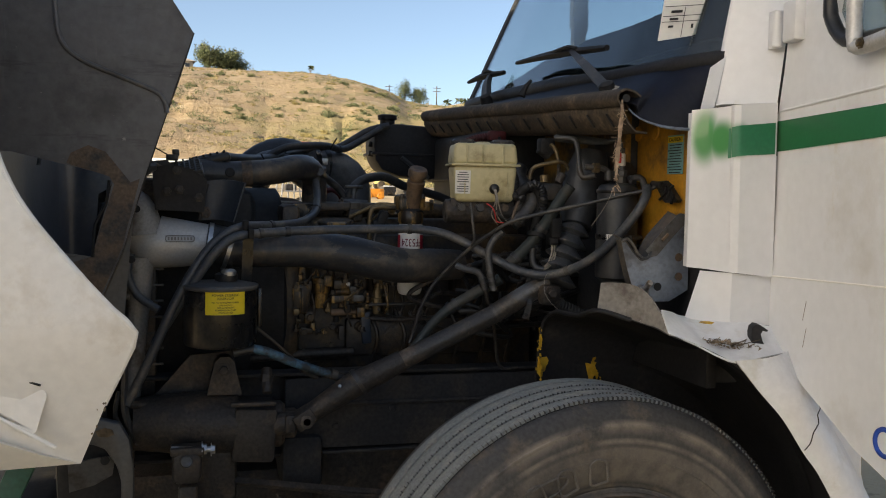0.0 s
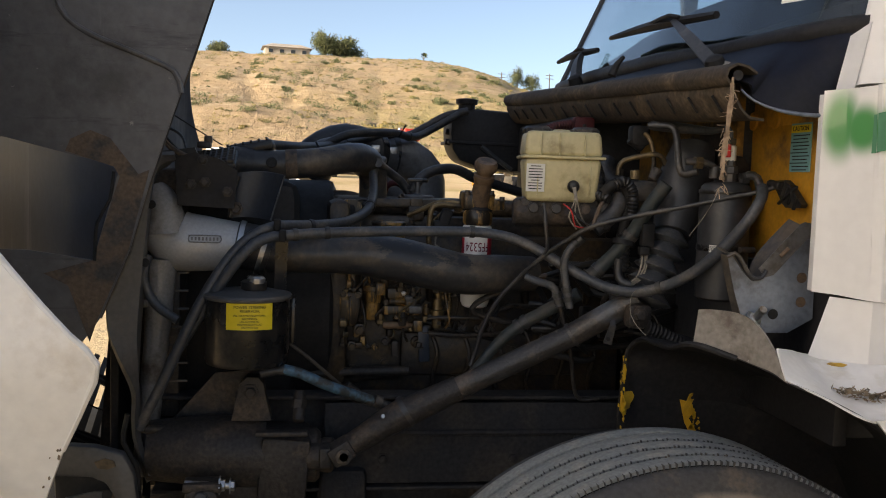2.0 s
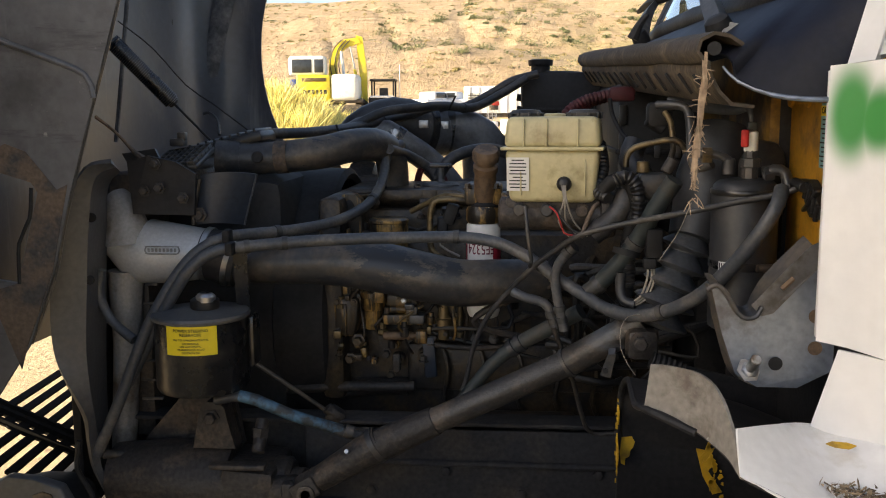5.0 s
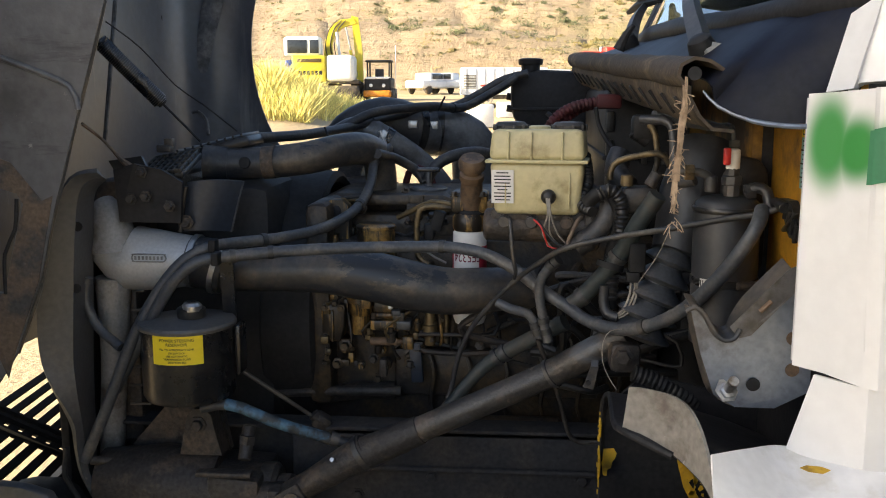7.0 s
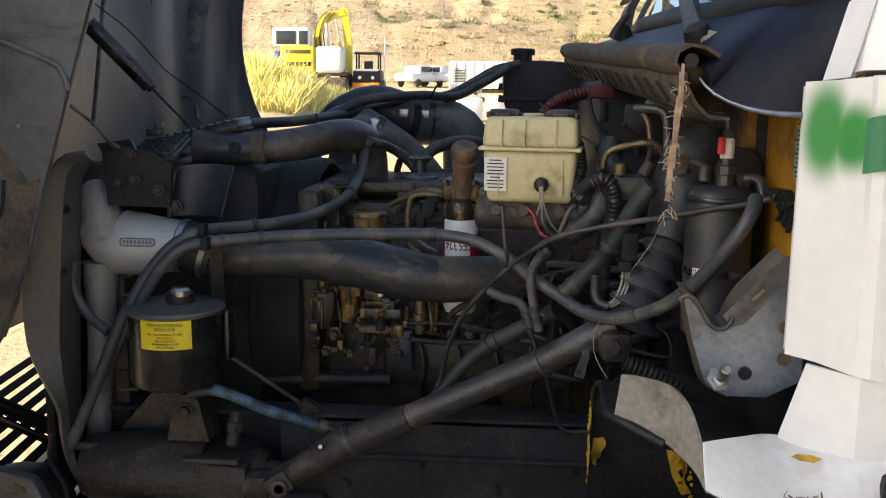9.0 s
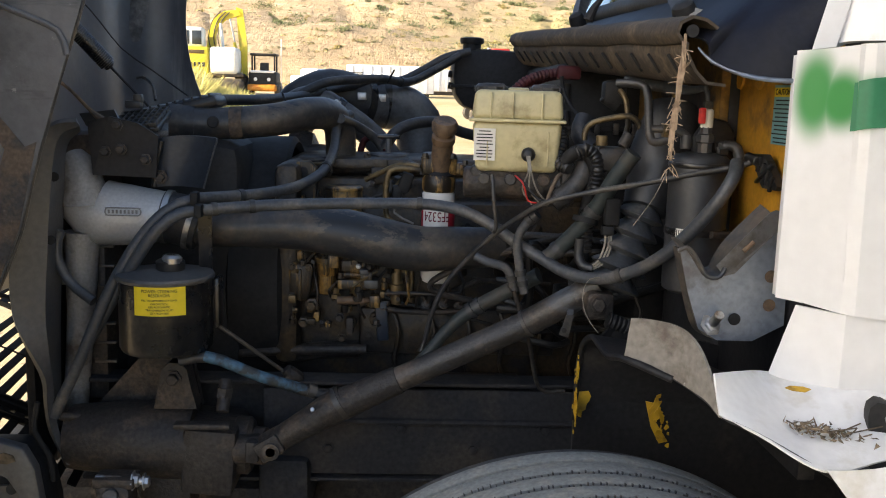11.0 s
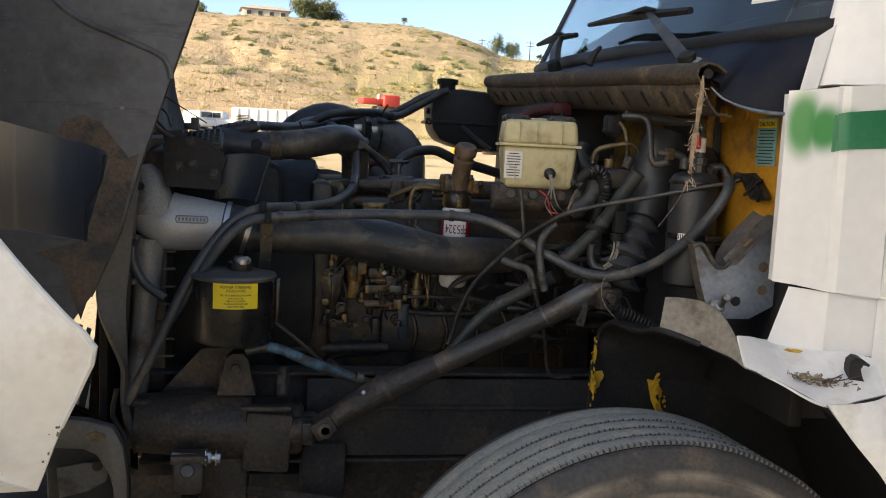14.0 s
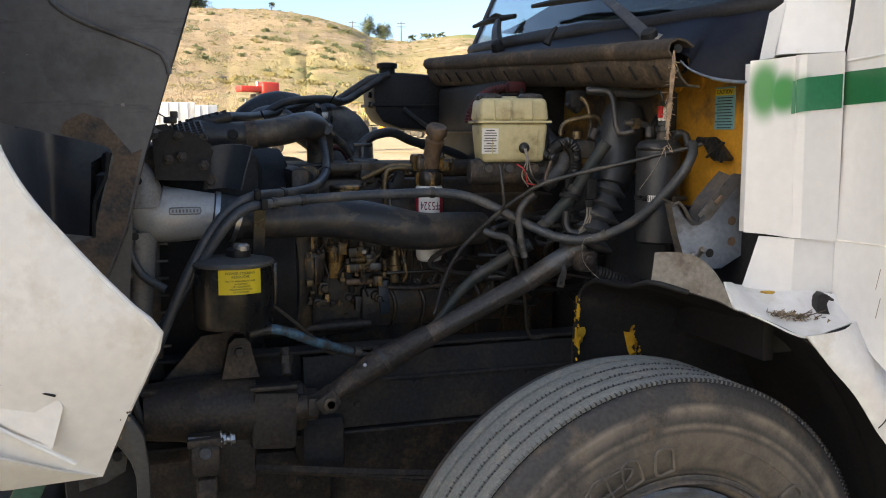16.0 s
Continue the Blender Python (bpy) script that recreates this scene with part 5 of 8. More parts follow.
hose("heater_hose", [(-0.133, 0.740, 1.567), (-0.154, 0.700, 1.554), (-0.166, 0.680, 1.529), (-0.168, 0.620, 1.476), (-0.187, 0.520, 1.430), (-0.239, 0.400, 1.402), (-0.314, 0.300, 1.393), (-0.393, 0.220, 1.393), (-0.432, 0.170, 1.392), (-0.485, 0.160, 1.367), (-0.539, 0.150, 1.307), (-0.603, 0.140, 1.195), (-0.669, 0.140, 1.043), (-0.728, 0.140, 0.919)], .0125, rubber_grey, "grey-black heater hose bending down beside the engine", (.22, .46))
hose("heater_hose", [(-0.662, 0.170, 1.071), (-0.618, 0.160, 1.146), (-0.557, 0.140, 1.246), (-0.497, 0.130, 1.331), (-0.451, 0.140, 1.365), (-0.402, 0.150, 1.373), (-0.308, 0.180, 1.380), (-0.169, 0.210, 1.385), (-0.025, 0.220, 1.388), (0.072, 0.220, 1.388), (0.144, 0.200, 1.378), (0.204, 0.170, 1.353), (0.255, 0.130, 1.322), (0.305, 0.100, 1.295), (0.352, 0.050, 1.274), (0.406, 0.000, 1.273), (0.460, -0.050, 1.298), (0.505, -0.100, 1.340), (0.545, -0.150, 1.401), (0.577, -0.180, 1.459), (0.599, -0.180, 1.501), (0.609, -0.160, 1.522)], .0125, rubber_grey, "long grey rubber hose clipped along the engine bay", (.26, .30, .52, .66, .80))
hose("coolant_hose", [(0.480, 1.050, 1.420), (0.380, 1.000, 1.470), (0.270, 0.950, 1.500), (0.180, 0.900, 1.521), (0.103, 0.850, 1.549), (0.028, 0.800, 1.541), (-0.016, 0.780, 1.515), (-0.039, 0.780, 1.476)], .016, rubber, "black hose arching behind the filler pump", (.5,))
hose("coolant_hose", [(-0.154, 0.660, 1.557), (-0.121, 0.760, 1.538), (-0.072, 0.800, 1.505), (-0.046, 0.800, 1.471)], .013, rubber, "black hose dropping to the filler neck")
solid("hose_clip", Geo().box((-0.423, 0.155, 1.397), (.016, .03, .028), .004).box((-0.410, 0.130, 1.374), (.016, .03, .028), .004), ink, "black hose clip holding two hoses", "clip")
solid("bracket_strip", Geo().sheet([(-0.428, 0.200, 1.358), (-0.398, 0.200, 1.358), (-0.402, 0.220, 1.229), (-0.430, 0.220, 1.229)], (0, .006, 0)), black_steel, "black steel strip holding the reservoir", "bracket", smooth=False)

# ---- power steering ----
ps = thing("power_steering_reservoir", (-.49, .155, 1.06), "black steel power steering reservoir with a yellow label", "reservoir")
pc = Vector((-.488, .157, 0))
R_ = .097
body = part("body", Geo().lathe([(R_ - .016, 1.070), (R_ - .005, 1.073), (R_, 1.082), (R_, 1.226)], pc, n=48), black_steel, ps)
part("lid", Geo().lathe([(R_, 1.224), (R_ + .005, 1.226), (R_ + .006, 1.232), (R_ + .003, 1.237), (R_ - .008, 1.238), (.065, 1.244), (.034, 1.246), (.03, 1.248)], pc, n=48), rad_frame, ps, "dusty grey lid with a rolled rim")
cap = part("cap", Geo().lathe([(.028, 1.244), (.030, 1.248), (.030, 1.264), (.024, 1.268), (.016, 1.268), (.016, 1.276), (.012, 1.279)], pc + Vector((.014, -.012, 0)), n=24), black_pl, ps)
part("cap_nut", Geo().lathe([(.020, 1.262), (.021, 1.273), (.015, 1.279)], pc + Vector((.020, -.022, 0)), n=10), steel, cap)
part("bracket", Geo().box(tuple(pc + Vector((R_ + .008, .03, 1.17))), (.012, .05, .11), .004), black_steel, ps)
part("label_plate", Geo().skin(lambda u, v: tuple(pc + Vector(((R_ + .0006) * math.sin(-.44 + 1.10 * u), -(R_ + .0006) * math.cos(-.44 + 1.10 * u), 1.164 + .060 * v))), 14, 1, -.0006), lab_yellow, ps, "yellow printed label")


def round_text(txt, size, z, parent, mid=.11):
    """Writing bent round the reservoir."""
    ob = writing("printing", txt, size, Matrix(), ink, parent)
    for v in ob.data.vertices:
        x, y, zz = v.co
        a = mid + x / R_
        v.co = pc + Vector(((R_ + .0014 + zz) * math.sin(a), -(R_ + .0014 + zz) * math.cos(a), z + y))


for txt, s, z in (("POWER STEERING", .0088, 1.2155), ("RESERVOIR", .0088, 1.207), ("FILL TO APPROPRIATE LEVEL", .0056, 1.1965), ("ON DIPSTICK", .0056, 1.1895), ("USE AUTOMATIC", .0056, 1.183),
                  ("TRANSMISSION FLUID", .0056, 1.1765), ("DEXTRON BSII", .0056, 1.170)):
    round_text(txt, s, z, ps)

gear = thing("steering_gear", (-.5, .2, .75), "greasy black cast-iron steering gearbox", "steering gear")
part("cylinder", Geo().tube([(-0.713, 0.200, 0.851), (-0.637, 0.200, 0.850), (-0.442, 0.200, 0.843)], [.070, .086, .086], 28), grease, gear)
part("end_stub", Geo().rod((-0.720, 0.150, 0.916), (-0.680, 0.170, 0.908), .010), grease, gear)
part("housing", Geo().box((-0.396, 0.200, 0.824), (.115, .17, .15), .012, (0, 4, 0)), grease, gear)
part("valve_body", Geo().rod((-0.357, 0.200, 0.836), (-0.310, 0.200, 0.835), .065, 24), grease, gear)
part("input_cap", Geo().rod((-0.312, 0.190, 0.839), (-0.276, 0.185, 0.839), .042, 20), grease, gear)
part("ear", Geo().sheet([(-0.522, 0.165, 0.930), (-0.510, 0.165, 0.985), (-0.502, 0.165, 1.020), (-0.487, 0.165, 1.034), (-0.462, 0.165, 1.034), (-0.449, 0.165, 1.020), (-0.442, 0.165, 0.985), (-0.428, 0.165, 0.930)], (0, .05, 0)), grease, gear, smooth=False)
part("ear_bolt", Geo().bolt((-0.478, 0.163, 1.000), (0, -1, 0), .013, .016), grease, gear)
part("rib", Geo().box((-0.402, 0.100, 0.918), (.12, .03, .012), .004), grease, gear)
part("fitting", Geo().rod((-0.364, 0.120, 0.940), (-0.363, 0.160, 1.001), .014), grease, gear)
part("fitting_nut", Geo().lathe([(.018, 0), (.018, .02)], (-0.364, 0.140, 0.967), (.1, .2, 1), 6), grease, gear)
solid("gear_bracket", Geo().sheet([(-0.668, 0.240, 0.912), (-0.566, 0.240, 1.029), (-0.455, 0.240, 1.038), (-0.432, 0.240, 0.914)], (0, .02, 0)), grease, "greasy black bracket plate behind the gearbox", "bracket", smooth=False)
arm = thing("pitman_arm", (-0.572, 0.040, 0.786), "greasy pitman arm clamp with a bright bolt", "pitman arm")
part("clamp", Geo().box((-0.574, 0.060, 0.769), (.075, .07, .085), .018).box((-0.573, 0.060, 0.812), (.085, .06, .022), .005), grease, arm)
part("boss", Geo().rod((-0.574, 0.035, 0.786), (-0.575, 0.015, 0.793), .016), shaft_mat, arm)
part("arm", Geo().box((-0.571, 0.070, 0.652), (.05, .04, .13), .012), grease, arm)
part("bolt", Geo().rod((-0.613, 0.050, 0.818), (-0.503, 0.050, 0.812), .008).bolt((-0.537, 0.050, 0.814), (1, 0, 0), .014, .014).bolt((-0.514, 0.050, 0.812), (1, 0, 0), .012, .012), steel, arm)

shaft = thing("steering_shaft", (-0.040, 0.120, 0.975), "dusty black steering shaft running up to the firewall", "steering shaft")
s1, s2, s3 = (-0.132, 0.130, 0.948), (0.282, 0.100, 1.154), (0.423, 0.050, 1.253)
part("lower_tube", Geo().tube([s1, tuple(Vector(s1).lerp(Vector(s2), .35))], [.036, .030], 20), grease, shaft)
part("main_tube", Geo().tube([tuple(Vector(s1).lerp(Vector(s2), .3)), s2], .027, 20), shaft_mat, shaft)
part("upper_tube", Geo().tube([s2, s3], .0285, 20), shaft_mat, shaft)
part("ring", strap((s2, Vector(s3) - Vector(s2)), .0287, .004, 20), pipe_mat, shaft)
u0, u1 = Vector((-.262, .130, .866)), Vector((-.139, .130, .944))
part("lower_joint", Geo().tube([u1 + (u1 - u0) * .3, u1, u0.lerp(u1, .55), u0.lerp(u1, .18)], [.036, .035, .031, .027], 20), grease, shaft)
yk = part("yoke", Geo().tube([u0.lerp(u1, .30), u0, u0 - (u1 - u0) * .12], [.026, .030, .027], 8).box(u0 + Vector((0, -.026, 0)), (.058, .014, .046), .006, (0, -32, 0)).box(u0 + Vector((0, .026, 0)), (.058, .014, .046), .006, (0, -32, 0)), grease, shaft)
part("yoke_pin", Geo().rod(u0 + Vector((.004, -.040, -.004)), u0 + Vector((.004, .04, -.004)), .012), steel, yk, "bright worn bearing cup")
part("yoke_ring", Geo().lathe([(.013, 0), (.019, .001), (.019, .006), (.013, .007)], u0 + Vector((.004, -.040, -.004)), (0, 1, 0), 18), shaft_mat, yk)
part("input_yoke", Geo().tube([(-.345, .150, .846), (-.305, .140, .852), (-.268, .132, .862)], [.034, .030, .022], 14).box((-.300, .135, .854), (.03, .062, .050), .008), grease, shaft)
part("clamp_band", strap((u1 + (u1 - u0) * .22, u1 - u0), .0365, .006, 20), pipe_mat, shaft)
part("zerk", Geo().rod(u1 + Vector((-.03, -.032, .012)), u1 + Vector((-.03, -.040, .016)), .005, 8), steel, shaft)
part("top_bolt", Geo().bolt((0.409, 0.000, 1.222), (0, -1, 0), .014, .018), grease, shaft)
part("top_clamp", Geo().box((0.416, 0.030, 1.214), (.06, .05, .06), .015), grease, shaft)

bh = thing("blue_hydraulic_hose", (-0.445, 0.130, 1.055), "worn blue hydraulic hose with brass end fittings", "hose")
part("end_fitting", Geo().rod((-0.455, 0.125, 1.052), (-0.421, 0.125, 1.060), .012), pipe_mat, bh)
part("front_sleeve", Geo().tube([(-0.426, 0.125, 1.060), (-0.395, 0.125, 1.061)], .012, 12), rubber, bh)
part("hose", Geo().tube([(-0.401, 0.125, 1.062), (-0.365, 0.125, 1.054), (-0.312, 0.130, 1.029), (-0.260, 0.140, 1.007), (-0.192, 0.160, 0.980)], .0125, 14), blue_hose, bh)
part("rear_hose", Geo().tube([(-0.209, 0.155, 0.985), (-0.168, 0.165, 0.969), (-0.110, 0.180, 0.949)], .012, 12), rubber, bh)
part("ferrule", strap(((-0.177, 0.160, 0.977), Vector((-0.162, 0.165, 0.970)) - Vector((-0.192, 0.160, 0.981))), .0125, .009), pipe_mat, bh)
solid("small_steel_pipe", Geo().tube([(-0.401, 0.210, 1.117), (-0.345, 0.230, 1.070), (-0.279, 0.270, 1.006), (-0.233, 0.290, 0.965), (-0.170, 0.300, 0.912)], .0045, 10), pipe_mat, "thin dull steel pipe behind the reservoir", "pipe")
solid("pipe_valve", Geo().box((-0.233, 0.290, 0.969), (.04, .04, .035), .008, (0, 35, 10)).rod((-0.250, 0.280, 0.990), (-0.207, 0.290, 0.942), .014), grease, "greasy valve block on a steel pipe", "valve")
hose("drain_hose", [(0.308, 0.140, 1.250), (0.240, 0.170, 1.205), (0.170, 0.190, 1.159), (0.122, 0.200, 1.114), (0.073, 0.200, 1.053), (0.005, 0.200, 0.977)], [.017, .017, .016, .014, .013, .013], teal_hose, "grimy teal-black hose slanting to the frame", (.42, .47))
hose("return_hose", [(-0.091, 0.500, 0.977), (-0.177, 0.500, 0.975), (-0.293, 0.500, 0.957)], .022, grease, "black hose end low behind the gearbox")
def rail(y, label):
    t = thing("frame_rail", (.86, y, .7), label, "frame rail")
    part("web", Geo().box((.86, y + .03, .84), (3.16, .012, .24), .003), rail_mat, t)
    part("top_flange", Geo().box((.86, y, .958), (3.16, .075, .010), .004), rail_mat, t)
    part("bottom_flange", Geo().box((.86, y, .722), (3.16, .075, .010), .004), rail_mat, t)
    part("side_plate", Geo().box((.30, y - .028, .84), (1.2, .012, .21), .004), rail_mat, t)
    part("edge_bead", Geo().tube([(-.2, y - .04, .868), (.9, y - .04, .868)], .008, 8), rail_mat, t)
    for k in range(7):
        part("rivet", Geo().bolt((-.15 + .17 * k, y - .034, .80 + .05 * (k % 2)), (0, -1, 0), .011, .010), rail_mat, t)
    return t


rail(.31, "black painted steel frame rail below the engine"), rail(1.05, "black painted steel frame rail across the engine")
pan = thing("oil_pan", (.1, .7, .47), "oily black engine oil pan with a bolted rim", "oil pan")
part("sump", Geo().box((.1, .7, .53), (.9, .5, .42), .06), grease, pan)
part("rim", Geo().box((.1, .7, .755), (.94, .54, .03), .006), grease, pan)
for k in range(9):
    part("rim_bolt", Geo().bolt((-.32 + .1 * k, .428, .755), (0, -1, 0), .010, .012), grease, pan)

# ---- engine ----
eng = thing("diesel_engine", (.1, .7, .6), "oily tan six-cylinder diesel engine", "engine")
# block and head take the darkened tan for the dim depth of the bay
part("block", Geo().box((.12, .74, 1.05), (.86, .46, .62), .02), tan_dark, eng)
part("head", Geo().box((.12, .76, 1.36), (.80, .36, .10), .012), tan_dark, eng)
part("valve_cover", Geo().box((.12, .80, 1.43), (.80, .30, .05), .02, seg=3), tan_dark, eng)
fb = part("front_bracket", Geo().sheet([(-0.266, 0.520, 1.325), (-0.264, 0.520, 1.440), (-0.250, 0.520, 1.452), (-0.222, 0.520, 1.452), (-0.206, 0.520, 1.438), (-0.204, 0.520, 1.325)], (0, .045, 0)), tan, eng, smooth=False)
part("bracket_slot", Geo().slab([(-.247, 1.40), (-.247, 1.43), (-.240, 1.438), (-.230, 1.438), (-.224, 1.43), (-.224, 1.40), (-.230, 1.393), (-.240, 1.393)], .517, .004, .0005), ink, fb)
part("bracket_rib", Geo().box((-.235, .505, 1.345), (.008, .03, .05), .002), tan, fb)
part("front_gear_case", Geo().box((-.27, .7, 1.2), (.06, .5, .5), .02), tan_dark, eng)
ph = part("pump_housing", Geo().slab([(-.263, 1.115), (-.266, 1.190), (-.258, 1.209), (-.209, 1.209), (-.203, 1.196), (-.207, 1.150), (-.216, 1.112)], .445, .10, .010).rod((-.229, .49, 1.20), (-.229, .49, 1.262), .025, 22), tan, eng, "oil-streaked tan pump housing")
part("housing_collar", Geo().lathe([(.026, 0), (.030, .003), (.030, .011), (.026, .014)], (-.229, .49, 1.204), n=22), tan, ph)
for q in ((-.255, .444, 1.200), (-.214, .444, 1.198), (-.254, .444, 1.128)):
    part("housing_bolt", Geo().bolt(q, (0, -1, 0), .0065, .007), tan_dark, ph)
part("housing_rib", Geo().box((-.2345, .440, 1.155), (.006, .012, .078), .002), tan, ph)
gh = part("governor_housing", Geo().lathe([(.020, 0), (.023, .004), (.023, .046), (.028, .052), (.029, .078), (.033, .080), (.033, .092), (.027, .095)], (-.172, .478, 1.128), n=24), tan, eng, "tan governor housing")
part("governor_lug", Geo().box((-.154, .455, 1.215), (.027, .03, .034), .004), tan, gh)
for a in (3.6, 4.5, 5.4):
    part("flange_bolt", Geo().bolt((-.172 + .027 * math.cos(a), .478 + .027 * math.sin(a), 1.220), (0, 0, 1), .005, .006), tan_dark, gh)
part("delivery_block", Geo().box((-.104, .475, 1.202), (.062, .05, .030), .005).box((-.094, .468, 1.157), (.098, .05, .025), .004).rod((-.13, .46, 1.18), (-.075, .46, 1.18), .010, 12), tan, eng)
part("bright_nut", Geo().lathe([(.007, 0), (.007, .006), (.004, .007), (.004, .012)], (-.092, .440, 1.205), (0, -1, .2), 6), steel, eng)
part("cover_clip", Geo().sheet([(-.075, .434, 1.150), (-.068, .434, 1.162), (-.048, .434, 1.163), (-.044, .434, 1.150)], (0, .02, 0)), brass, eng, smooth=False)
part("feed_cylinder", Geo().lathe([(.009, 0), (.0105, .003), (.0105, .066), (.008, .069), (.006, .078), (.006, .086)], (-.144, .452, 1.1155), (1, 0, .02), 18), brownpump, eng)
part("standpipe", Geo().lathe([(.008, 0), (.008, .020), (.015, .022), (.015, .046), (.010, .050), (.009, .085)], (.004, .452, 1.122), n=12), brass, eng)
part("standpipe", Geo().lathe([(.012, 0), (.012, .018), (.007, .022), (.0065, .10)], (.040, .472, 1.104), n=10), brass, eng)
for x, z in ((.078, 1.105), (.122, 1.106), (.160, 1.102)):
    part("line_nut", Geo().lathe([(.013, 0), (.013, .008), (.008, .009), (.008, .022)], (x, .470, z), (0, -1, .3), 6), tan_dark, eng)
    part("injection_line", Geo().tube([(x, .455, z + .004), (x + .01, .442, z + .03), (x + .004, .45, z + .07), (x - .01, .48, z + .14)], .004, 8), grease, eng)
part("oil_line", Geo().tube([(.19, .455, 1.094), (.06, .448, 1.090), (-.03, .45, 1.098), (-.06, .452, 1.112)], .007, 10), grease, eng)
part("link_bar", Geo().box((-.032, .447, 1.066), (.030, .012, .10), .004, (0, -4, 0)), shroud_blue, eng)
part("alternator", Geo().lathe([(.030, 0), (.045, .006), (.049, .014), (.049, .052), (.040, .058)], (-.428, .535, 1.187), (1, 0, 0), 28), rad_frame, eng)
part("drive_pulley", Geo().lathe([(.050, 0), (.057, .003), (.057, .040), (.052, .044)], (-.378, .53, 1.187), (1, 0, 0), 30), shroud_blue, eng)
part("belt_guard", Geo().box((-.309, .505, 1.12), (.050, .016, .26), .006).box((-.270, .512, 1.165), (.030, .016, .165), .005), shroud_blue, eng, "blue-black belt guard")
part("cross_tube", Geo().tube([(-.40, .47, .972), (-.24, .462, .984), (-.07, .456, .990)], .013, 12), grease, eng)
part("solenoid", Geo().box((-0.060, 0.440, 1.162), (.036, .03, .022), .004).box((-0.078, 0.435, 1.192), (.022, .02, .014), .003), grey_pipe, eng)
part("adapter", Geo().lathe([(.012, 0), (.014, .01), (.014, .03), (.02, .032), (.02, .05), (.014, .052), (.012, .08)], (0.002, 0.450, 1.110), (0, 0, 1), 10), brass, eng)
part("oil_filler", Geo().lathe([(.044, 0), (.046, .004), (.046, .076), (.048, .078), (.048, .084), (.042, .088)], (-0.133, 0.492, 1.310), (0, 0, 1), 30), tan, eng)
part("filler_plate", Geo().box((-.133, .444, 1.335), (.04, .006, .03), .003), brass, eng)
part("filter_tab", Geo().lathe([(.075, 0), (.08, .01), (.08, .03), (.07, .038)], (-0.091, 0.820, 1.409), (0, 0, 1), 28), tan_dark, eng)
fcap = part("filler_cap", Geo().lathe([(.044, 0), (.050, .003), (.050, .014), (.046, .018), (.012, .020), (.010, .024), (.008, .026), (.008, .058)], (-0.028, 0.730, 1.448), (0, 0, 1), 28), grey_pipe, eng, "dull steel dipstick cap")
part("cap_handle", Geo().box((-0.028, 0.730, 1.510), (.062, .018, .012), .004), black_steel, fcap)
part("cap_neck", Geo().rod((-0.028, 0.730, 1.40), (-0.028, 0.730, 1.452), .038, 22), black_steel, fcap)
part("cover_flange", Geo().slab([(-.20, 1.440), (-.17, 1.456), (.02, 1.458), (.05, 1.446), (.05, 1.432), (-.20, 1.430)], .60, .30, .004), tan_dark, eng)
part("fuel_tube", Geo().tube([(-0.080, 0.500, 1.413), (-0.036, 0.480, 1.436), (0.007, 0.460, 1.456), (0.055, 0.440, 1.453)], .007, 10), brass, eng)
part("fuel_tube", Geo().tube([(0.055, 0.440, 1.445), (-0.005, 0.440, 1.447), (-0.025, 0.440, 1.428), (-0.028, 0.440, 1.361), (-0.023, 0.440, 1.327), (0.002, 0.430, 1.309)], .0075, 10), brass, eng)
part("plug_connector", Geo().box((0.019, 0.470, 1.411), (.03, .03, .05), .006, (0, 20, 0)).box((-0.001, 0.470, 1.384), (.025, .03, .04), .006), ink, eng)
part("plug_wire", Geo().tube([(-0.000, 0.460, 1.372), (-0.007, 0.460, 1.337), (0.041, 0.450, 1.312)], .003, 6), wire_w, eng)
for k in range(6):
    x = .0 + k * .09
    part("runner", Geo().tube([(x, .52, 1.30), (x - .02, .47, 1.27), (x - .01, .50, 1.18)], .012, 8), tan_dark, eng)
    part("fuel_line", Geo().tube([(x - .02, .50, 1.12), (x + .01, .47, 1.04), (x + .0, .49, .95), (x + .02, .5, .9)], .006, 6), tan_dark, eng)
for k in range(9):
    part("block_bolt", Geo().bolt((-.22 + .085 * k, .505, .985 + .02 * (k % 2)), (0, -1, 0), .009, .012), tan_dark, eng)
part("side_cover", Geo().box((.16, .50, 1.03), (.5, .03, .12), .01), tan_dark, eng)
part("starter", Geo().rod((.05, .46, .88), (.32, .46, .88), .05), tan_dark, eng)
er = random.Random(21)
IP = [(-0.256, 0.460, 1.229), (0.053, 0.470, 1.233), (0.053, 0.470, 1.049), (-0.260, 0.460, 1.044)]
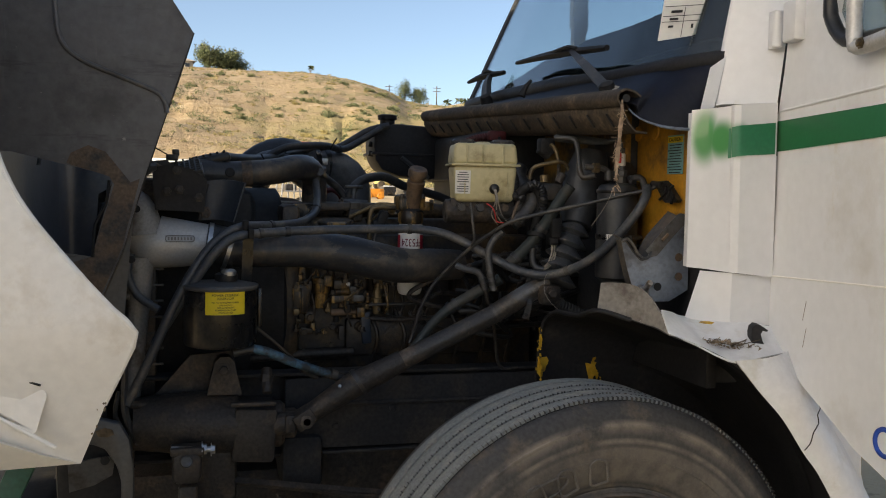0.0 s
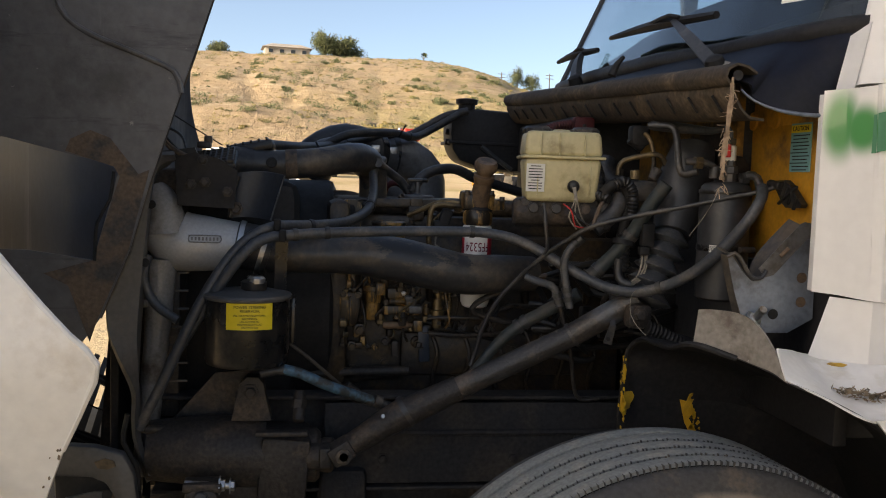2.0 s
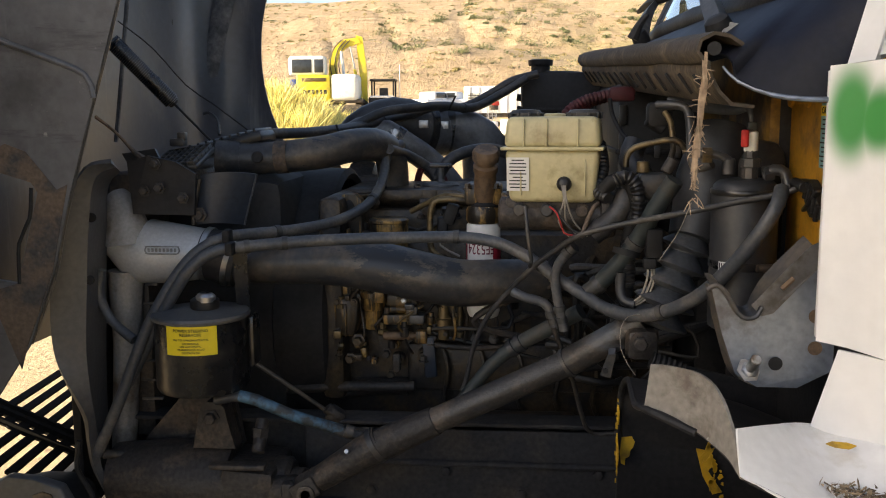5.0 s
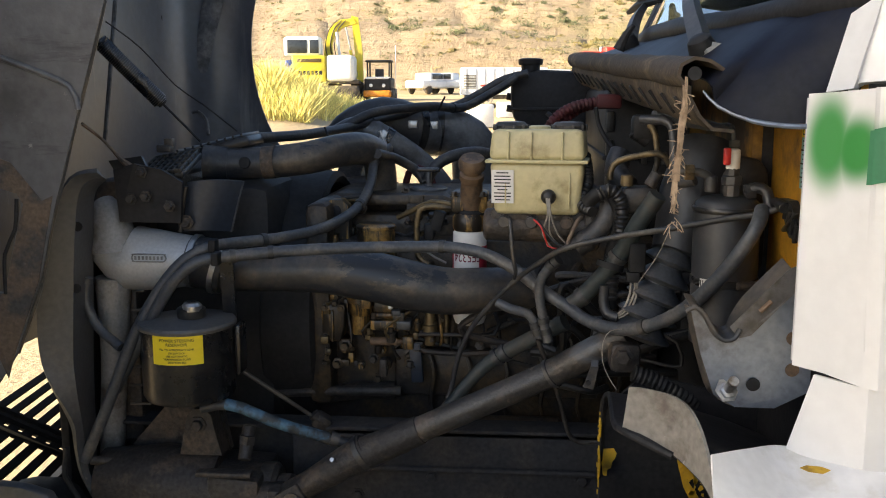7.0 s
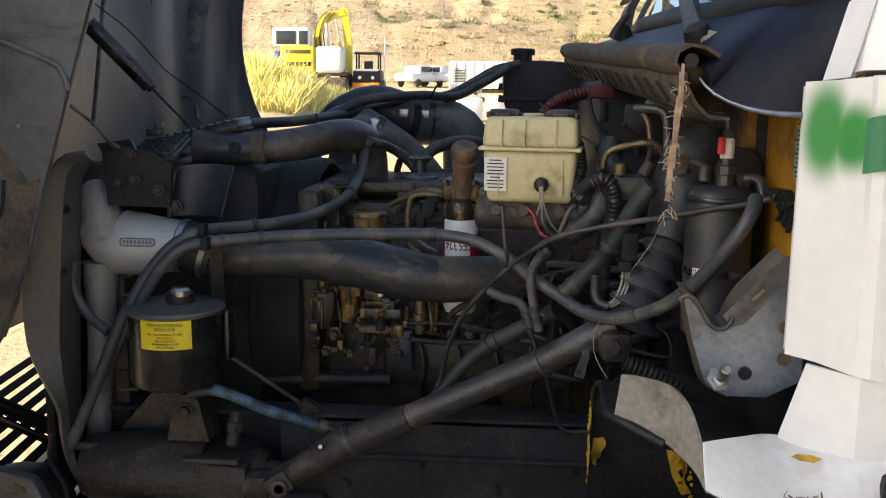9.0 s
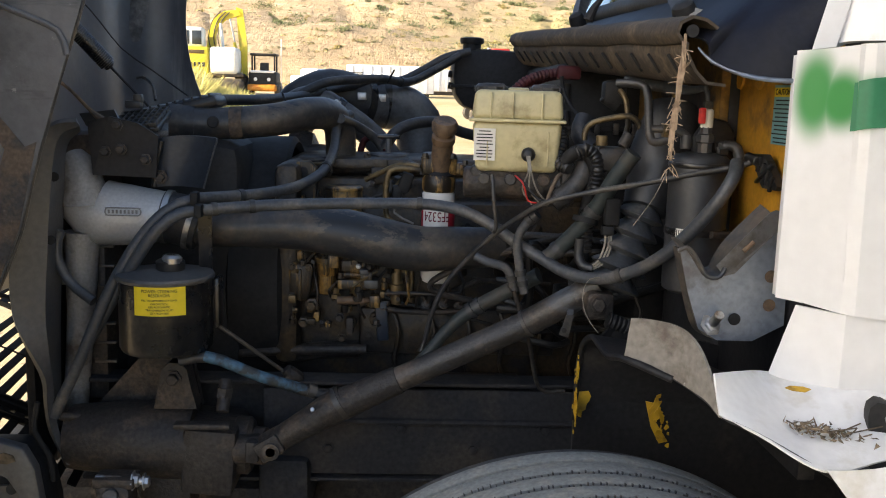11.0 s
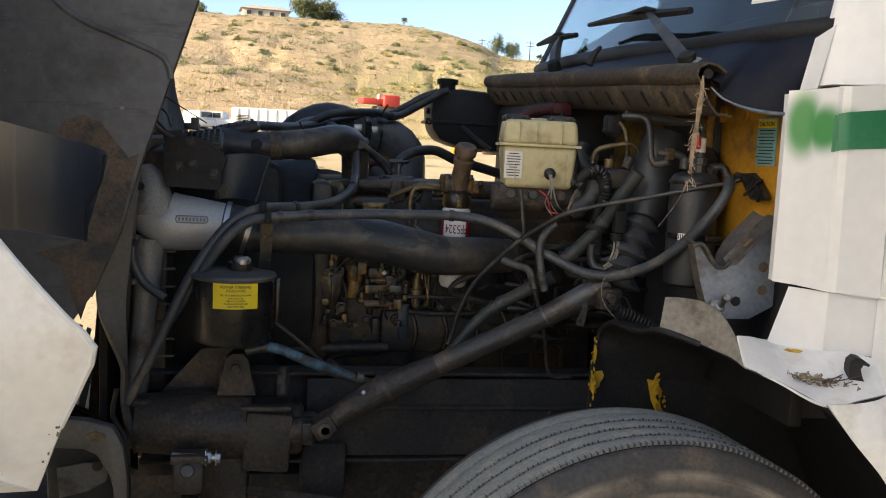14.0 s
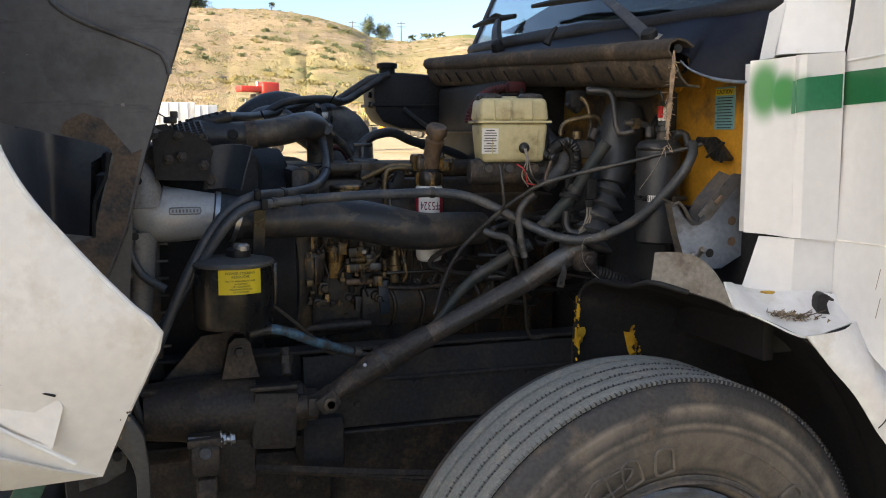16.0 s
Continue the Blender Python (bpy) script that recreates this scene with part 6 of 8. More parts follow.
for k in range(70):
    u, v = er.random(), er.random()
    q = Vector(IP[0]).lerp(Vector(IP[1]), u).lerp(Vector(IP[3]).lerp(Vector(IP[2]), u), v) + Vector((0, er.uniform(-.03, .03), 0))
    mt = er.choice((tan, tan, tan_dark, tan_dark, grease, grease, brass))
    w = er.choice(((1, 0, 0), (0, -1, 0), (0, 0, 1), (0, 0, 1)))
    s = er.uniform(.006, .013)
    kind_ = k % 5
    if kind_ == 0:
        part("pump_nut", Geo().lathe([(s * 1.3, 0), (s * 1.3, s), (s * .8, s * 1.1), (s * .8, s * 2.6)], q, w, 6), mt, eng)
    elif kind_ == 1:
        part("pump_block", Geo().box(q, (s * er.uniform(1.5, 4), s * 2.5, s * er.uniform(1.5, 4)), .003), mt, eng)
    elif kind_ == 2:
        part("pump_barrel", Geo().lathe([(s, 0), (s * 1.25, s * .4), (s * 1.25, s * 2.5), (s * .8, s * 2.8), (s * .8, s * 4)], q, w, 12), mt, eng)
    elif kind_ == 3:
        part("injection_line", Geo().tube([q, q + Vector((er.uniform(-.03, .03), -.02, er.uniform(.02, .05))), q + Vector((er.uniform(-.05, .05), .0, er.uniform(.06, .12)))], .0035, 7), mt, eng)
    else:
        part("pump_bolt", Geo().bolt(q, w, s * .8, s * 1.4), mt, eng)
UP = [(-0.248, 0.620, 1.454), (0.129, 0.600, 1.459), (0.133, 0.500, 1.339), (-0.227, 0.500, 1.335)]
for k in range(28):
    u, v = er.random(), er.random()
    q = Vector(UP[0]).lerp(Vector(UP[1]), u).lerp(Vector(UP[3]).lerp(Vector(UP[2]), u), v) + Vector((0, er.uniform(-.02, .06), 0))
    s = er.uniform(.006, .014)
    mt = er.choice((tan, tan_dark, grease, grease, black_pl))
    if k % 4 == 0:
        part("head_bolt", Geo().bolt(q, (0, -.3, 1), s, s * 1.5), mt, eng)
    elif k % 4 == 1:
        part("injector_line", Geo().tube([q, q + Vector((er.uniform(-.06, .06), -.02, er.uniform(-.01, .03))), q + Vector((er.uniform(-.12, .12), -.01, er.uniform(-.06, .02)))], .0045, 7), er.choice((brass, grease, black_pl)), eng)
    elif k % 4 == 2:
        part("head_fitting", Geo().lathe([(s, 0), (s * 1.3, s * .4), (s * 1.3, s * 1.6), (s * .7, s * 2), (s * .7, s * 3)], q, (er.uniform(-.5, .5), -.6, .8), 10), mt, eng)
    else:
        part("head_block", Geo().box(q, (s * 3, s * 3, s * er.uniform(1.5, 3)), .004), mt, eng)
for k in range(16):
    q = Vector((0.139, 0.380, 1.146)).lerp(Vector((0.539, 0.300, 1.176)), er.random()) + Vector((0, er.uniform(-.05, .1), er.uniform(-.12, .12)))
    solid("loose_cable", Geo().tube([q, q + Vector((er.uniform(-.1, .1), -.03, er.uniform(-.05, .08))), q + Vector((er.uniform(-.2, .2), .0, er.uniform(-.14, .1))), q + Vector((er.uniform(-.25, .25), .04, er.uniform(-.2, .05)))], er.uniform(.004, .011), 8), er.choice((rubber, black_pl, grease)), "dirty black cable in the clutter by the firewall", "cable", "bay cables")
part("belt_pulley", Geo().lathe([(.07, 0), (.075, .005), (.06, .015), (.06, .03), (.075, .04), (.07, .045)], (-.34, .62, 1.2), (1, 0, 0), 28), grease, eng)
part("belt_pulley", Geo().lathe([(.05, 0), (.055, .005), (.045, .015), (.055, .03)], (-.34, .55, 1.05), (1, 0, 0), 24), grease, eng)
part("belt", Geo().box((-.315, .53, 1.12), (.03, .012, .30), .003), rubber, eng)
part("heat_shield", Geo().box((-.14, 1.14, 1.20), (.95, .24, .34), .04), grease, eng)
part("turbo", Geo().lathe([(.05, 0), (.085, .02), (.09, .05), (.06, .09), (.045, .1)], (-.02, 1.15, 1.36), (1, 0, 0), 24), grease, eng)
part("turbine_housing", Geo().lathe([(.04, 0), (.095, .015), (.105, .05), (.095, .09), (.05, .11), (.045, .14)], (-.36, 1.15, 1.40), (1, 0, 0), 28), grease, eng)
part("exhaust_manifold", Geo().tube([(-.50, 1.05, 1.36), (-.36, 1.02, 1.40), (-.24, 1.02, 1.42), (-.17, 1.05, 1.40)], .05, 14), grease, eng)
part("red_hose", Geo().tube([(-.115, .93, 1.44), (-.105, .93, 1.485), (-.075, .92, 1.50), (-.045, .92, 1.48), (-.03, .92, 1.44)], .010, 10), red_loom, eng, "dark red coolant hose loop")

ff = thing("fuel_filter", (0.099, 0.410, 1.287), "white and red spin-on fuel filter under a tan filter head", "fuel filter")
fc = Vector((0.099, 0.410, 1.178)) + Vector((0, .005, 0))
can = part("canister", Geo().lathe([(.026, -.004), (.034, 0), (.0385, .012), (.039, .02), (.039, .214), (.036, .218)], fc, n=36), lab_white, ff)
part("red_band", Geo().skin(lambda u, v: tuple(fc + Vector((.0398 * math.sin(.62 + .9 * u), -.0398 * math.cos(.62 + .9 * u), .10 + .085 * v))), 8, 1, .0004), lab_red, can, "red printed band")
part("red_band", Geo().skin(lambda u, v: tuple(fc + Vector((.0398 * math.sin(-1.6 + .45 * u), -.0398 * math.cos(-1.6 + .45 * u), .10 + .085 * v))), 6, 1, .0004), lab_red, can, "red printed band")
tx = writing("part_number", "FF5324", .034, Matrix.Rotation(math.pi, 4, "Z") @ Matrix.Diagonal((.66, 1, 1, 1)), ink_red, ff)
for v in tx.data.vertices:
    x, y, zz = v.co
    a = -.12 + x / .04
    v.co = fc + Vector(((.0406 + zz) * math.sin(a), -(.0406 + zz) * math.cos(a), .163 + y))
part("filter_head", Geo().lathe([(.036, 0), (.04, .006), (.04, .03), (.034, .04)], fc + Vector((0, 0, .219)), n=24).box(tuple(fc + Vector((.0, .02, .285))), (.085, .09, .05), .01).box(tuple(fc + Vector((.05, 0, .275))), (.04, .04, .03), .006), tan, ff)
for q in ((.03, -.03, .30), (-.035, -.03, .30), (.06, -.025, .285)):
    part("head_bolt", Geo().bolt(tuple(fc + Vector(q)), (0, 0, 1), .007, .012), tan_dark, ff)
pp0, pp1 = Vector((0.101, 0.418, 1.440)), Vector((0.105, 0.380, 1.520))
pump = part("priming_pump", Geo().tube([pp0, pp1], [.028, .024], 18), brownpump, ff)
part("pump_knob", Geo().lathe([(.026, -.005), (.028, 0), (.028, .012), (.021, .016), (.021, .024), (.030, .028), (.031, .045), (.026, .053)], pp1, pp1 - pp0, 22), brownpump, pump)
part("pump_boot", Geo().lathe([(.034, 0), (.038, .01), (.03, .02), (.034, .03)], pp0 - Vector((0, 0, .012)), (0, 0, 1), 18), ink, pump)

# ---- brake booster group ----
br = thing("brake_fluid_reservoir", (.26, .15, 1.46), "yellowed plastic brake fluid reservoir with twin black caps", "reservoir")
mb = Matrix.Translation((.252, .170, 1.522)) @ Matrix.Rotation(radians(-7), 4, "Z")


def taper(w0, d0, w1, d1, z0, z1, bev=.012):
    bm = bmesh.new()
    bmesh.ops.create_cube(bm, size=1)
    for v in bm.verts:
        top = v.co.z > 0
        v.co = Vector((v.co.x * (w1 if top else w0), v.co.y * (d1 if top else d0), z1 if top else z0))
    bmesh.ops.bevel(bm, geom=bm.edges[:], offset=bev, segments=3, affect="EDGES", profile=0.5)
    g_ = Geo()
    return g_.bm(bm)


part("lower_body", moved(taper(.168, .105, .186, .12, -.050, .054), mb), cream, br)
part("upper_body", moved(taper(.190, .124, .178, .112, .058, .118), mb), cream, br)
part("seam_flange", moved(Geo().box((0, 0, .056), (.200, .134, .007), .002), mb), cream, br)
for x in (-.055, -.01, .05):
    part("rib", moved(Geo().box((x, -.060, .086), (.004, .008, .055), .0015), mb), cream, br)
for x in (-.06, .065):
    part("rib", moved(Geo().box((x, -.058, 0), (.003, .006, .07), .001), mb), cream, br)
for x in (-.058, .058):
    c_ = part("cap", moved(Geo().lathe([(.034, .114), (.034, .124), (.03, .128), (.027, .131), (.010, .132)], (x, 0, 0), n=24), mb), black_pl, br)
    for k in range(10):
        a = k * .628
        part("cap_lug", moved(Geo().box((x + .034 * math.cos(a), .034 * math.sin(a), .120), (.005, .005, .012), .001), mb), black_pl, c_)
part("centre_boss", moved(Geo().lathe([(.022, .114), (.022, .122), (.018, .124)], (0, 0, 0), n=20), mb), cream, br)
lb = part("warning_label", moved(Geo().box((-.066, -.0600, .006), (.044, .001, .066), 0, (4.3, 0, 0)), mb), lab_white, br, "white printed warning label")
for k in range(9):
    w_l = (.024, .032, .034, .030, .034, .02, .033, .034, .03)[k]
    part("print_line", moved(Geo().box((-.066, -.0611 - .00048 * (4 - k), .0335 - .0067 * k), (w_l, .0006, .0022), 0), mb), ink, lb)
sw = part("level_switch", moved(Geo().lathe([(.014, 0), (.015, .004), (.012, .012), (.006, .016)], (.025, -.060, -.012), (0, -1, 0), 16), mb), black_pl, br)
for k, dx_ in enumerate((-.003, .0, .003)):
    q = mb @ Vector((.025 + dx_, -.075, -.014))
    part("switch_wire", Geo().tube([q, q + Vector((.003, -.01, -.03)), q + Vector((.006 + dx_ * 4, .0, -.07)), q + Vector((.03 + dx_ * 5, .005, -.10))], .0018, 5, step=.01), wire_w, sw)
mc = thing("brake_master_cylinder", (.26, .17, 1.42), "rusty dark cast-iron brake master cylinder", "master cylinder")
part("casting", moved(Geo().rod((-.11, 0, -.078), (.12, 0, -.078), .034).box((0, 0, -.056), (.19, .06, .03), .008).box((.11, 0, -.075), (.03, .09, .09), .01), mb), grease, mc)
for x in (-.065, -.01, .06):
    part("port", moved(Geo().lathe([(.014, 0), (.014, .008), (.011, .010), (.011, .018)], (x, -.03, -.066), (0, -1, 0), 8), mb), pipe_mat if x < .03 else fibre_rust, mc)
def bent(name, pts, r, material, label, category="pipe"):
    return solid(name, Geo().tube(pts, r, 10, step=.012), material, label, category)


bent("brake_line", [(0.194, 0.090, 1.467), (0.196, 0.085, 1.454), (0.201, 0.080, 1.400), (0.207, 0.085, 1.365), (0.204, 0.100, 1.348)], .0042, pipe_mat, "thin dull steel brake line from the master cylinder", "brake line")
bent("brake_line", [(0.332, 0.070, 1.474), (0.323, 0.055, 1.469), (0.311, 0.050, 1.444), (0.300, 0.040, 1.413)], .0042, fibre_rust, "thin rusty brake line under the reservoir", "brake line")
bent("red_wire", [(0.241, 0.085, 1.468), (0.254, 0.070, 1.457), (0.261, 0.070, 1.441), (0.269, 0.075, 1.418), (0.285, 0.060, 1.415)], .0018, red_pl, "red and black switch wire under the reservoir", "wire")
bent("black_wire", [(0.247, 0.085, 1.468), (0.268, 0.060, 1.442), (0.284, 0.050, 1.426), (0.302, 0.040, 1.421)], .0025, ink, "thin black switch wire under the reservoir", "wire")
bent("throttle_cable", [(0.640, -0.175, 1.529), (0.610, -0.160, 1.515), (0.549, -0.110, 1.496), (0.482, -0.060, 1.474), (0.390, 0.000, 1.448), (0.300, 0.040, 1.419), (0.254, 0.090, 1.382), (0.206, 0.125, 1.338), (0.155, 0.170, 1.276), (0.115, 0.200, 1.219), (0.086, 0.220, 1.151), (0.068, 0.240, 1.067), (0.060, 0.240, 1.048)], .0055, rubber, "black throttle cable crossing the engine bay", "cable")
pedal = thing("cable_anchor", (0.671, -0.200, 1.509), "black perforated cable anchor on the firewall", "anchor plate")
part("plate", Geo().sheet([(.655, -.140, 1.538), (.655, -.194, 1.540), (.655, -.215, 1.530), (.655, -.268, 1.490), (.655, -.262, 1.483), (.655, -.205, 1.482), (.655, -.190, 1.490)], (-.014, 0, 0)), black_pl, pedal, smooth=False)
for k in range(4):
    q = Vector((.640, -.185, 1.522)).lerp(Vector((.640, -.245, 1.492)), k / 3)
    part("tooth", Geo().box(q, (.008, .006, .030), .002, (28, 0, 0)), ink, pedal)
part("cross_bar", Geo().box((.640, -.212, 1.508), (.008, .08, .006), .002, (-28, 0, 0)), black_pl, pedal)
part("cable_end", Geo().rod((.632, -.150, 1.532), (.636, -.190, 1.527), .009, 12), black_pl, pedal)
hose("jumper_hose", [(0.170, 0.140, 1.289), (0.199, 0.130, 1.278), (0.233, 0.130, 1.269), (0.248, 0.130, 1.246), (0.257, 0.130, 1.217)], .0095, rubber_grey, "short curved rubber hose with crimped end", (.8, .9))
hose("jumper_hose", [(0.286, 0.080, 1.387), (0.268, 0.090, 1.367), (0.254, 0.100, 1.334), (0.259, 0.100, 1.283), (0.273, 0.100, 1.219)], .0095, rubber_grey, "short rubber hose with crimped fittings", (.08, .14, .88, .95))
bent("lower_rod", [(0.253, 0.120, 1.219), (0.294, 0.150, 1.103), (0.331, 0.200, 0.980), (0.389, 0.200, 0.973)], .005, grease, "thin greasy rod under the hoses", "rod")
solid("strap_bracket", Geo().sheet([(0.354, 0.040, 1.187), (0.370, 0.040, 1.189), (0.360, 0.040, 1.141), (0.340, 0.040, 1.146)], (0, .004, 0)).sheet([(0.362, 0.080, 1.278), (0.377, 0.080, 1.278), (0.368, 0.040, 1.185), (0.355, 0.040, 1.184)], (0, .004, 0)), pipe_mat, "dull perforated steel strap", "strap", smooth=False)
solid("strap_hole", Geo().lathe([(.005, 0), (.005, .003)], (0.350, 0.038, 1.156), (0, -1, 0), 12), ink, "dark hole in the steel strap", "hole")

# valve cluster, looms and duct
bent("loom", [(0.345, 0.100, 1.498), (0.360, 0.090, 1.516), (0.381, 0.090, 1.522), (0.398, 0.090, 1.505), (0.407, 0.090, 1.467), (0.396, 0.100, 1.410), (0.387, 0.100, 1.342), (0.394, 0.100, 1.291)], .014, ink, "corrugated black wiring loom", "wiring loom")
solid("corrugated_loom", Geo().tube([(0.364, 0.080, 1.517), (0.385, 0.080, 1.525), (0.404, 0.080, 1.510), (0.410, 0.080, 1.479), (0.408, 0.085, 1.435)], .013, 12, step=.003, ripple=.12, pitch=.009), black_pl, "ribbed black wiring loom curving down", "wiring loom")
solid("corrugated_loom", Geo().tube([(0.394, 0.080, 1.402), (0.393, 0.080, 1.358), (0.392, 0.080, 1.313)], .014, 12, step=.003, ripple=.12, pitch=.009), black_pl, "ribbed black wiring loom hanging straight", "wiring loom")
solid("corrugated_loom", Geo().tube([(0.344, 0.200, 1.585), (0.347, 0.150, 1.538), (0.335, 0.120, 1.496), (0.353, 0.090, 1.483)], .012, 12, step=.003, ripple=.12, pitch=.009), black_pl, "ribbed black wiring loom beside the reservoir", "wiring loom")
hose("teal_hose", [(0.467, 0.020, 1.524), (0.436, 0.040, 1.469), (0.413, 0.060, 1.417), (0.379, 0.080, 1.363), (0.338, 0.100, 1.313), (0.316, 0.100, 1.295)], .017, teal_hose, "grimy greenish air hose slanting down", (.5, .9))
hose("intake_elbow", [(0.325, 0.100, 1.409), (0.357, 0.100, 1.437), (0.380, 0.100, 1.465), (0.389, 0.110, 1.492)], .02, rubber, "black rubber elbow under the valve block", (.2,))
solid("loom_ring", Geo().lathe([(.024, -.006), (.027, -.006), (.027, .006), (.024, .006)], (0.389, 0.075, 1.381), (.25, .1, 1), 24), ink, "black plastic clip ring round two hoses", "clip")
solid("wiring_plug", Geo().box((0.436, 0.045, 1.403), (.03, .025, .055), .004).box((0.429, 0.045, 1.365), (.024, .02, .02), .003), ink, "black square wiring plug", "plug")
for k, dx_ in enumerate((-6, 0, 6)):
    solid("plug_wire", Geo().tube([(0.433, 0.045, 1.354), (0.432, 0.040, 1.333), (0.418, 0.040, 1.300), (0.402, 0.050, 1.286)] if k == 0 else ([(0.438, 0.045, 1.354), (0.436, 0.040, 1.328), (0.424, 0.040, 1.298), (0.405, 0.050, 1.283)] if k == 1 else [(0.426, 0.045, 1.354), (0.424, 0.040, 1.333), (0.413, 0.040, 1.302), (0.400, 0.050, 1.289)]), .0024, 5, step=.01), wire_w, "pale wire bundle leaving a black plug", "wire", "plug wires")
solid("loom_tail", Geo().tube([(0.405, 0.050, 1.284), (0.385, 0.060, 1.289), (0.378, 0.070, 1.309), (0.379, 0.070, 1.343)], .010, 10), rubber, "black loom tail bending upward", "wiring loom")
valve = thing("air_valve_block", (0.444, 0.120, 1.508), "dull cast aluminium valve block with fittings", "valve")
part("block", Geo().box((0.446, 0.130, 1.505), (.065, .06, .05), .008).rod((0.412, 0.130, 1.512), (0.473, 0.130, 1.513), .018), pipe_mat, valve)
part("fitting", Geo().rod((0.419, 0.100, 1.532), (0.419, 0.100, 1.554), .012), brass, valve)
part("fitting", Geo().rod((0.462, 0.100, 1.532), (0.477, 0.100, 1.559), .012), grease, valve)
part("pipe", Geo().tube([(0.391, 0.140, 1.541), (0.392, 0.140, 1.561), (0.406, 0.140, 1.578), (0.443, 0.130, 1.589), (0.479, 0.120, 1.594), (0.498, 0.120, 1.580), (0.508, 0.120, 1.552)], .0062, 12), brass, valve, "bent brass pipe")
part("pipe", Geo().tube([(0.465, 0.120, 1.530), (0.481, 0.140, 1.573), (0.478, 0.160, 1.627), (0.469, 0.180, 1.646)], .006, 10), brass, valve)
duct = thing("heater_duct", (0.554, 0.060, 1.462), "dusty black moulded duct with a ribbed rubber boot", "duct")
part("upper_duct", Geo().tube([(0.575, 0.130, 1.615), (0.566, 0.120, 1.580), (0.554, 0.120, 1.531), (0.532, 0.100, 1.456), (0.512, 0.080, 1.404)], [.050, .062, .066, .060, .046], 24), dryer_mat, duct)
b0, b1 = Vector((0.512, 0.080, 1.415)), Vector((0.444, 0.060, 1.239))
bd = b1 - b0
prof = []
for k in range(5):
    h = bd.length * k / 5
    q = bd.length / 5
    w0 = .040 + .008 * min(k, 3) / 3
    prof += [(w0 * .66, h), (w0 * .72, h + q * .10), (w0 * 1.20, h + q * .62), (w0 * 1.26, h + q * .72), (w0 * 1.18, h + q * .80), (w0 * .74, h + q * .93)]
prof.append((.03, bd.length))
part("ribbed_boot", Geo().lathe(prof, b0, bd, 28), rubber_grey, duct)
solid("flex_hose", Geo().tube([(0.430, 0.000, 1.190), (0.472, 0.000, 1.174), (0.525, 0.000, 1.148), (0.583, 0.020, 1.115), (0.676, 0.050, 1.089)], .016, 14, step=.003, ripple=.10, pitch=.010), ink, "ribbed black flexible hose behind the splash flap", "hose")

dr = thing("air_dryer", (0.591, -0.060, 1.275), "dusty black air dryer canister with brass fittings", "air dryer")
cc = Vector((0.575, -0.060, 1.527))
part("shell", Geo().lathe([(.045, -.262), (.056, -.255), (.057, -.24), (.0565, -.02), (.054, -.006), (.046, .002), (.03, .006)], cc, n=36), dryer_mat, dr)
part("rim", Geo().lathe([(.0575, -.022), (.059, -.02), (.059, -.014), (.0575, -.012)], cc, n=36), black_steel, dr)
band = part("band", Geo().lathe([(.0573, -.150), (.0585, -.149), (.0585, -.137), (.0573, -.136)], cc, n=36), black_steel, dr)
part("band_screw", Geo().rod(tuple(cc + Vector((.01, -.062, -.143))), tuple(cc + Vector((.05, -.05, -.143))), .007), grease, band)
tg = part("bar_tag", Geo().skin(lambda u, v: tuple(cc + Vector((.0592 * math.sin(-.95 + .42 * u), -.0592 * math.cos(-.95 + .42 * u), -.151 + .016 * v))), 6, 1, -.0005), lab_white, dr, "pale striped tag")
for k in range(5):
    a = -.90 + .075 * k
    part("tag_bar", Geo().box(tuple(cc + Vector((.0600 * math.sin(a), -.0600 * math.cos(a), -.143))), (.0016, .001, .012), 0), ink, tg)
part("tee", Geo().lathe([(.014, 0), (.014, .02), (.018, .022), (.018, .036), (.012, .038), (.012, .05)], cc + Vector((.005, -.005, .004)), n=8), pipe_mat, dr)
part("branch", Geo().rod(tuple(cc + Vector((-.03, 0, .012))), tuple(cc + Vector((-.03, 0, .04))), .011).tube([cc + Vector((-.03, 0, .036)), cc + Vector((-.05, 0, .046)), cc + Vector((-.095, .01, .048))], .008, 10), pipe_mat, dr)
part("branch_nut", Geo().lathe([(.015, 0), (.015, .016)], cc + Vector((-.06, .002, .046)), (-1, 0, 0), 6), brass, dr)
part("elbow", Geo().tube([cc + Vector((.03, -.02, .01)), cc + Vector((.04, -.025, .022)), cc + Vector((.058, -.03, .016)), cc + Vector((.062, -.04, -.012))], .010, 12), pipe_mat, dr)
part("elbow_nut", Geo().lathe([(.014, 0), (.014, .016)], cc + Vector((.024, -.02, .014)), (1, 0, .2), 6), pipe_mat, dr)
part("valve_body", Geo().lathe([(.010, .05), (.012, .054), (.012, .085), (.008, .088)], cc + Vector((.005, -.005, 0)), n=12), lab_white, dr)
part("red_handle", Geo().box(tuple(cc + Vector((-.008, -.016, .075))), (.012, .012, .03), .003), red_pl, dr, "red plastic tap handle")
part("blue_cap", Geo().box(tuple(cc + Vector((.005, -.006, .096))), (.016, .016, .014), .003), teal_hose, dr)
part("lead", Geo().tube([cc + Vector((.005, -.004, .1)), cc + Vector((.0, .0, .125)), (0.564, 0.000, 1.649), (0.528, 0.080, 1.657), (0.475, 0.150, 1.666)], [.004, .006, .010, .013, .013], 10), rubber_grey, dr)
solid("dryer_backplate", Geo().slab([(.575, 1.56), (.60, 1.60), (.640, 1.592), (.655, 1.57), (.655, 1.40), (.630, 1.37), (.626, 1.29), (.60, 1.27), (.575, 1.30)], -.012, .02, .006), black_pl, "black mounting plate behind the dryer", "bracket")
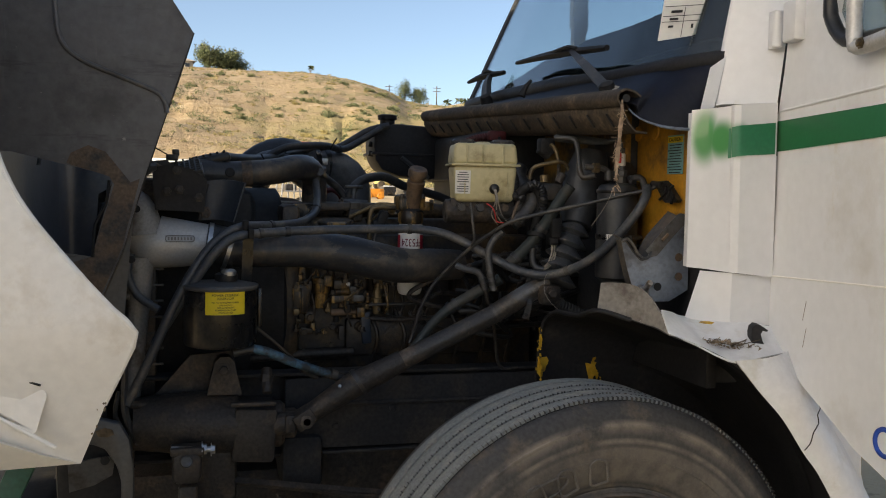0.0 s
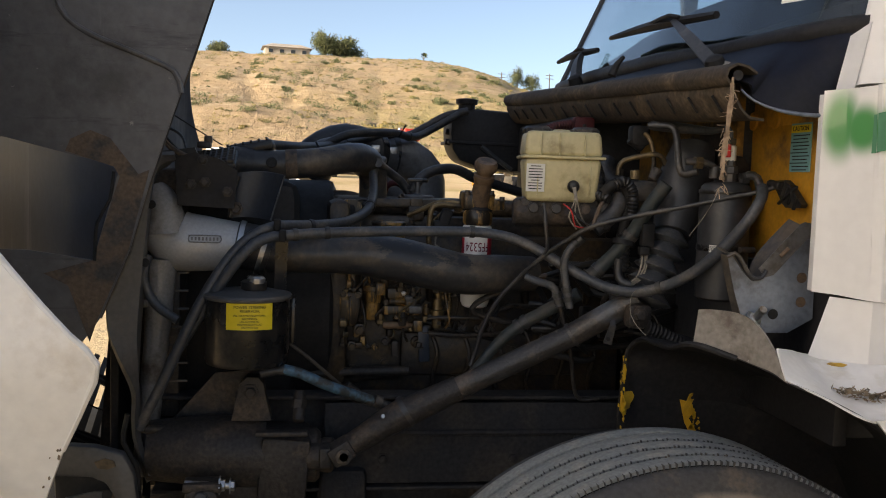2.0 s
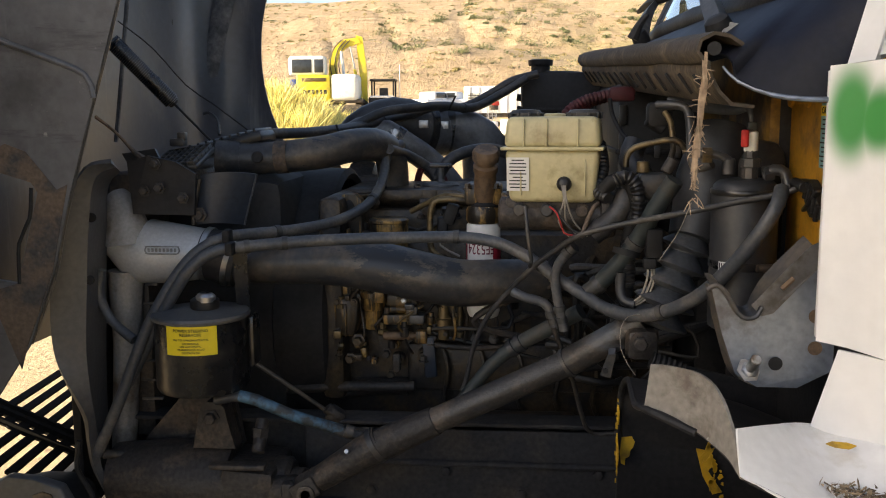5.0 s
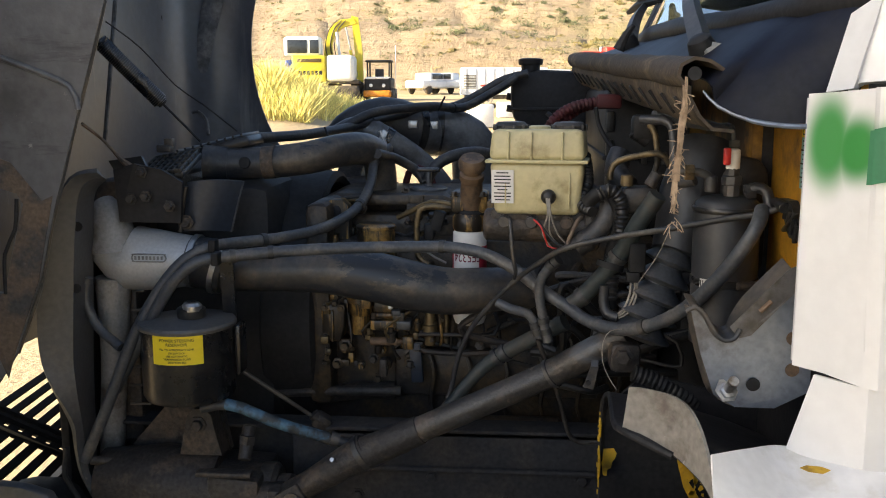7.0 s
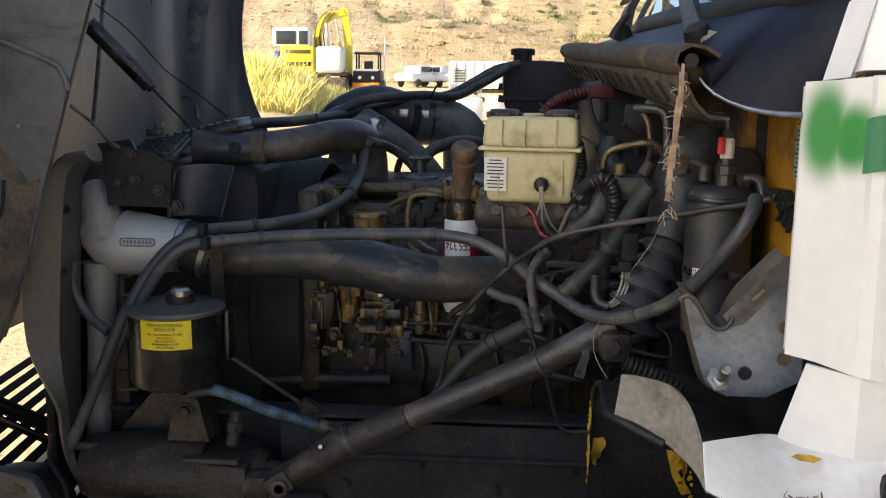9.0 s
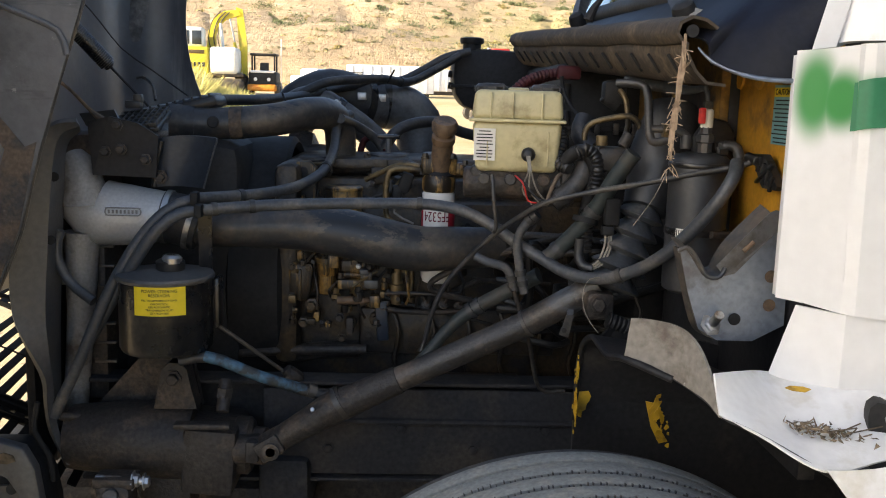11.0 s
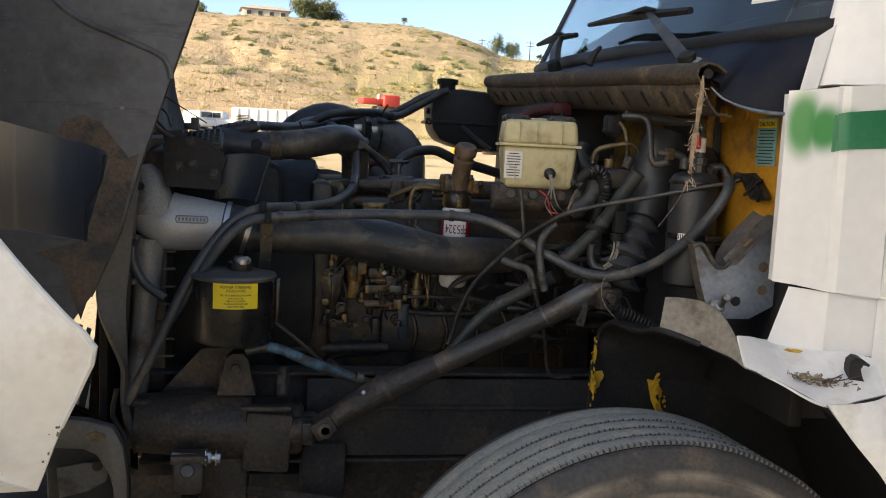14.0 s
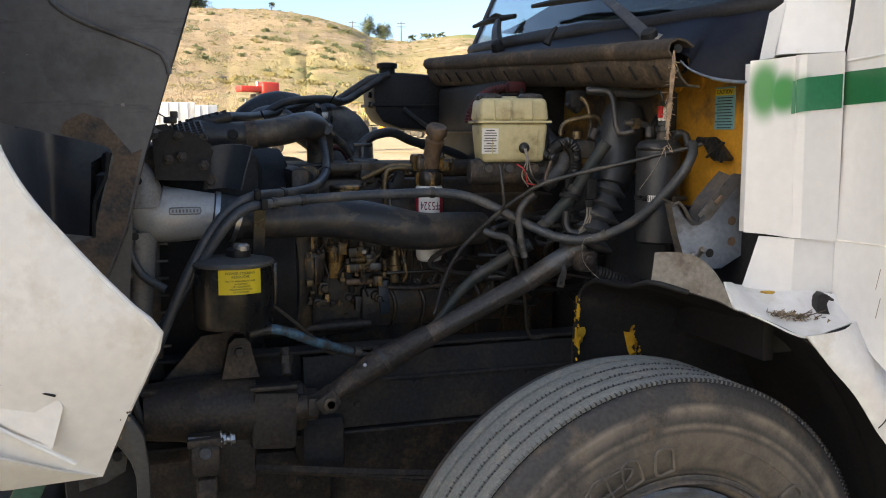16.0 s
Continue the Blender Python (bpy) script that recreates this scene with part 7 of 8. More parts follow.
bent("bent_steel_pipe", [(0.525, -0.020, 1.555), (0.504, 0.000, 1.547), (0.496, 0.020, 1.561), (0.494, 0.040, 1.632), (0.487, 0.050, 1.655), (0.468, 0.060, 1.660), (0.439, 0.080, 1.660)], .0085, pipe_mat, "bent steel air pipe rising to the firewall", "pipe")
solid("sensor", Geo().box((0.461, 0.200, 1.642), (.05, .04, .05), .01).rod((0.439, 0.200, 1.636), (0.473, 0.200, 1.614), .016), ink, "black switch cluster on the firewall", "switch")

hb = thing("heater_box", (.54, 1.0, 1.3), "black plastic heater housing fixed to the firewall", "heater box")
part("shell", Geo().box((.545, 1.02, 1.50), (.24, .76, .46), .03, seg=3), ink, hb)
part("flange", Geo().box((.545, 1.02, 1.55), (.255, .78, .012), .003), liner_mat, hb)
for k in range(5):
    part("rib", Geo().box((.435, .637, 1.36 + .07 * k), (.02, .012, .05), .003), black_pl, hb)
for k in range(4):
    part("clip", Geo().box((.47 + .05 * k, .632, 1.55), (.014, .012, .03), .002), pipe_mat, hb)

# surge tank
tank = thing("surge_tank", (.32, 1.55, 1.6), "black plastic coolant surge tank with a cap", "coolant tank")
part("shell", Geo().slab([(.18, 1.782), (.178, 1.69), (.186, 1.63), (.215, 1.588), (.29, 1.562), (.42, 1.552), (.56, 1.532), (.62, 1.56), (.62, 1.75), (.53, 1.775), (.30, 1.788)], 1.46, .20, .018), liner_mat, tank)
part("seam", Geo().slab([(.172, 1.664), (.172, 1.652), (.63, 1.648), (.63, 1.660)], 1.452, .216, .003), liner_mat, tank)
part("neck", Geo().rod((.245, 1.50, 1.775), (.245, 1.50, 1.81), .032), liner_mat, tank)
part("cap", Geo().lathe([(.04, 0), (.042, .006), (.042, .018), (.03, .022)], (.245, 1.50, 1.805), n=20), liner_mat, tank)
for z in (1.70, 1.66):
    part("stub", Geo().rod((.165, 1.50, z), (.19, 1.50, z - .004), .012, 12), liner_mat, tank)
part("mounting_arm", Geo().box((.60, 1.60, 1.56), (.16, .06, .05), .01), liner_mat, tank)
part("drip_strap", Geo().tube([(.30, 1.452, 1.645), (.36, 1.450, 1.600), (.42, 1.452, 1.560)], .010, 6), rubber_grey, tank)
rl = thing("red_wiring_loom", (0.277, 0.500, 1.631), "red corrugated loom running to the cowl", "wiring loom")
for dz, y in ((0, .55), (.012, .58)):
    part("loom", Geo().tube([(0.266, 0.550, 1.579), (0.276, 0.550, 1.616), (0.299, 0.550, 1.652), (0.339, 0.560, 1.676), (0.393, 0.570, 1.689)] if y == .55 else [(0.283, 0.570, 1.578), (0.296, 0.570, 1.615), (0.320, 0.570, 1.649), (0.354, 0.580, 1.673), (0.401, 0.580, 1.687)], .013, 12, step=.003, ripple=.1, pitch=.010), red_loom, rl)
part("boot", Geo().box((0.422, 0.550, 1.690), (.06, .04, .035), .008), red_loom, rl)
bent("vacuum_tube", [(0.380, 0.400, 1.678), (0.387, 0.400, 1.641), (0.405, 0.380, 1.604), (0.416, 0.360, 1.591)], .005, ink, "thin black tube under the cowl", "tube")
hose("side_hose", [(0.434, 0.350, 1.581), (0.421, 0.330, 1.546), (0.442, 0.300, 1.512)], .026, rubber, "thick black hose behind the valve block")

# ---- cab ----
cabt = thing("truck_cab", (.9, .65, .5), "white truck cab with navy cowl and yellow firewall", "truck cab")
FW = .665
part("firewall", Geo().box((FW + .015, -.19, 1.515), (.03, .40, .31), .004), yellow, cabt, "grimy yellow-painted firewall")
# upper firewall: the wiring's shade is put into its paint
part("firewall_upper", Geo().box((FW - .020, .33, 1.60), (.03, .63, .33), .004), yellow_shade, cabt, "grimy yellow firewall, darkened in colour for the wiring's shade")
part("firewall_top", Geo().box((FW + .014, -.175, 1.70), (.03, .36, .085), .004), yellow, cabt)
part("toe_panel", Geo().box((FW + .012, -.19, 1.19), (.03, .42, .33), .004), liner_mat, cabt, "black panel below the firewall")
part("firewall_pad", Geo().box((FW + .005, .86, 1.37), (.05, 1.70, .94), .012), dark_in, cabt, "black insulated firewall pad")
for q in ((0.671, -0.100, 1.674), (0.662, 0.000, 1.675)):
    part("firewall_dimple", Geo().lathe([(.022, 0), (.02, .004), (.014, .005)], (FW - .002, q[1], q[2]), (-1, 0, 0), 20), yellow, cabt)
part("toe_board", Geo().box((FW + .1, .72, .95), (.03, 1.3, .5), .004, (0, -25, 0)), dark_in, cabt)
part("tunnel_cover", Geo().box((.62, .75, 1.05), (.10, .8, .5), .03), ink, cabt)


CB = [(.668, -.362, 1.672), (.60, -.362, 1.667), (.535, -.345, 1.674), (.495, -.318, 1.695), (.480, -.27, 1.73), (.455, .3, 1.762), (.40, 1.40, 1.815)]
CT = [(.705, -.374, 1.838), (.69, -.362, 1.834), (.665, -.325, 1.828), (.635, -.26, 1.825), (.59, -.12, 1.82), (.562, .4, 1.84), (.63, 1.5, 1.88)]
part("cowl_panel", Geo().skin(lambda u, v: tuple(along(CB, u).lerp(along(CT, u), v) ), 40, 6, -.004), navy, cabt, "glossy navy cowl panel")
part("cowl_flange", Geo().tube([(.478, -.305, 1.712), (.497, -.322, 1.690), (.54, -.350, 1.670), (.60, -.368, 1.663), (.662, -.368, 1.668)], [.002, .003, .004, .004, .002], 8), galv, cabt, "bare worn flange edge")
LP = [(.040, .004), (.020, .016), (.0, .020), (-.016, .012), (-.020, -.002), (-.012, -.014), (-.004, -.018), (-.004, -.030), (.012, -.058), (.030, -.076), (.060, -.080)]


def ledge_fn(u, v):
    y = -.318 + 1.70 * u
    b = Vector((.462 - .075 * u, y, 1.736 + .08 * u))
    k = v * (len(LP) - 1)
    i = min(int(k), len(LP) - 2)
    x, z = (LP[i][q] + (LP[i + 1][q] - LP[i][q]) * (k - i) for q in (0, 1))
    wob = .003 * noise.noise(Vector((y * 6, v * 3, 0)))
    return (b.x + x + wob, b.y, b.z + z + wob)


part("ledge", Geo().skin(ledge_fn, 60, 20, .005), ledge_mat, cabt, "dusty brown hood-rest ledge with a rubber seal", angle=50)
part("seal_bore", Geo().lathe([(.010, 0), (.010, .004)], (.462, -.318, 1.737), (0, -1, 0), 14), ink, cabt)
for k in range(15):
    part("skirt_slot", Geo().box((.4590 - .0048 * k, -.24 + .108 * k, 1.688 + .0050 * k), (.005, .006, .040), .001, (0, -36, 0)), ink, cabt)

# windshield
GL = [(.62, 1.52, 1.885), (.58, 1.0, 1.87), (.565, .4, 1.848), (.59, .0, 1.828), (.640, -.25, 1.832), (.708, -.370, 1.838)]


def pane_at(u, v):
    k = u * 5
    i = min(int(k), 4)
    a, b = Vector(GL[i]), Vector(GL[i + 1])
    p = a.lerp(b, k - i)
    return (p.x + .34 * v, p.y - (.06 * v if u > .5 else -.06 * v) * abs(2 * u - 1), p.z + .72 * v)


ws = part("windshield", Geo().skin(pane_at, 30, 10, .006), glass, cabt, "tinted curved windshield")
ws.visible_shadow = False
part("glass_gasket", Geo().tube([pane_at(u / 20, 0) for u in range(21)], .026, 10, step=.06), liner_mat, ws)
part("glass_gasket", Geo().tube([pane_at(0, v / 6) for v in range(7)], .016, 8, step=.08), black_pl, ws)
part("glass_gasket", Geo().tube([pane_at(1, v / 6) for v in range(7)], .018, 8, step=.08), black_pl, ws)
part("dash", Geo().box((.95, .6, 1.83), (.5, 1.8, .16), .04), mesh_in, cabt, "dark dashboard top")
part("dash_front", Geo().skin(lambda u, v: (.70 + .1 * v + (.1 * max(0, u - .8) / .2), 1.4 - 1.74 * u, 1.82 + .10 * v), 20, 3, .01), mesh_in, cabt)
part("seat_back", Geo().box((1.7, .1, 2.0), (.15, .5, .8), .08), dark_in, cabt)
part("seat_back", Geo().box((1.7, 1.2, 2.0), (.15, .5, .8), .08), dark_in, cabt)
for z0, z1, y0, y1 in ((1.0, 1.95, -.4, 1.7), (2.55, 2.75, -.4, 1.7), (1.95, 2.55, -.4, -.15), (1.95, 2.55, 1.45, 1.7)):
    part("rear_wall", Geo().box((2.2, (y0 + y1) / 2, (z0 + z1) / 2), (.05, y1 - y0, z1 - z0), .008), dark_in, cabt)
part("floor_pan", Geo().box((1.45, .65, 1.05), (1.5, 2.0, .05), .01), dark_in, cabt)
for x0, x1, z0, z1 in ((1.17, 2.2, 1.0, 1.80), (1.17, 2.2, 2.6, 2.75), (2.0, 2.2, 1.80, 2.6), (1.17, 1.24, 1.80, 2.6)):
    part("far_side", Geo().box(((x0 + x1) / 2, 1.70, (z0 + z1) / 2), (x1 - x0, .05, z1 - z0), .008), dark_in, cabt)
part("dash_hood", Geo().sheet([(0.800, 1.686, 1.977), (0.800, 1.348, 2.002), (0.800, 1.120, 2.028), (0.800, 0.888, 2.040), (0.800, 0.682, 2.051), (0.800, 0.372, 2.044), (0.800, 0.114, 2.048), (0.800, -0.131, 2.074), (0.800, -0.264, 2.082), (0.800, -0.284, 1.805)], (.05, 0, 0)), mesh_in, cabt, "dark perforated dash panel", smooth=False)
part("roof", Geo().box((1.62, .65, 2.75), (1.3, 2.2, .1), .04), white, cabt)
part("steering_wheel", Geo().tube([(1.15 + .06 * math.sin(a), .15 + .22 * math.cos(a), 2.02 + .21 * math.sin(a)) for a in (k * .449 for k in range(15))], .014, 8), ink, cabt)
tag = part("paper_tag", Geo().sheet([(0.615, -0.220, 2.037), (0.727, -0.240, 2.047), (0.683, -0.260, 1.914), (0.587, -0.235, 1.896)], (.001, .001, 0)), lab_white, cabt, "white auction tag taped inside the glass", smooth=False)
tg = [Vector((0.613, -0.225, 2.035)), Vector((0.724, -0.245, 2.046)), Vector((0.681, -0.265, 1.913)), Vector((0.584, -0.240, 1.895))]
for u, v, w, h in ((.34, .48, .26, .05), (.3, .62, .2, .04), (.8, .8, .05, .08), (.25, .76, .12, .04), (.5, .38, .9, .012), (.5, .57, .9, .012), (.5, .68, .9, .012), (.55, .7, .012, .55)):
    c = tg[0].lerp(tg[1], u).lerp(tg[3].lerp(tg[2], u), v) + Vector((0, -.004, 0))
    e1, e2 = (tg[1] - tg[0]) * w / 2, (tg[3] - tg[0]) * h / 2
    part("print_bar", Geo().sheet([c - e1 - e2, c + e1 - e2, c + e1 + e2, c - e1 + e2], (0, -.0006, 0)), ink, tag, smooth=False)


wiper_grey = mat("greyed_wiper_steel", (0.055, 0.056, 0.058), 0.45, metal=0.3, dirt=(0.11, 0.105, 0.10), amount=0.45, scale=18, var=0.15, bump=0.05)


def wiper(a, b, c, d, label):
    """Pivot a, arm end b, blade from c to d."""
    t = thing("windshield_wiper", a, label, "wiper", "wipers")
    part("arm", Geo().tube([a, tuple(Vector(a).lerp(Vector(b), .5) + Vector((-.008, -.004, .006))), b], [.021, .017, .010], 4), wiper_grey, t)
    part("pivot", Geo().lathe([(.022, -.02), (.024, 0), (.02, .02), (.012, .026)], a, (-.5, -.3, 1), 14), ink, t)
    part("blade", Geo().tube([c, tuple(Vector(c).lerp(Vector(d), .5) + Vector((-.010, -.004, .004))), d], [.007, .014, .009], 6), ink, t)
    part("blade_bridge", Geo().tube([tuple(Vector(c).lerp(Vector(d), .25)), tuple(Vector(b) + Vector((-.012, 0, .014))), tuple(Vector(c).lerp(Vector(d), .75))], .006, 8), ink, t)


wiper((0.512, -0.110, 1.779), (0.542, 0.215, 1.930), (0.552, 0.730, 1.964), (0.557, 0.000, 1.912), "black wiper with a steel arm resting on the glass")
wiper((0.512, 0.950, 1.848), (0.574, 1.100, 1.968), (0.545, 1.300, 1.958), (0.598, 1.000, 1.966), "black far-side wiper resting on the glass")
solid("wiper_nozzle", Geo().tube([(0.446, 0.300, 1.849), (0.430, 0.300, 1.829), (0.416, 0.300, 1.799)], [.005, .008, .012], 8), ink, "black plastic washer nozzle on the cowl", "nozzle")
lat = thing("wiper_spindle", (0.560, -0.120, 1.765), "steel wiper spindle leaving a black rubber boot", "spindle")
part("boot", Geo().lathe([(.040, 0), (.041, .006), (.034, .016), (.024, .030), (.022, .034)], (0.596, -0.128, 1.764), (-1, -.1, .12), 24), ink, lat)
part("shaft", Geo().rod((0.575, -0.126, 1.766), (0.520, -0.116, 1.776), .012, 14), alu_dirty, lat)
part("nut", Geo().lathe([(.020, 0), (.020, .022), (.014, .026)], (0.535, -0.118, 1.772), (-1, .1, .2), 6), alu_dirty, lat)
part("wire", Geo().tube([(0.552, -0.160, 1.756), (0.560, -0.190, 1.730), (0.548, -0.220, 1.702), (0.520, -0.250, 1.690)], .004, 6), ink, lat)

# side panel between cowl and door
PNL = [(.606, -.387), (.640, -.418), (.675, -.462), (.690, -.472), (.784, -.474)]
PZ0, PZ1 = [1.327, 1.325, 1.320, 1.319, 1.309], [1.708, 1.711, 1.716, 1.717, 1.725]


def spray_paint():
    """White panel with two soft green spray spots."""
    m = mat("sprayed_white_panel", (0.70, 0.705, 0.715), 0.35, dirt=(0.60, 0.59, 0.56), amount=0.2, scale=3, var=0.03, bump=0.03, grain=40, coat=0.3)
    n, l = m.node_tree.nodes, m.node_tree.links
    co = n.new("ShaderNodeTexCoord")
    fac = None
    for c, r in (((.629, -.408, 1.644), (.031, .038, .066)), ((.656, -.440, 1.636), (.036, .044, .046)), ((.680, -.468, 1.634), (.026, .036, .040))):
        mp = n.new("ShaderNodeVectorMath")
        mp.operation = "SUBTRACT"
        mp.inputs[1].default_value = c
        dv = n.new("ShaderNodeVectorMath")
        dv.operation = "DIVIDE"
        dv.inputs[1].default_value = r
        ln = n.new("ShaderNodeVectorMath")
        ln.operation = "LENGTH"
        mr = n.new("ShaderNodeMapRange")
        mr.interpolation_type = "SMOOTHERSTEP"
        mr.inputs["From Min"].default_value, mr.inputs["From Max"].default_value = 1.45, .45
        l.new(co.outputs["Object"], mp.inputs[0]), l.new(mp.outputs[0], dv.inputs[0]), l.new(dv.outputs[0], ln.inputs[0]), l.new(ln.outputs["Value"], mr.inputs["Value"])
        if fac:
            mx = n.new("ShaderNodeMath")
            mx.operation = "MAXIMUM"
            l.new(fac, mx.inputs[0]), l.new(mr.outputs["Result"], mx.inputs[1])
            fac = mx.outputs[0]
        else:
            fac = mr.outputs["Result"]
    b = n["Principled BSDF"]
    src = b.inputs["Base Color"].links[0].from_socket
    mix = n.new("ShaderNodeMix")
    mix.data_type = "RGBA"
    mix.inputs["B"].default_value = (0.016, 0.22, 0.045, 1)
    l.new(fac, mix.inputs["Factor"]), l.new(src, mix.inputs["A"]), l.new(mix.outputs["Result"], b.inputs["Base Color"])
    return m


def panel_fn(u, v):
    k = u * 4
    i = min(int(k), 3)
    f = k - i
    x, y = (PNL[i][q] + (PNL[i + 1][q] - PNL[i][q]) * f for q in (0, 1))
    z0, z1 = (A[i] + (A[i + 1] - A[i]) * f for A in (PZ0, PZ1))
    return (x - .012 * v * (u > .5), y - .010 * v * u, z0 + (z1 - z0) * v)


sp = part("side_panel", Geo().skin(panel_fn, 24, 8, .005), spray_paint(), cabt, "white side panel with green spray spots", angle=25)
part("lip", Geo().box((.612, -.380, 1.515), (.004, .03, .375), .001, (0, 0, 10)), white, sp)
for q in ((.6195, -.4015, 1.612), (.6165, -.3985, 1.424)):
    part("screw_hole", Geo().lathe([(.0042, 0), (.0042, .002)], q, (-.75, -.66, 0), 12), ink if q[2] < 1.5 else fibre_rust, sp)
part("stripe", Geo().skin(lambda u, v: tuple(Vector(panel_fn(.435 + .56 * u, .686 + .178 * v + .022 * u)) + Vector((-.004, -.0062, 0))), 12, 2, .0012), green_faded, sp, "faded green painted stripe")
part("cowl_end", Geo().sheet([(0.624, -0.392, 1.710), (0.658, -0.398, 1.715), (0.694, -0.385, 1.843), (0.654, -0.380, 1.814)], (.01, .012, 0)), white, cabt, smooth=False)
# lower post and fender
part("lower_post", Geo().skin(lambda u, v: tuple(Vector(((.600 + .03 * v), -.392 - .018 * v, 1.195 + .125 * v)).lerp(Vector((.688 - .004 * v, -.452 - .008 * v, 1.20 + .118 * v)), min(1, u * 2)) if u < .5 else
     Vector((.688 - .004 * v, -.452 - .008 * v, 1.20 + .118 * v)).lerp(Vector((.795, -.462, 1.19 + .118 * v)), u * 2 - 1)), 16, 6, .006), white, cabt, angle=25)
FR = [(.470, -.518, 1.240), (.530, -.458, 1.226), (.600, -.394, 1.207), (.690, -.445, 1.206), (.785, -.480, 1.190)]
FO = [(.466, -.560, 1.192), (.520, -.582, 1.170), (.598, -.617, 1.134), (.690, -.590, 1.138), (.780, -.548, 1.139)]


def shelf_fn(u, v):
    p = along(FR, u).lerp(along(FO, u), v)
    p.z -= .006 * math.sin(v * math.pi) * min(1, u * 3)
    return tuple(p)


fen = part("fender", Geo().skin(shelf_fn, 24, 10, .003), white_worn, cabt, "scuffed white fender shelf", angle=40)
FA = [(.598, -.618, 1.137), (.650, -.632, 1.072), (.705, -.645, 1.010), (0.756, -0.655, 0.933), (0.788, -0.660, 0.892), (0.831, -0.665, 0.822), (0.890, -0.670, 0.721)]
FB = [(.780, -.548, 1.142), (0.801, -0.585, 1.071), (0.832, -0.600, 1.017), (0.874, -0.610, 0.951), (0.897, -0.615, 0.912), (0.927, -0.620, 0.858), (1.010, -0.640, 0.700)]


def flare_fn(u, v):
    r = along(FA, u).lerp(along(FB, u), v)
    return (r.x, r.y - .030 * math.sin(v * math.pi), r.z)


fl = part("fender_flare", Geo().skin(flare_fn, 26, 8, .008), white_worn, cabt, "white fender flare with a crack", angle=40)
part("rear_skirt", Geo().sheet([(0.826, -0.585, 1.057), (0.952, -0.585, 0.922), (0.972, -0.585, 0.902), (0.985, -0.585, 0.681), (1.014, -0.600, 0.685), (0.906, -0.600, 0.910)], (0, .01, 0)), white, cabt, "white skirt behind the flare", smooth=False)
part("crack", Geo().tube([(0.752, -0.668, 0.941), (0.755, -0.680, 0.957), (0.755, -0.686, 0.970), (0.756, -0.690, 0.987), (0.768, -0.690, 1.006), (0.768, -0.685, 1.023), (0.790, -0.665, 1.034), (0.796, -0.645, 1.042)], .0013, 5, step=.01), ink, fl)
part("paint_chip", Geo().sheet([(x, y, 1.1985 + .33 * (y + .462)) for x, y in ((.602, -.458), (.612, -.453), (.632, -.455), (.642, -.461), (.630, -.468), (.612, -.465))], (0, 0, .001)), chip_mat, fen, "orange primer chip", smooth=False)
# splash flap
FT = [(.374, -.396, 1.290), (.400, -.412, 1.292), (.437, -.440, 1.288), (.456, -.480, 1.268), (.466, -.530, 1.222), (.467, -.560, 1.190)]
FD = [(.366, -.398, 1.226), (.395, -.415, 1.219), (.432, -.444, 1.208), (.448, -.478, 1.202), (.460, -.520, 1.198), (.466, -.560, 1.188)]
part("splash_flap", Geo().skin(lambda u, v: tuple(along(FT, u).lerp(along(FD, u), v)), 24, 3, .005), flap_mat, cabt, "grey scuffed splash flap")
# wheel-arch liner
LT = [(.372, .000, .98), (.372, -.030, 1.120), (.374, -.060, 1.160), (.376, -.120, 1.185), (.372, -.20, 1.190), (.366, -.30, 1.200), (.368, -.398, 1.224), (.432, -.444, 1.206), (.460, -.515, 1.195), (.470, -.558, 1.186), (.520, -.580, 1.166), (.598, -.613, 1.128)]
ARCH = Vector((.36, 0, .53))


def liner_fn(u, v):
    """From the front edge back over the tyre and down behind it."""
    p = along(LT, u)
    q = Vector((p.x - ARCH.x, 0, p.z - ARCH.z))
    r0, a0 = math.hypot(q.x, q.z), math.atan2(q.z, q.x)
    a = a0 + (-.35 - a0) * v
    w = min(1, max(0, (p.y + .46) / .16))
    r = r0 + ((.66 - r0) * w - .03 * (1 - w)) * min(1, v * 2)
    return (ARCH.x + r * math.cos(a) * 1.0, p.y + (.02 if u > .5 else 0) * v, ARCH.z + r * math.sin(a) - .012 * min(1, v * 8))


ln_ = part("arch_liner", Geo().skin(liner_fn, 60, 18, .005), liner_mat, cabt, "black wheel-arch liner", angle=50)
part("liner_lip", Geo().tube(LT[:8], .006, 8), liner_mat, ln_, "worn lip of the liner")
part("inner_wall", Geo().sheet([(.372, .0, .60), (.372, .0, .99), (.374, -.02, 1.12), (.45, -.01, 1.19), (.75, .0, 1.12), (1.0, .0, .8), (1.0, .0, .5), (.6, .0, .5)], (0, .012, 0)), liner_mat, cabt, smooth=False)
for pts in (((.367, -.022, 1.045), (.367, -.048, 1.025), (.367, -.035, .995), (.367, -.015, 1.0)), ((.367, -.028, 1.115), (.367, -.044, 1.10), (.367, -.038, 1.075), (.367, -.026, 1.07))):
    part("worn_patch", Geo().sheet(pts, (.003, 0, 0)), chip_mat, ln_, "yellow paint showing through", smooth=False)
part("worn_patch", Geo().sheet([(0.517, -0.008, 1.022), (0.536, -0.008, 1.018), (0.551, -0.008, 1.023), (0.543, -0.008, 1.005), (0.550, -0.008, 0.988), (0.540, -0.008, 0.979), (0.568, -0.008, 0.937), (0.550, -0.008, 0.932), (0.531, -0.008, 0.968)], (0, .003, 0)), chip_mat, ln_, "yellow paint showing through", smooth=False)
wr = random.Random(5)
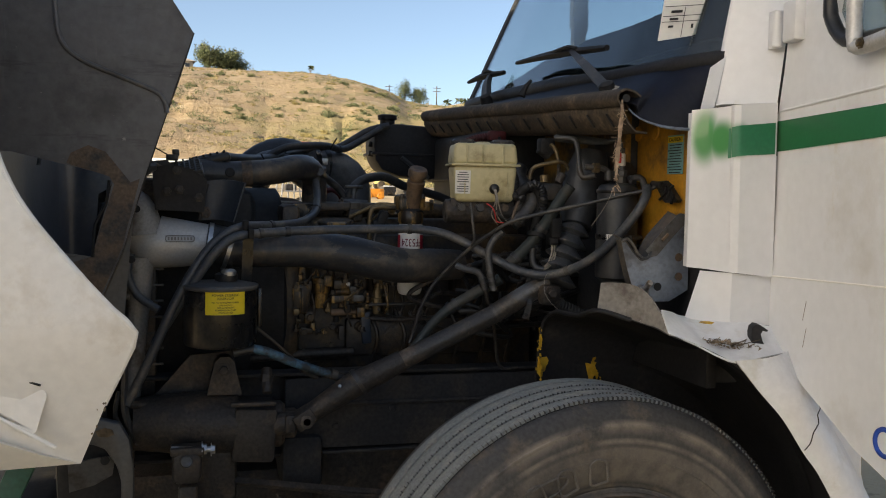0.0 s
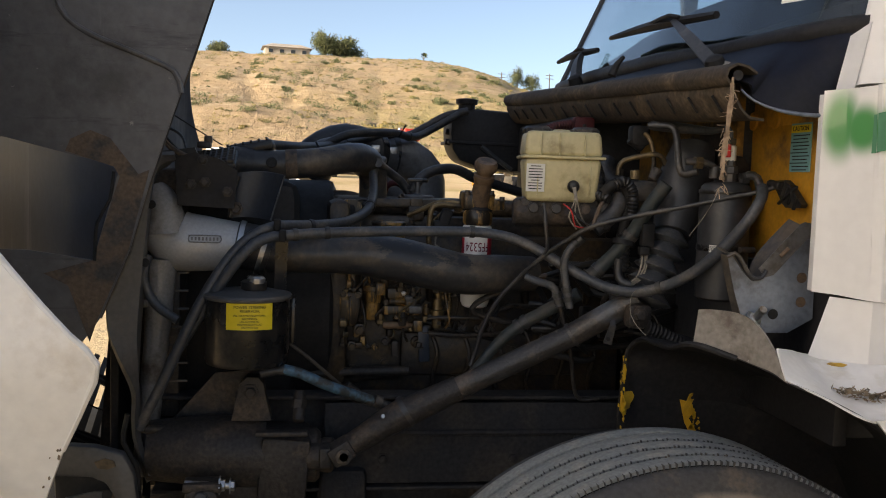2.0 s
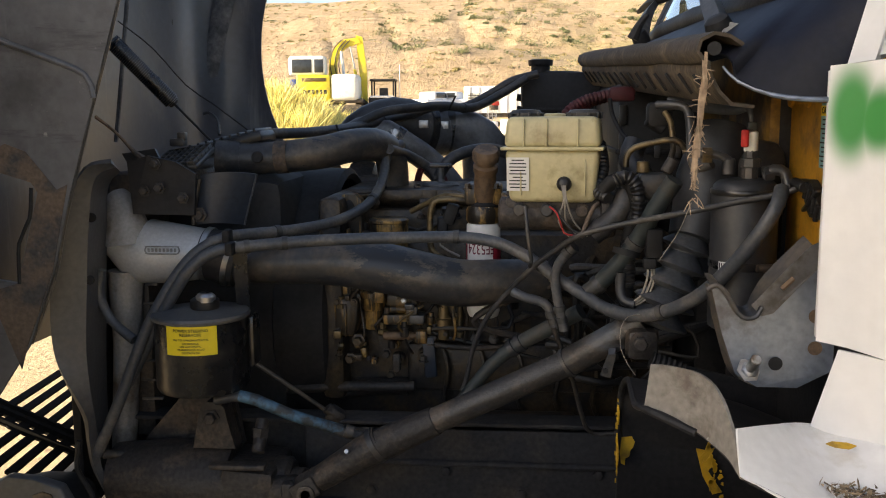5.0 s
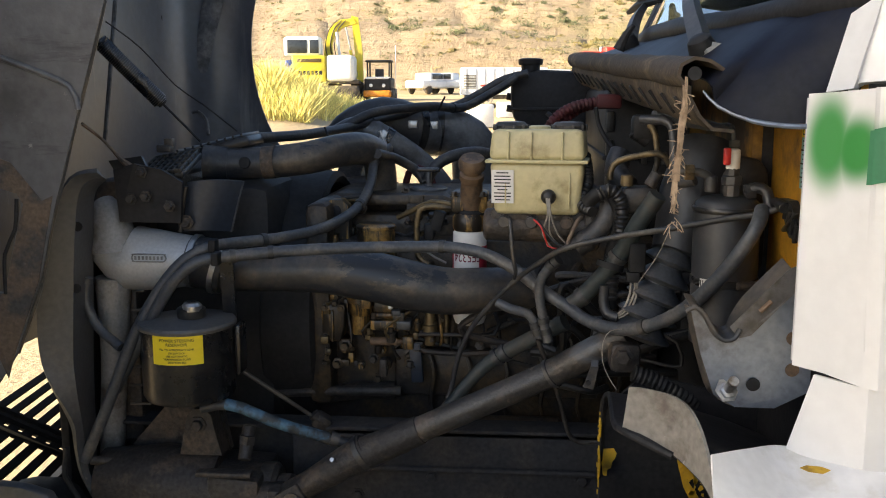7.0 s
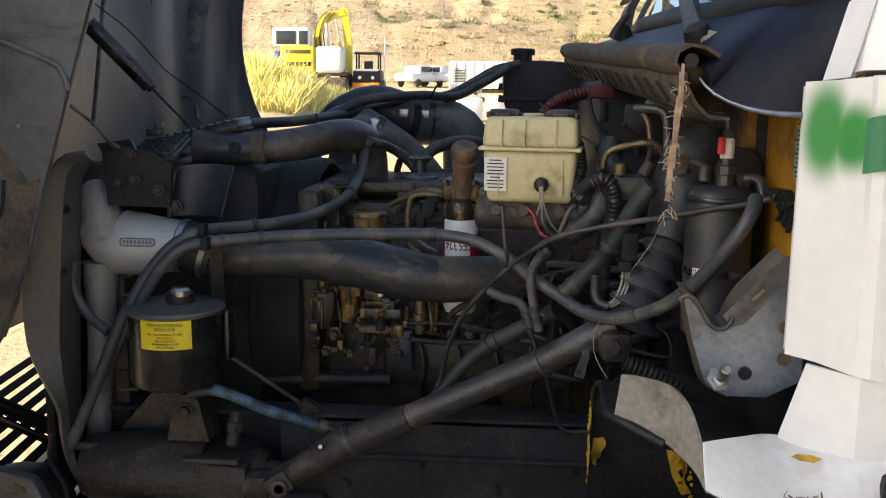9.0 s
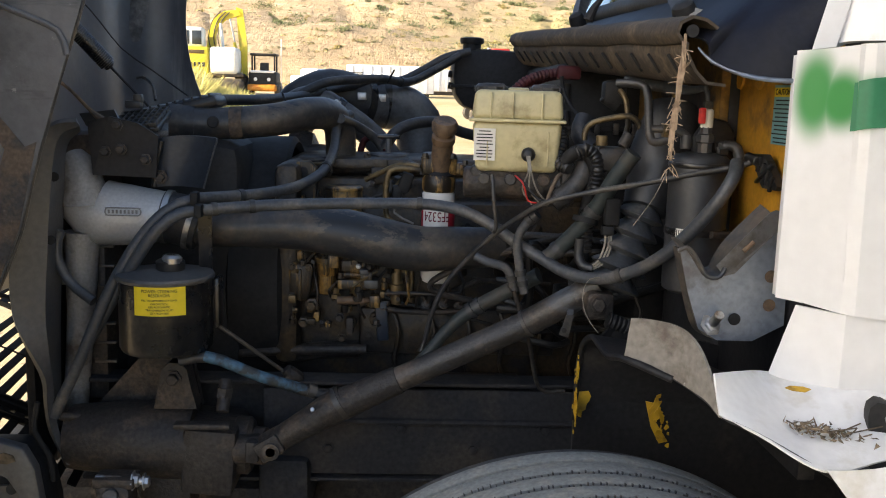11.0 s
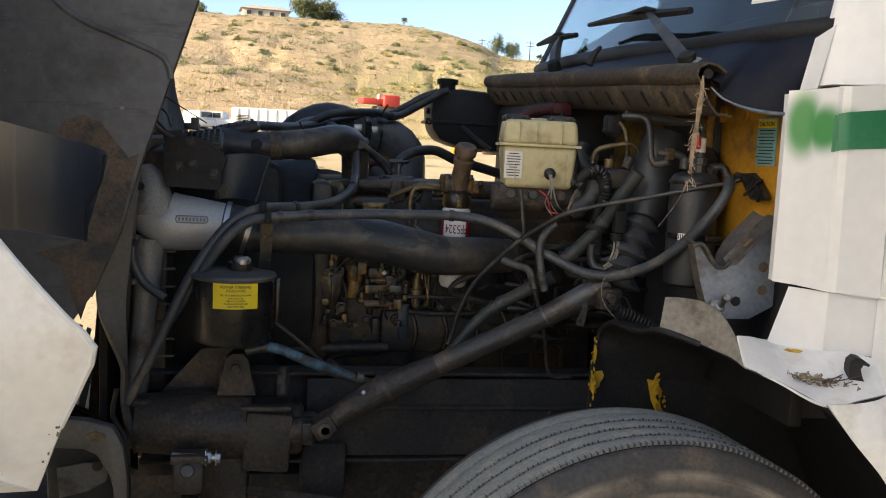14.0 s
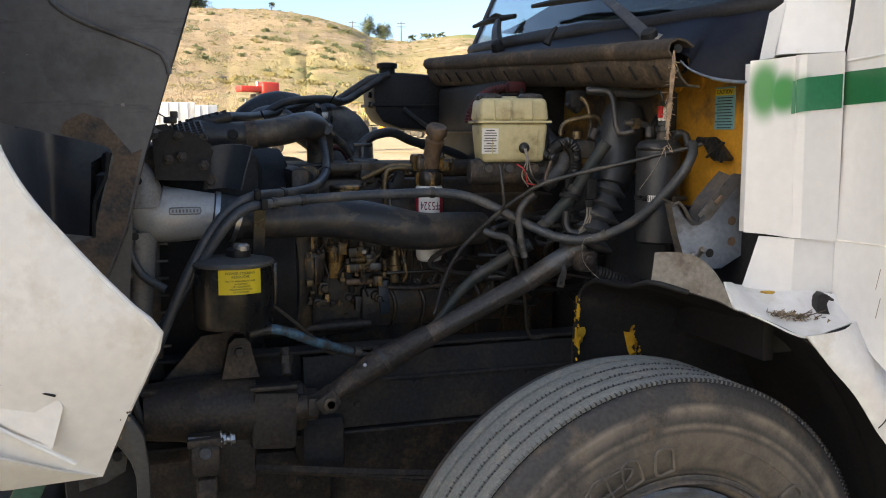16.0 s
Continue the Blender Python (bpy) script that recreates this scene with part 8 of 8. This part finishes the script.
for pts in ([(0.372, -0.012, 1.056), (0.380, -0.012, 1.050), (0.390, -0.012, 1.052), (0.397, -0.012, 1.044), (0.403, -0.012, 1.033), (0.400, -0.012, 1.023), (0.395, -0.012, 1.016), (0.393, -0.012, 1.004), (0.386, -0.012, 1.000), (0.385, -0.012, 0.987), (0.378, -0.012, 0.990), (0.374, -0.012, 1.019)],
            [(0.371, -0.012, 1.125), (0.379, -0.012, 1.129), (0.381, -0.012, 1.115), (0.379, -0.012, 1.098), (0.374, -0.012, 1.102)]):
    part("worn_patch", Geo().sheet(pts, (0, .002, 0)), chip_mat, ln_, "yellow paint showing through", smooth=False)
for c, a, b, n_ in (((.3655, -.030, 1.02), .014, .03, 16), ((.3655, -.034, 1.10), .008, .02, 8)):
    for k in range(n_):
        q = Vector(c) + Vector((0, wr.gauss(0, a), wr.gauss(0, b)))
        s = wr.uniform(.002, .006)
        part("paint_fleck", Geo().sheet([q + Vector((0, s * wr.uniform(.5, 1.3) * math.cos(t), s * wr.uniform(.6, 1.6) * math.sin(t))) for t in (0, .9, 1.8, 2.7, 3.6, 4.5, 5.4)], (.002, 0, 0)), chip_mat, ln_, smooth=False)
for k in range(26):
    q = Vector((0.531, -0.010, 1.027)).lerp(Vector((0.559, -0.010, 0.937)), wr.random()) + Vector((wr.gauss(0, .008), 0, wr.gauss(0, .006)))
    s = wr.uniform(.002, .006)
    part("paint_fleck", Geo().sheet([q + Vector((s * wr.uniform(.5, 1.3) * math.cos(t), 0, s * wr.uniform(.6, 1.8) * math.sin(t))) for t in (0, .9, 1.8, 2.7, 3.6, 4.5, 5.4)], (0, .002, 0)), chip_mat, ln_, smooth=False)
# firewall-side bracket
steel_dull = mat("dull_sheet_steel", (0.125, 0.125, 0.128), 0.45, metal=0.4, dirt=(0.07, 0.062, 0.055), amount=0.45, scale=14, var=0.15, bump=0.1)
bk = thing("sheet_metal_bracket", (.55, -.31, 1.25), "bare grey sheet-metal bracket with round holes", "bracket")
BP = [(0.476, -0.290, 1.386), (0.488, -0.291, 1.382), (0.507, -0.294, 1.355), (0.526, -0.297, 1.336), (0.542, -0.300, 1.339), (0.550, -0.300, 1.357), (0.568, -0.303, 1.389), (0.620, -0.310, 1.449), (0.652, -0.312, 1.445), (0.655, -0.312, 1.262), (0.606, -0.305, 1.232), (0.548, -0.300, 1.231), (0.516, -0.295, 1.249), (0.494, -0.292, 1.313)]
part("plate", Geo().sheet(BP, (.001, .004, 0)), galv, bk, smooth=False)
FL_ = [Vector(q) for q in BP[:8]]
part("flange", Geo().skin(lambda u, v: tuple(along(FL_, u) + Vector((-.004, .040, .010)) * v), 28, 2, .003), pipe_mat, bk, "dull rolled top flange", angle=60)
part("edge_flange", Geo().skin(lambda u, v: tuple(along([BP[0], BP[13], BP[12], BP[11]], u) + Vector((-.006, .018, 0)) * v), 12, 2, .003), pipe_mat, bk)
wing = part("wing", Geo().sheet([(.530, -.318, 1.362), (.546, -.319, 1.380), (.575, -.321, 1.414), (.610, -.322, 1.452), (.620, -.322, 1.457), (.652, -.322, 1.452), (.654, -.322, 1.426), (.628, -.322, 1.424), (.595, -.321, 1.388), (.562, -.319, 1.350), (.545, -.318, 1.345)], (.001, .003, 0)), steel_dull, bk, "dull grey upper flange", smooth=False)
part("wing_slot", Geo().tube([(.572, -.3225, 1.388), (.588, -.3225, 1.404)], .004, 8), brownpump, wing)
part("rolled_edge", Geo().tube([(.466, -.312, 1.384), (.480, -.314, 1.391), (.494, -.316, 1.378), (.510, -.318, 1.351), (.524, -.320, 1.342), (.538, -.320, 1.346), (.545, -.320, 1.360)], .0042, 8, step=.01), pipe_mat, bk, "dark rolled edge")
for q in (((0.572, -0.308, 1.270)), (0.626, -0.313, 1.345), (0.627, -0.313, 1.296), (0.591, -0.309, 1.395)):
    part("hole", Geo().lathe([(.0105, 0), (.0105, .001)], tuple(Vector(q) + Vector((0, .001, 0))), (0, -1, 0), 18), ink if q[0] < .58 else brownpump, bk)
part("bolt", Geo().rod((0.534, -0.300, 1.256), (0.537, -0.335, 1.284), .008).bolt((0.534, -0.302, 1.258), (.25, -1, .5), .013, .01), steel, bk)
# caution label on the firewall
cl = part("caution_label", Geo().box((FW - .003, -.214, 1.609), (.002, .080, .102), 0), lab_blue, cabt, "teal caution label with a yellow heading")
part("heading", Geo().box((FW - .0045, -.214, 1.648), (.001, .076, .016), 0), lab_yellow, cl)
for k in range(11):
    part("print_line", Geo().box((FW - .0048, -.214 + .003 * (k % 3 - 1), 1.634 - .0072 * k), (.0008, (.064, .056, .068)[k % 3], .0022), 0), ink, cl)
writing("heading_word", "CAUTION", .014, Matrix.Translation((FW - .0058, -.214, 1.648)) @ Matrix(((0, 0, -1, 0), (-1, 0, 0, 0), (0, 1, 0, 0), (0, 0, 0, 1))), ink, cl)

# A-pillar, open door
PB, PT = [(.655, -.378, 1.700), (.668, -.392, 1.722), (.722, -.440, 1.724), (.778, -.478, 1.726)], [(.832, -.318, 2.50), (.842, -.330, 2.50), (.880, -.362, 2.50), (.925, -.392, 2.50)]
part("pillar", Geo().skin(lambda u, v: tuple(along(PB, u).lerp(along(PT, u), v)), 18, 8, -.012), white, cabt, "white windshield pillar", angle=25)
part("pillar_gap", Geo().skin(lambda u, v: tuple(Vector((.782, -.474, 1.60)).lerp(Vector((.93, -.388, 2.5)), v) + Vector((.06, .06, 0)) * u), 3, 4, .01), ink, cabt)
door = thing("cab_door", (.80, -.50, 1.1), "white cab door standing wide open, green stripe", "truck door")
hd = Vector((.785, -.476, 0))
dd = Vector((-.13, -.99, 0)).normalized()
nd = Vector((dd.y, -dd.x, 0))        # faces forward


def dpt(s, z, off=0):
    return tuple(hd + dd * s + nd * off + Vector((0, 0, z)))


WN = [(.26, 1.825), (.86, 1.805), (.86, 2.45), (.34, 2.45), (.215, 1.90)]
dg = Geo()
for pl_ in ([(-.006, 1.125), (.065, 1.135), (.158, 1.078), (.289, 1.026), (.364, .992), (.475, .962), (.95, .92), (.95, 1.70), (-.006, 1.70)], [(-.004, 1.70), (.95, 1.70), (.95, 1.80), (.018, 1.80)], [(.018, 1.80), (.95, 1.80), (.86, 1.805), (.26, 1.825), (.03, 1.88)], [(.03, 1.88), (.26, 1.825), (.215, 1.90), (.03, 1.90)], [(.03, 1.90), (.215, 1.90), (.34, 2.45), (.34, 2.55), (.14, 2.55)], [(.34, 2.45), (.86, 2.45), (.95, 2.55), (.34, 2.55)], [(.86, 1.805), (.95, 1.80), (.95, 2.55), (.86, 2.45)]):
    dg.sheet([dpt(s, z) for s, z in pl_], nd * -.05)
dk = part("skin", dg, white, door, smooth=False)
part("edge_roll", Geo().tube([dpt(.008, 1.14, -.022), dpt(.008, 1.69, -.022), dpt(.022, 1.78, -.022), dpt(.042, 1.9, -.022), dpt(.15, 2.55, -.022)], .02, 10, step=.1), white, dk)
wn_ = part("window_frame", Geo().tube([dpt(s, z, .0) for s, z in ((.60, 1.815), (.42, 1.818), (.30, 1.825), (.25, 1.842), (.215, 1.88), (.205, 1.92), (.23, 2.03), (.34, 2.44))], .016, 10), black_pl, door)
pg = part("pane", Geo().sheet([dpt(s, z, -.02) for s, z in WN], nd * -.005), glass, wn_, smooth=False)
pg.visible_shadow = False
part("stripe", Geo().sheet([dpt(-.004, 1.610, .001), dpt(.9, 1.636, .001), dpt(.9, 1.690, .001), dpt(-.004, 1.682, .001)], nd * .0012), green, door, "deep green painted stripe", smooth=False)
part("crease", Geo().tube([dpt(-.005, 1.312, .0), dpt(.9, 1.350, .0)], .0022, 6), hood_white, door)
part("belt_crease", Geo().tube([dpt(.01, 1.705, .0), dpt(.9, 1.74, .0)], .004, 6), white, door)
hg = part("hinge", Geo().box(dpt(.075, 1.905, .012), (.03, .060, .095), .008, (0, 0, -8)), white, door)
part("knuckle", Geo().rod(dpt(.006, 1.855, .016), dpt(.006, 1.94, .016), .013), white, hg)
part("leaf", Geo().box(dpt(-.018, 1.90, .010), (.02, .03, .09), .004, (0, 0, -8)), white, hg)
part("mirror_arm", Geo().tube([dpt(.345, 2.4, .03), dpt(.345, 2.1, .03), dpt(.345, 1.86, .03), dpt(.35, 1.815, .03), dpt(.365, 1.80, .03), dpt(.47, 1.806, .03)], .016, 10), alu, door, "dull mirror bracket arm")
part("arm_bolt", Geo().bolt(dpt(.40, 1.802, .048), nd, .008, .008), brass, door)
part("blue_letter", Geo().tube([dpt(.468 + .030 * math.cos(a), 1.032 + .026 * math.sin(a), .0015) for a in (.8 + k * .33 for k in range(15))], .005, 8), ink_blue, door, "blue painted letter")
for s, z in ((.16, 1.27), (.165, 1.21)):
    part("scuff", Geo().tube([dpt(s, z, .0002), dpt(s - .012, z - .045, .0002)], .0006, 5), litter, door)
rl2 = thing("rubber_hood_latch", (0.711, -0.520, 1.130), "black rubber hood latch hook on the fender", "latch")
HK = [(0.750, -0.530, 1.136), (0.710, -0.530, 1.138), (0.700, -0.530, 1.162), (0.698, -0.530, 1.182), (0.700, -0.530, 1.195), (0.710, -0.530, 1.203), (0.722, -0.530, 1.201), (0.734, -0.530, 1.194), (0.742, -0.530, 1.189), (0.740, -0.530, 1.185), (0.728, -0.530, 1.188), (0.723, -0.530, 1.180), (0.729, -0.530, 1.163), (0.739, -0.530, 1.147)]
part("hook", Geo().sheet(HK, (.006, .026, .002)), ink, rl2, angle=50)
part("pin", Geo().rod((0.724, -0.532, 1.147), (0.742, -0.500, 1.137), .004), steel, rl2)
lv = Geo()
for k in range(240):
    c = Vector((0.589, -0.530, 1.165)).lerp(Vector((0.694, -0.540, 1.149)), rnd.random()) + Vector((rnd.gauss(0, .006), rnd.gauss(0, .012), rnd.uniform(-.006, .008)))
    d3 = [Vector((rnd.gauss(0, 1), rnd.gauss(0, 1), rnd.gauss(0, .4))).normalized() * rnd.uniform(.003, .009) for _ in range(3)]
    lv.add([c + q for q in d3], [(0, 1, 2)])
for k in range(24):
    c = Vector((0.589, -0.530, 1.165)).lerp(Vector((0.693, -0.540, 1.151)), rnd.random())
    lv.tube([c, c + Vector((rnd.gauss(0, .03), rnd.gauss(0, .02), rnd.uniform(.0, .012)))], .0012, 4)
solid("leaf_litter", lv, litter, "dry leaf litter heaped on the white fender", "leaf litter", kind="stuff", smooth=False)
twine = Geo()
tp = [(0.449, -0.325, 1.733), (0.449, -0.325, 1.689), (0.444, -0.325, 1.640), (0.440, -0.325, 1.583), (0.437, -0.325, 1.516)]
rope = spline(tp, .006)
for k in range(16):
    ph, rr_ = k * .7, rnd.uniform(.0008, .0046)
    i0, i1 = rnd.randint(0, 8), len(rope) - rnd.randint(0, 14)
    twine.tube([rope[i] + Vector((rr_ * math.cos(ph + i * .22) + rnd.gauss(0, .0006), rr_ * math.sin(ph + i * .22), rnd.gauss(0, .001))) for i in range(i0, i1, 3)], .0013, 4, step=.01)
for k in range(80):
    c = rope[rnd.randint(4, len(rope) - 1) if k % 3 else rnd.randint(len(rope) // 2, len(rope) - 1)] + Vector((rnd.gauss(0, .003), 0, 0))
    d_ = Vector((rnd.gauss(0, .007), rnd.gauss(0, .005), rnd.gauss(-.004, .010)))
    twine.tube([c, c + d_ * .5 + Vector((rnd.gauss(0, .002), 0, 0)), c + d_], .0007, 4, step=.01)
solid("straw_nest", twine, straw, "strand of dry straw hanging from the hood seal", "straw")
bent("thread", [(0.437, -0.320, 1.515), (0.423, -0.300, 1.469), (0.398, -0.280, 1.421)], .0007, wire_w, "fine pale thread hanging from the straw", "thread")
bent("curled_wire", [(0.403, -0.030, 1.282), (0.381, -0.040, 1.280), (0.368, -0.050, 1.262), (0.367, -0.060, 1.228), (0.378, -0.080, 1.203), (0.390, -0.100, 1.188)], .0007, wire_w, "thin curled pale wire", "wire")

# ---- front wheel ----
WC = Vector((.315, -.620, .528))
wheel = thing("front_axle", (WC.x, -.45, 0), "greasy front axle carrying a worn dusty truck tyre", "axle")
part("beam", Geo().box((.36, .65, .52), (.1, 2.0, .12), .02), grease, wheel)
RT = .52
tprof = [(.285, .06), (.30, .035), (.34, .012), (.40, .0), (.45, .004), (.485, .012), (.503, .022), (.512, .034)]
mw = Matrix.Translation(WC) @ Matrix.Rotation(radians(4), 4, "Z") @ Matrix.Diagonal((1.02, 1.12, 1.02, 1))


def ring_of(prof, n=96):
    """Rounds (radius, depth) pairs about the axle."""
    return moved(Geo().lathe(prof, (0, 0, 0), (0, 1, 0), n), mw)


def open_ring(prof, n=96):
    g_ = Geo()
    k = len(prof)
    v_ = [(r * math.cos(t), dpp, r * math.sin(t)) for r, dpp in prof for t in (2 * math.pi * j / n for j in range(n))]
    f_ = [(i * n + j, i * n + (j + 1) % n, ((i + 1) % k) * n + (j + 1) % n, ((i + 1) % k) * n + j) for i in range(k) for j in range(n)]
    return moved(g_.add(v_, f_), mw)


tyre = part("tyre", open_ring(tprof + [(.512, .25), (.485, .272), (.40, .285), (.30, .25), (.285, .22)]), side_mat, wheel, "dusty black sidewall")
edges = [(.036, .0692), (.0742, .1094), (.1144, .1496), (.1546, .1898), (.1948, .2285)]
for y0, y1 in edges:
    part("tread_rib", open_ring([(.506, y0), (.5185, y0 + .0015), (.520, y0 + .006), (.520, y1 - .006), (.5185, y1 - .0015), (.506, y1)]), tyre_mat, tyre)
part("groove_floor", open_ring([(.507, .034), (.5125, .034), (.5125, .2305), (.507, .2305)]), groove_mat, tyre)
sn = Geo()
for k in range(280):
    a = 2 * math.pi * k / 280
    q = Geo().box((0, .036, .5155), (.0009, .010, .010), 0)
    sn.add(q.v, q.f, mw @ Matrix.Rotation(a, 4, "Y"))
tagged(part("shoulder_sipe", sn, side_mat, tyre, smooth=False), kind="stuff")
sg = Geo()
for k in range(330):
    for y0 in (.0717, .1119, .1521):
        a = 2 * math.pi * (k + rnd.random() * .4) / 330
        q = Geo().box((0, y0 + rnd.choice((-.003, .003)), .5185), (.0022, .004, .004), 0)
        sg.add(q.v, q.f, mw @ Matrix.Rotation(a, 4, "Y"))
tagged(part("groove_tooth", sg, side_mat, tyre, smooth=False), kind="stuff")
for r, w in ((.462, .004), (.445, .003), (.395, .003), (.325, .004), (.316, .003)):
    part("sidewall_ring", open_ring([(r - .002, .006), (r, -.0005 + (.006 if r > .44 else .0) + (.010 if r < .34 else 0)), (r + w, -.0005 + (.007 if r > .44 else 0) + (.009 if r < .34 else 0)), (r + w + .002, .01)]), side_mat, tyre)
for i, a0 in enumerate((96, 84.5, 73, 61.5, 50, 38.5, 27, 150, 162, 174, 186)):
    q = Geo().tube([(.020, -.001, .350), (.017, -.001, .394), (-.015, -.001, .394), (-.020, -.001, .350), (.0, -.001, .347), (.020, -.001, .350)], .0032, 6, step=.01)
    part("raised_letter", moved(q, mw @ Matrix.Rotation(radians(a0 - 90 - 12), 4, "Y")), side_mat, tyre)
q = Geo().tube([(.06 * math.cos(t), 0, .375 + .017 * math.sin(t)) for t in (k * .4488 for k in range(15))], .003, 6)
part("oval_mark", moved(q, mw @ Matrix.Translation((0, .0, 0)) @ Matrix.Rotation(radians(-26), 4, "Y")), side_mat, tyre)
part("rim", open_ring([(.288, .03), (.295, .035), (.292, .055), (.27, .07), (.255, .12), (.27, .2), (.24, .2), (.235, .10), (.255, .06), (.275, .04)], 64), galv, wheel, "dusty steel rim")
part("disc", ring_of([(.25, .10), (.20, .06), (.11, .05), (.10, .02), (.05, .01)], 48), galv, wheel)
for k in range(10):
    a = k * .628
    part("lug_nut", moved(Geo().bolt((.143 * math.cos(a), .052, .143 * math.sin(a)), (0, -1, 0), .016, .03), mw), steel, wheel)
part("hub", ring_of([(.085, .03), (.09, .02), (.085, -.02), (.05, -.03)], 32), steel, wheel)

fw_ = thing("far_wheel", (.33, 1.86, 0), "worn dusty truck tyre on the far side", "wheel")
fm = Matrix.Translation((.33, 2.20, .528)) @ Matrix.Rotation(radians(180), 4, "Z")
part("tyre", Geo().lathe([(.27, .06), (.30, .03), (.40, .0), (.485, .012), (.515, .034), (.515, .25), (.485, .272), (.40, .285), (.30, .25), (.27, .22)], tuple(fm.translation), (0, -1, 0), 56), side_mat, fw_)
part("rim", Geo().lathe([(.26, .06), (.2, .14), (.1, .15)], tuple(fm.translation), (0, -1, 0), 40), galv, fw_)

# ---- bumper end and stand ----
bump = thing("front_bumper", (-1.1, .3, .55), "black steel bumper end under the tilted hood", "bumper")
part("bar", Geo().box((-1.02, .55, .40), (.26, 1.8, .50), .05, seg=3), liner_mat, bump)
part("end_cap", Geo().slab([(-.89, .60), (-.90, .86), (-.85, .872), (-.79, .872), (-.75, .85), (-.73, .80), (-.72, .74), (-.72, .60)], .07, .10, .016), ink, bump)
hk = part("hook_plate", Geo().slab([(-.90, .900), (-.845, .926), (-.792, .922), (-.735, .906), (-.712, .862), (-.702, .79), (-.700, .60), (-.730, .60), (-.732, .76), (-.742, .798), (-.769, .842), (-.80, .856), (-.90, .86)], -.012, .03, .005), rad_frame, bump, "scuffed dark tow bracket plate")
part("mud_patch", Geo().sheet([(-.792, -.0155, .890), (-.770, -.0155, .898), (-.752, -.0155, .892), (-.748, -.0155, .880), (-.765, -.0155, .874), (-.785, -.0155, .877)], (0, .003, 0)), litter, hk, smooth=False)
part("brace_plate", Geo().sheet([(-.86, .02, .800), (-.80, .02, .812), (-.748, .03, .812), (-.757, .045, .760), (-.80, .05, .735), (-.86, .05, .72)], (0, .008, 0)), steel_dull, bump, "bare grey brace plate", smooth=False)
part("brace_hole", Geo().lathe([(.011, 0), (.011, .003)], (-.772, .020, .806), (0, -1, .2), 16), ink, bump)
part("cable", Geo().tube([(-0.745, 0.100, 0.964), (-0.754, 0.100, 0.899), (-0.726, 0.100, 0.848), (-0.719, 0.100, 0.789)], .006, 8), ink, bump)
stand = thing("jack_stand", (-0.904, -0.350, 0.881), "green steel stand leg standing on the ground", "stand")
sA, sB = (-0.891, -0.350, 0.935), (-0.924, -0.350, 0.861)
sv = Vector(sB) - Vector(sA)
part("leg", Geo().box(tuple(Vector(sA) + sv * 4), (.05, .05, sv.length * 9.5), .006, (0, math.degrees(math.atan2(-sv.x, -sv.z)), 0)), green_steel, stand)

ls = thing("leaf_spring", (.1, .18, .6), "greasy black leaf spring pack under the frame", "leaf spring")
for k in range(4):
    part("leaf", Geo().tube([(-.55 + .12 * k, .17, .70 - .018 * k), (.30, .17, .60 - .018 * k), (1.1 - .12 * k, .17, .70 - .018 * k)], .011, 4, step=.1), grease, ls)
part("hanger", Geo().box((-.50, .20, .74), (.12, .09, .22), .02), grease, ls)
cm = thing("crossmember", (-.4, .7, .34), "black steel crossmember between the frame rails, with an added block below", "crossmember")
part("upper_beam", Geo().box((-.25, .65, .70), (.12, .8, .16), .02), rail_mat, cm)
# block added to hide sunlit ground where the underside should be dark
part("ground_blocker", Geo().box((-.58, .70, .50), (.76, .66, .32), .04), grease, cm)
for k in range(5):
    part("bolt", Geo().bolt((-.86 + .14 * k, .37, .56), (0, -1, 0), .014, .014), grease, cm)
solid("drag_link", Geo().tube([(-.56, .06, .62), (-.1, .04, .58), (.30, -.02, .55)], .02, 12), grease, "greasy steering drag link above the axle", "drag link")
